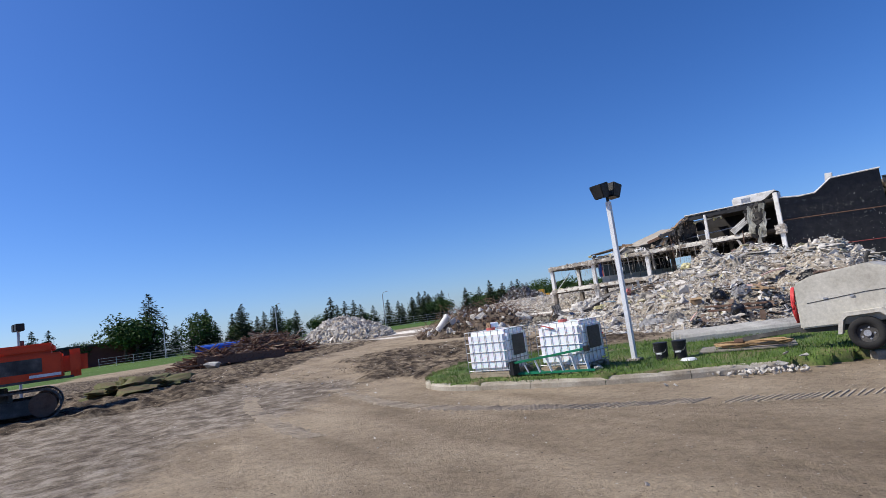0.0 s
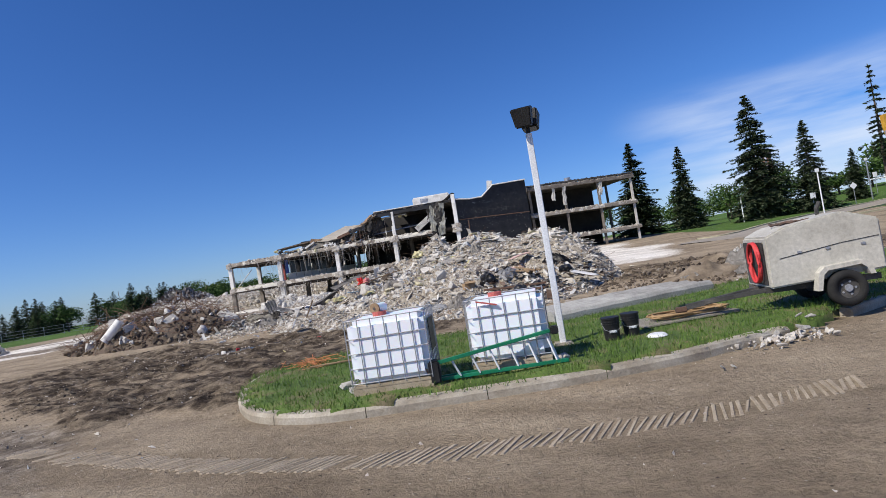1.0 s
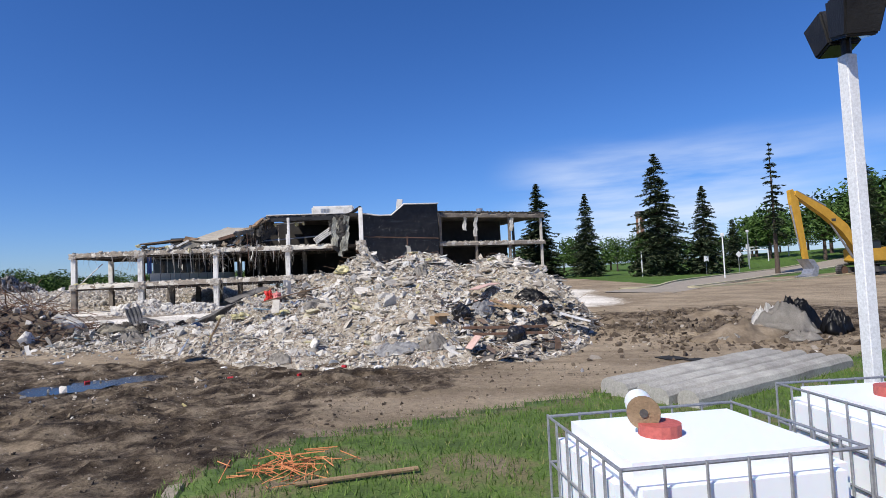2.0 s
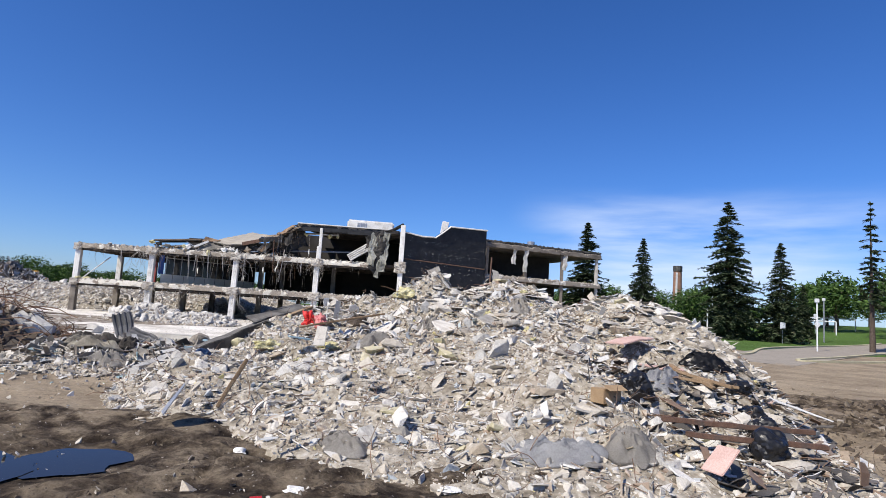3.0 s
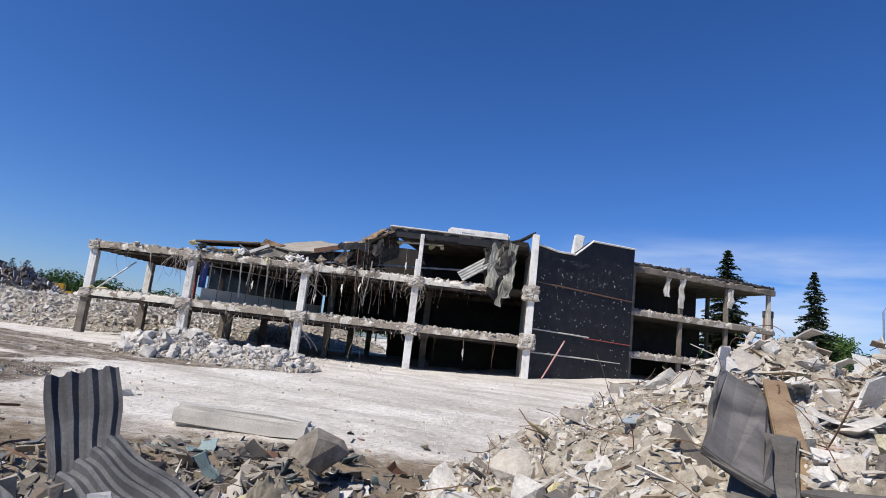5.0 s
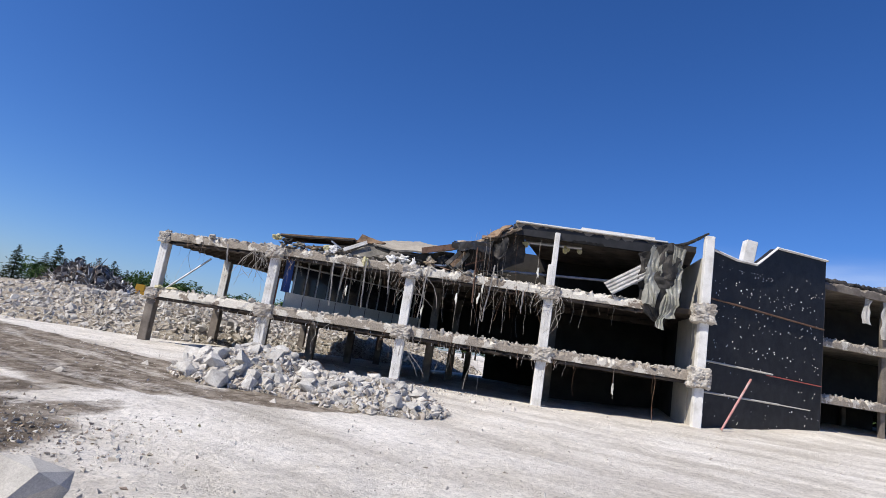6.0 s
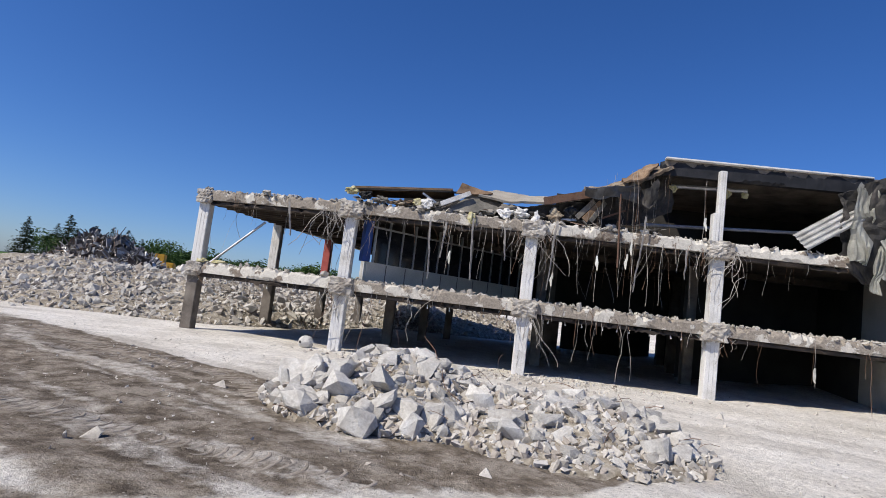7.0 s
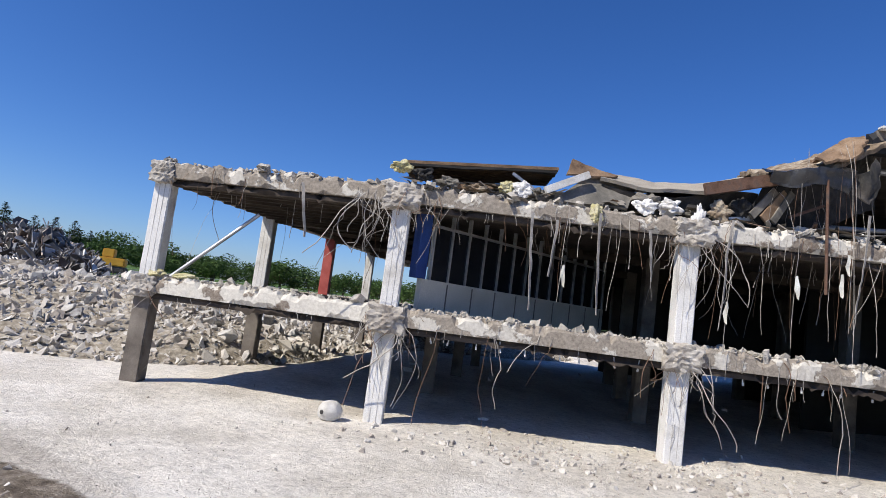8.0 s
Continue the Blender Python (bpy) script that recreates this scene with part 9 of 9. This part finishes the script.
for k in range(3):
    bm = bmesh.new()
    rod(bm, (-1.3 + 0.25 * k, -1.3 + 0.05 * k, -2), (-1.0 + 0.2 * k, -1.05, 16), 0.07, n=5)
    part("steel_flue", bm, white_metal, chimney)
# far low building and fences
hall = thing("far_hall", "long low dark red hall far behind trees", "building", -150, 42, 1, 70)
part("wall", boxbm(-16, 16, -5, 5, -1, 4.5), surface("dark red cladding", [(0.12, 0.04, 0.035), (0.17, 0.06, 0.05)], 0.4, 0.8), hall)
part("roof", boxbm(-16.4, 16.4, -5.4, 5.4, 4.5, 5.0, 0.1), char, hall)
fence = thing("wire_fence", "grey wire fence along the far grass", "fence", -100, 100, 0.8)
for (ax, ay), (bx, by) in (((-122, 40), (-108, 70)), ((-108, 70), (-84, 104)), ((-84, 104), (-70, 140)), ((-70, 140), (-20, 165))):
    m = int(math.hypot(bx - ax, by - ay) / 3)
    for k in range(m):
        x, y = ax + (bx - ax) * k / m, ay + (by - ay) * k / m
        bm = bmesh.new()
        rod(bm, (x, y, float(land(x, y))), (x, y, float(land(x, y)) + 1.8), 0.04, n=5)
        ob = part("fence_post", bm, steel_grey, fence)
        ob.matrix_parent_inverse = fence.matrix_basis.inverted()
    for zz in (0.2, 0.7, 1.2, 1.75):
        bm = bmesh.new()
        rod(bm, (ax, ay, float(land(ax, ay)) + zz), (bx, by, float(land(bx, by)) + zz), 0.025, n=4)
        ob = part("fence_wire", bm, steel_grey, fence)
        ob.matrix_parent_inverse = fence.matrix_basis.inverted()
# by the lumber heap
bm = bmesh.new()
rod(bm, (-4, 0, 0), (4, 0, 0), 0.45, n=12)
ob = tagged(part("blue_pipe", bm, surface("blue plastic", [(0.02, 0.09, 0.45), (0.03, 0.12, 0.55)], 1, 0.5), None, "long bright blue plastic pipe behind the lumber"), "", "pipe")
ob.matrix_basis = pose(-55, 31, 1.6, 0, 0, 65)
bm = boxbm(-3.6, 3.6, -0.25, 0.25, -0.35, 0.35, 0.02)
ob = tagged(part("dark_girder", bm, rust_steel, None, "long rusty girder lying before the lumber"), "", "girder")
ob.matrix_basis = pose(-42.5, 24.5, 0.55, 0, 2, 65)
ob = new("pale_block", block_meshes[3])
ob.matrix_basis = pose(-39.5, 20.2, 0.35, 0, 0, 20) @ Matrix.Diagonal((1.4, 0.8, 0.7, 1))
tagged(ob, "pale concrete block lying on mud", "concrete block")
# concrete pipe and pale blocks on the brown heap
bm = bmesh.new()
rod(bm, (-0.7, 0, 0), (0.7, 0, 0), 0.26, n=18)
ob = tagged(part("concrete_cylinder", bm, white_paint, None, "pale concrete cylinder leaning on the brown heap"), "", "concrete cylinder")
ob.matrix_basis = pose(-25.6, 31.9, 1.2, 0, -48, 30)
# yard: white ball by the building, signs on the end floor
cloth("concrete_lump", -28.95, 64.3, 0.6, 0.56, 0.5, 0.5, surface("pale cast concrete", [(0.5, 0.48, 0.44), (0.64, 0.62, 0.58)], 3, 0.9, bump=0.4), "rounded pale concrete lump with a hole, on dust", "concrete lump", 81, lump=0.1)
# dark stub added to stand for the shaded hole in the lump
bm = bmesh.new()
rod(bm, (-29.02, 64.2, 0.6), (-29.1, 64.06, 0.61), 0.05, n=12)
tagged(part("lump_hole", bm, char, None, "dark rusted pipe stub in a concrete lump"), "", "pipe stub")
for x, y, z, w, h, mt, k in ((-34.2, 65.7, 3.2, 0.5, 0.22, insulation, 71), (-33.4, 65.6, 3.2, 0.5, 0.16, insulation, 72)):
    cloth("insulation_wad", x, y, z, w, w * 0.7, h, mt, "yellow insulation scrap on the broken floor edge", "insulation", k, lump=0.6)

# thin high cloud far behind the trees
cloud_mat = bpy.data.materials.new("thin cloud")
nt, nd, lk, bsdf = nodes_of(cloud_mat)
nd.remove(bsdf)
tc = nd.new("ShaderNodeTexCoord")
mp = nd.new("ShaderNodeMapping")
mp.inputs["Scale"].default_value = (1.3, 1, 3.2)
mp.inputs["Rotation"].default_value = (0, -0.25, 0)
lk.new(tc.outputs["Generated"], mp.inputs[0])
cn = noise_node(nt, 1.7, 7, 0.55, mp.outputs[0])
cr = ramp_node(nt, [(0.38, (0, 0, 0)), (0.66, (1, 1, 1))])
lk.new(cn.outputs[0], cr.inputs[0])
sep = nd.new("ShaderNodeSeparateXYZ")
lk.new(tc.outputs["Generated"], sep.inputs[0])
fades = []
for sock, lo, hi in ((0, 0.2, 0.42), (0, 0.88, 0.5), (2, 0.72, 0.45), (2, -0.1, 0.2)):
    mr = nd.new("ShaderNodeMapRange")
    mr.interpolation_type = "SMOOTHSTEP"
    mr.inputs[1].default_value, mr.inputs[2].default_value = min(lo, hi), max(lo, hi)
    if lo > hi:
        mr.inputs[3].default_value, mr.inputs[4].default_value = 1, 0
    lk.new(sep.outputs[sock], mr.inputs[0])
    fades.append(mr.outputs[0])
fac = cr.outputs[0]
for f in fades:
    mm = nd.new("ShaderNodeMath")
    mm.operation = "MULTIPLY"
    lk.new(fac, mm.inputs[0])
    lk.new(f, mm.inputs[1])
    fac = mm.outputs[0]
mm = nd.new("ShaderNodeMath")
mm.operation = "MULTIPLY"
mm.inputs[1].default_value = 0.85
lk.new(fac, mm.inputs[0])
em = nd.new("ShaderNodeEmission")
em.inputs[0].default_value, em.inputs[1].default_value = (0.72, 0.82, 1.0, 1), 0.95
tp = nd.new("ShaderNodeBsdfTransparent")
ms = nd.new("ShaderNodeMixShader")
lk.new(mm.outputs[0], ms.inputs[0])
lk.new(tp.outputs[0], ms.inputs[1])
lk.new(em.outputs[0], ms.inputs[2])
lk.new(ms.outputs[0], nd["Material Output"].inputs[0])
bm = bmesh.new()
rows = []
for i in range(17):
    a = math.radians(0 + 75 * i / 16)
    rows.append([bm.verts.new((1900 * math.sin(a), 1900 * math.cos(a), z)) for z in (20, 620)])
for a, b in zip(rows, rows[1:]):
    bm.faces.new((a[0], b[0], b[1], a[1]))
cloud = tagged(part("cloud", bm, cloud_mat, None, "thin white cirrus cloud in a blue sky"), "", "cloud", kind="structure")
cloud.visible_shadow = False

# crawler tracks pressed into the dust before the building
dust_ridge = surface("pressed dust", [(0.28, 0.24, 0.19), (0.42, 0.37, 0.31)], 4, 0.95, bump=0.5)
vs, fs = [], []
q = np.random.default_rng(77)
for pts, wid, bow in (([(-36, 57.4), (-33.2, 57.0), (-30.9, 56.6), (-29.6, 56.5), (-28.4, 56.2), (-27.3, 55.3), (-26.6, 54.0)], 0.6, 0.07), ([(-36, 59.3), (-33.9, 58.5), (-31.8, 57.8), (-30.2, 57.1), (-28.9, 56.6)], 0.55, 0.12), ([(-31, 51.8), (-28.5, 51.2), (-25.8, 50.6), (-23.5, 50.2)], 0.6, 0.1)):
    line = smooth_line(pts, 40)
    acc = 0
    for a, b in zip(line, line[1:]):
        acc += (b - a).length
        if acc < 0.19:
            continue
        acc = 0
        d = (b - a).normalized()
        nn = Vector((-d.y, d.x))
        if q.random() < 0.12:
            continue
        k = len(vs)
        hw = wid * q.uniform(0.35, 0.55)
        side = q.normal(0, 0.04)
        for i in range(6):
            u = i / 2.5 - 1
            c = a + nn * (u * hw + side) + d * (bow * (1 - u * u) + q.normal(0, 0.008))
            g = float(ground_z(c.x, c.y))
            e = q.uniform(0.008, 0.018) * (1 - 0.5 * abs(u))
            for o, h in ((-0.07, -0.02), (-0.015, e), (0.02, e * 0.9), (0.05, -0.02)):
                vs.append((c.x + d.x * o, c.y + d.y * o, g + h))
        for i in range(5):
            for j in range(3):
                fs.append((k + i * 4 + j, k + i * 4 + j + 1, k + i * 4 + j + 5, k + i * 4 + j + 4))
ob = new("dust_tracks", fast_mesh("dust_tracks", vs, fs, dust_ridge))
tagged(ob, "curved crawler tread ridges in pale dust", "tracks", kind="stuff")
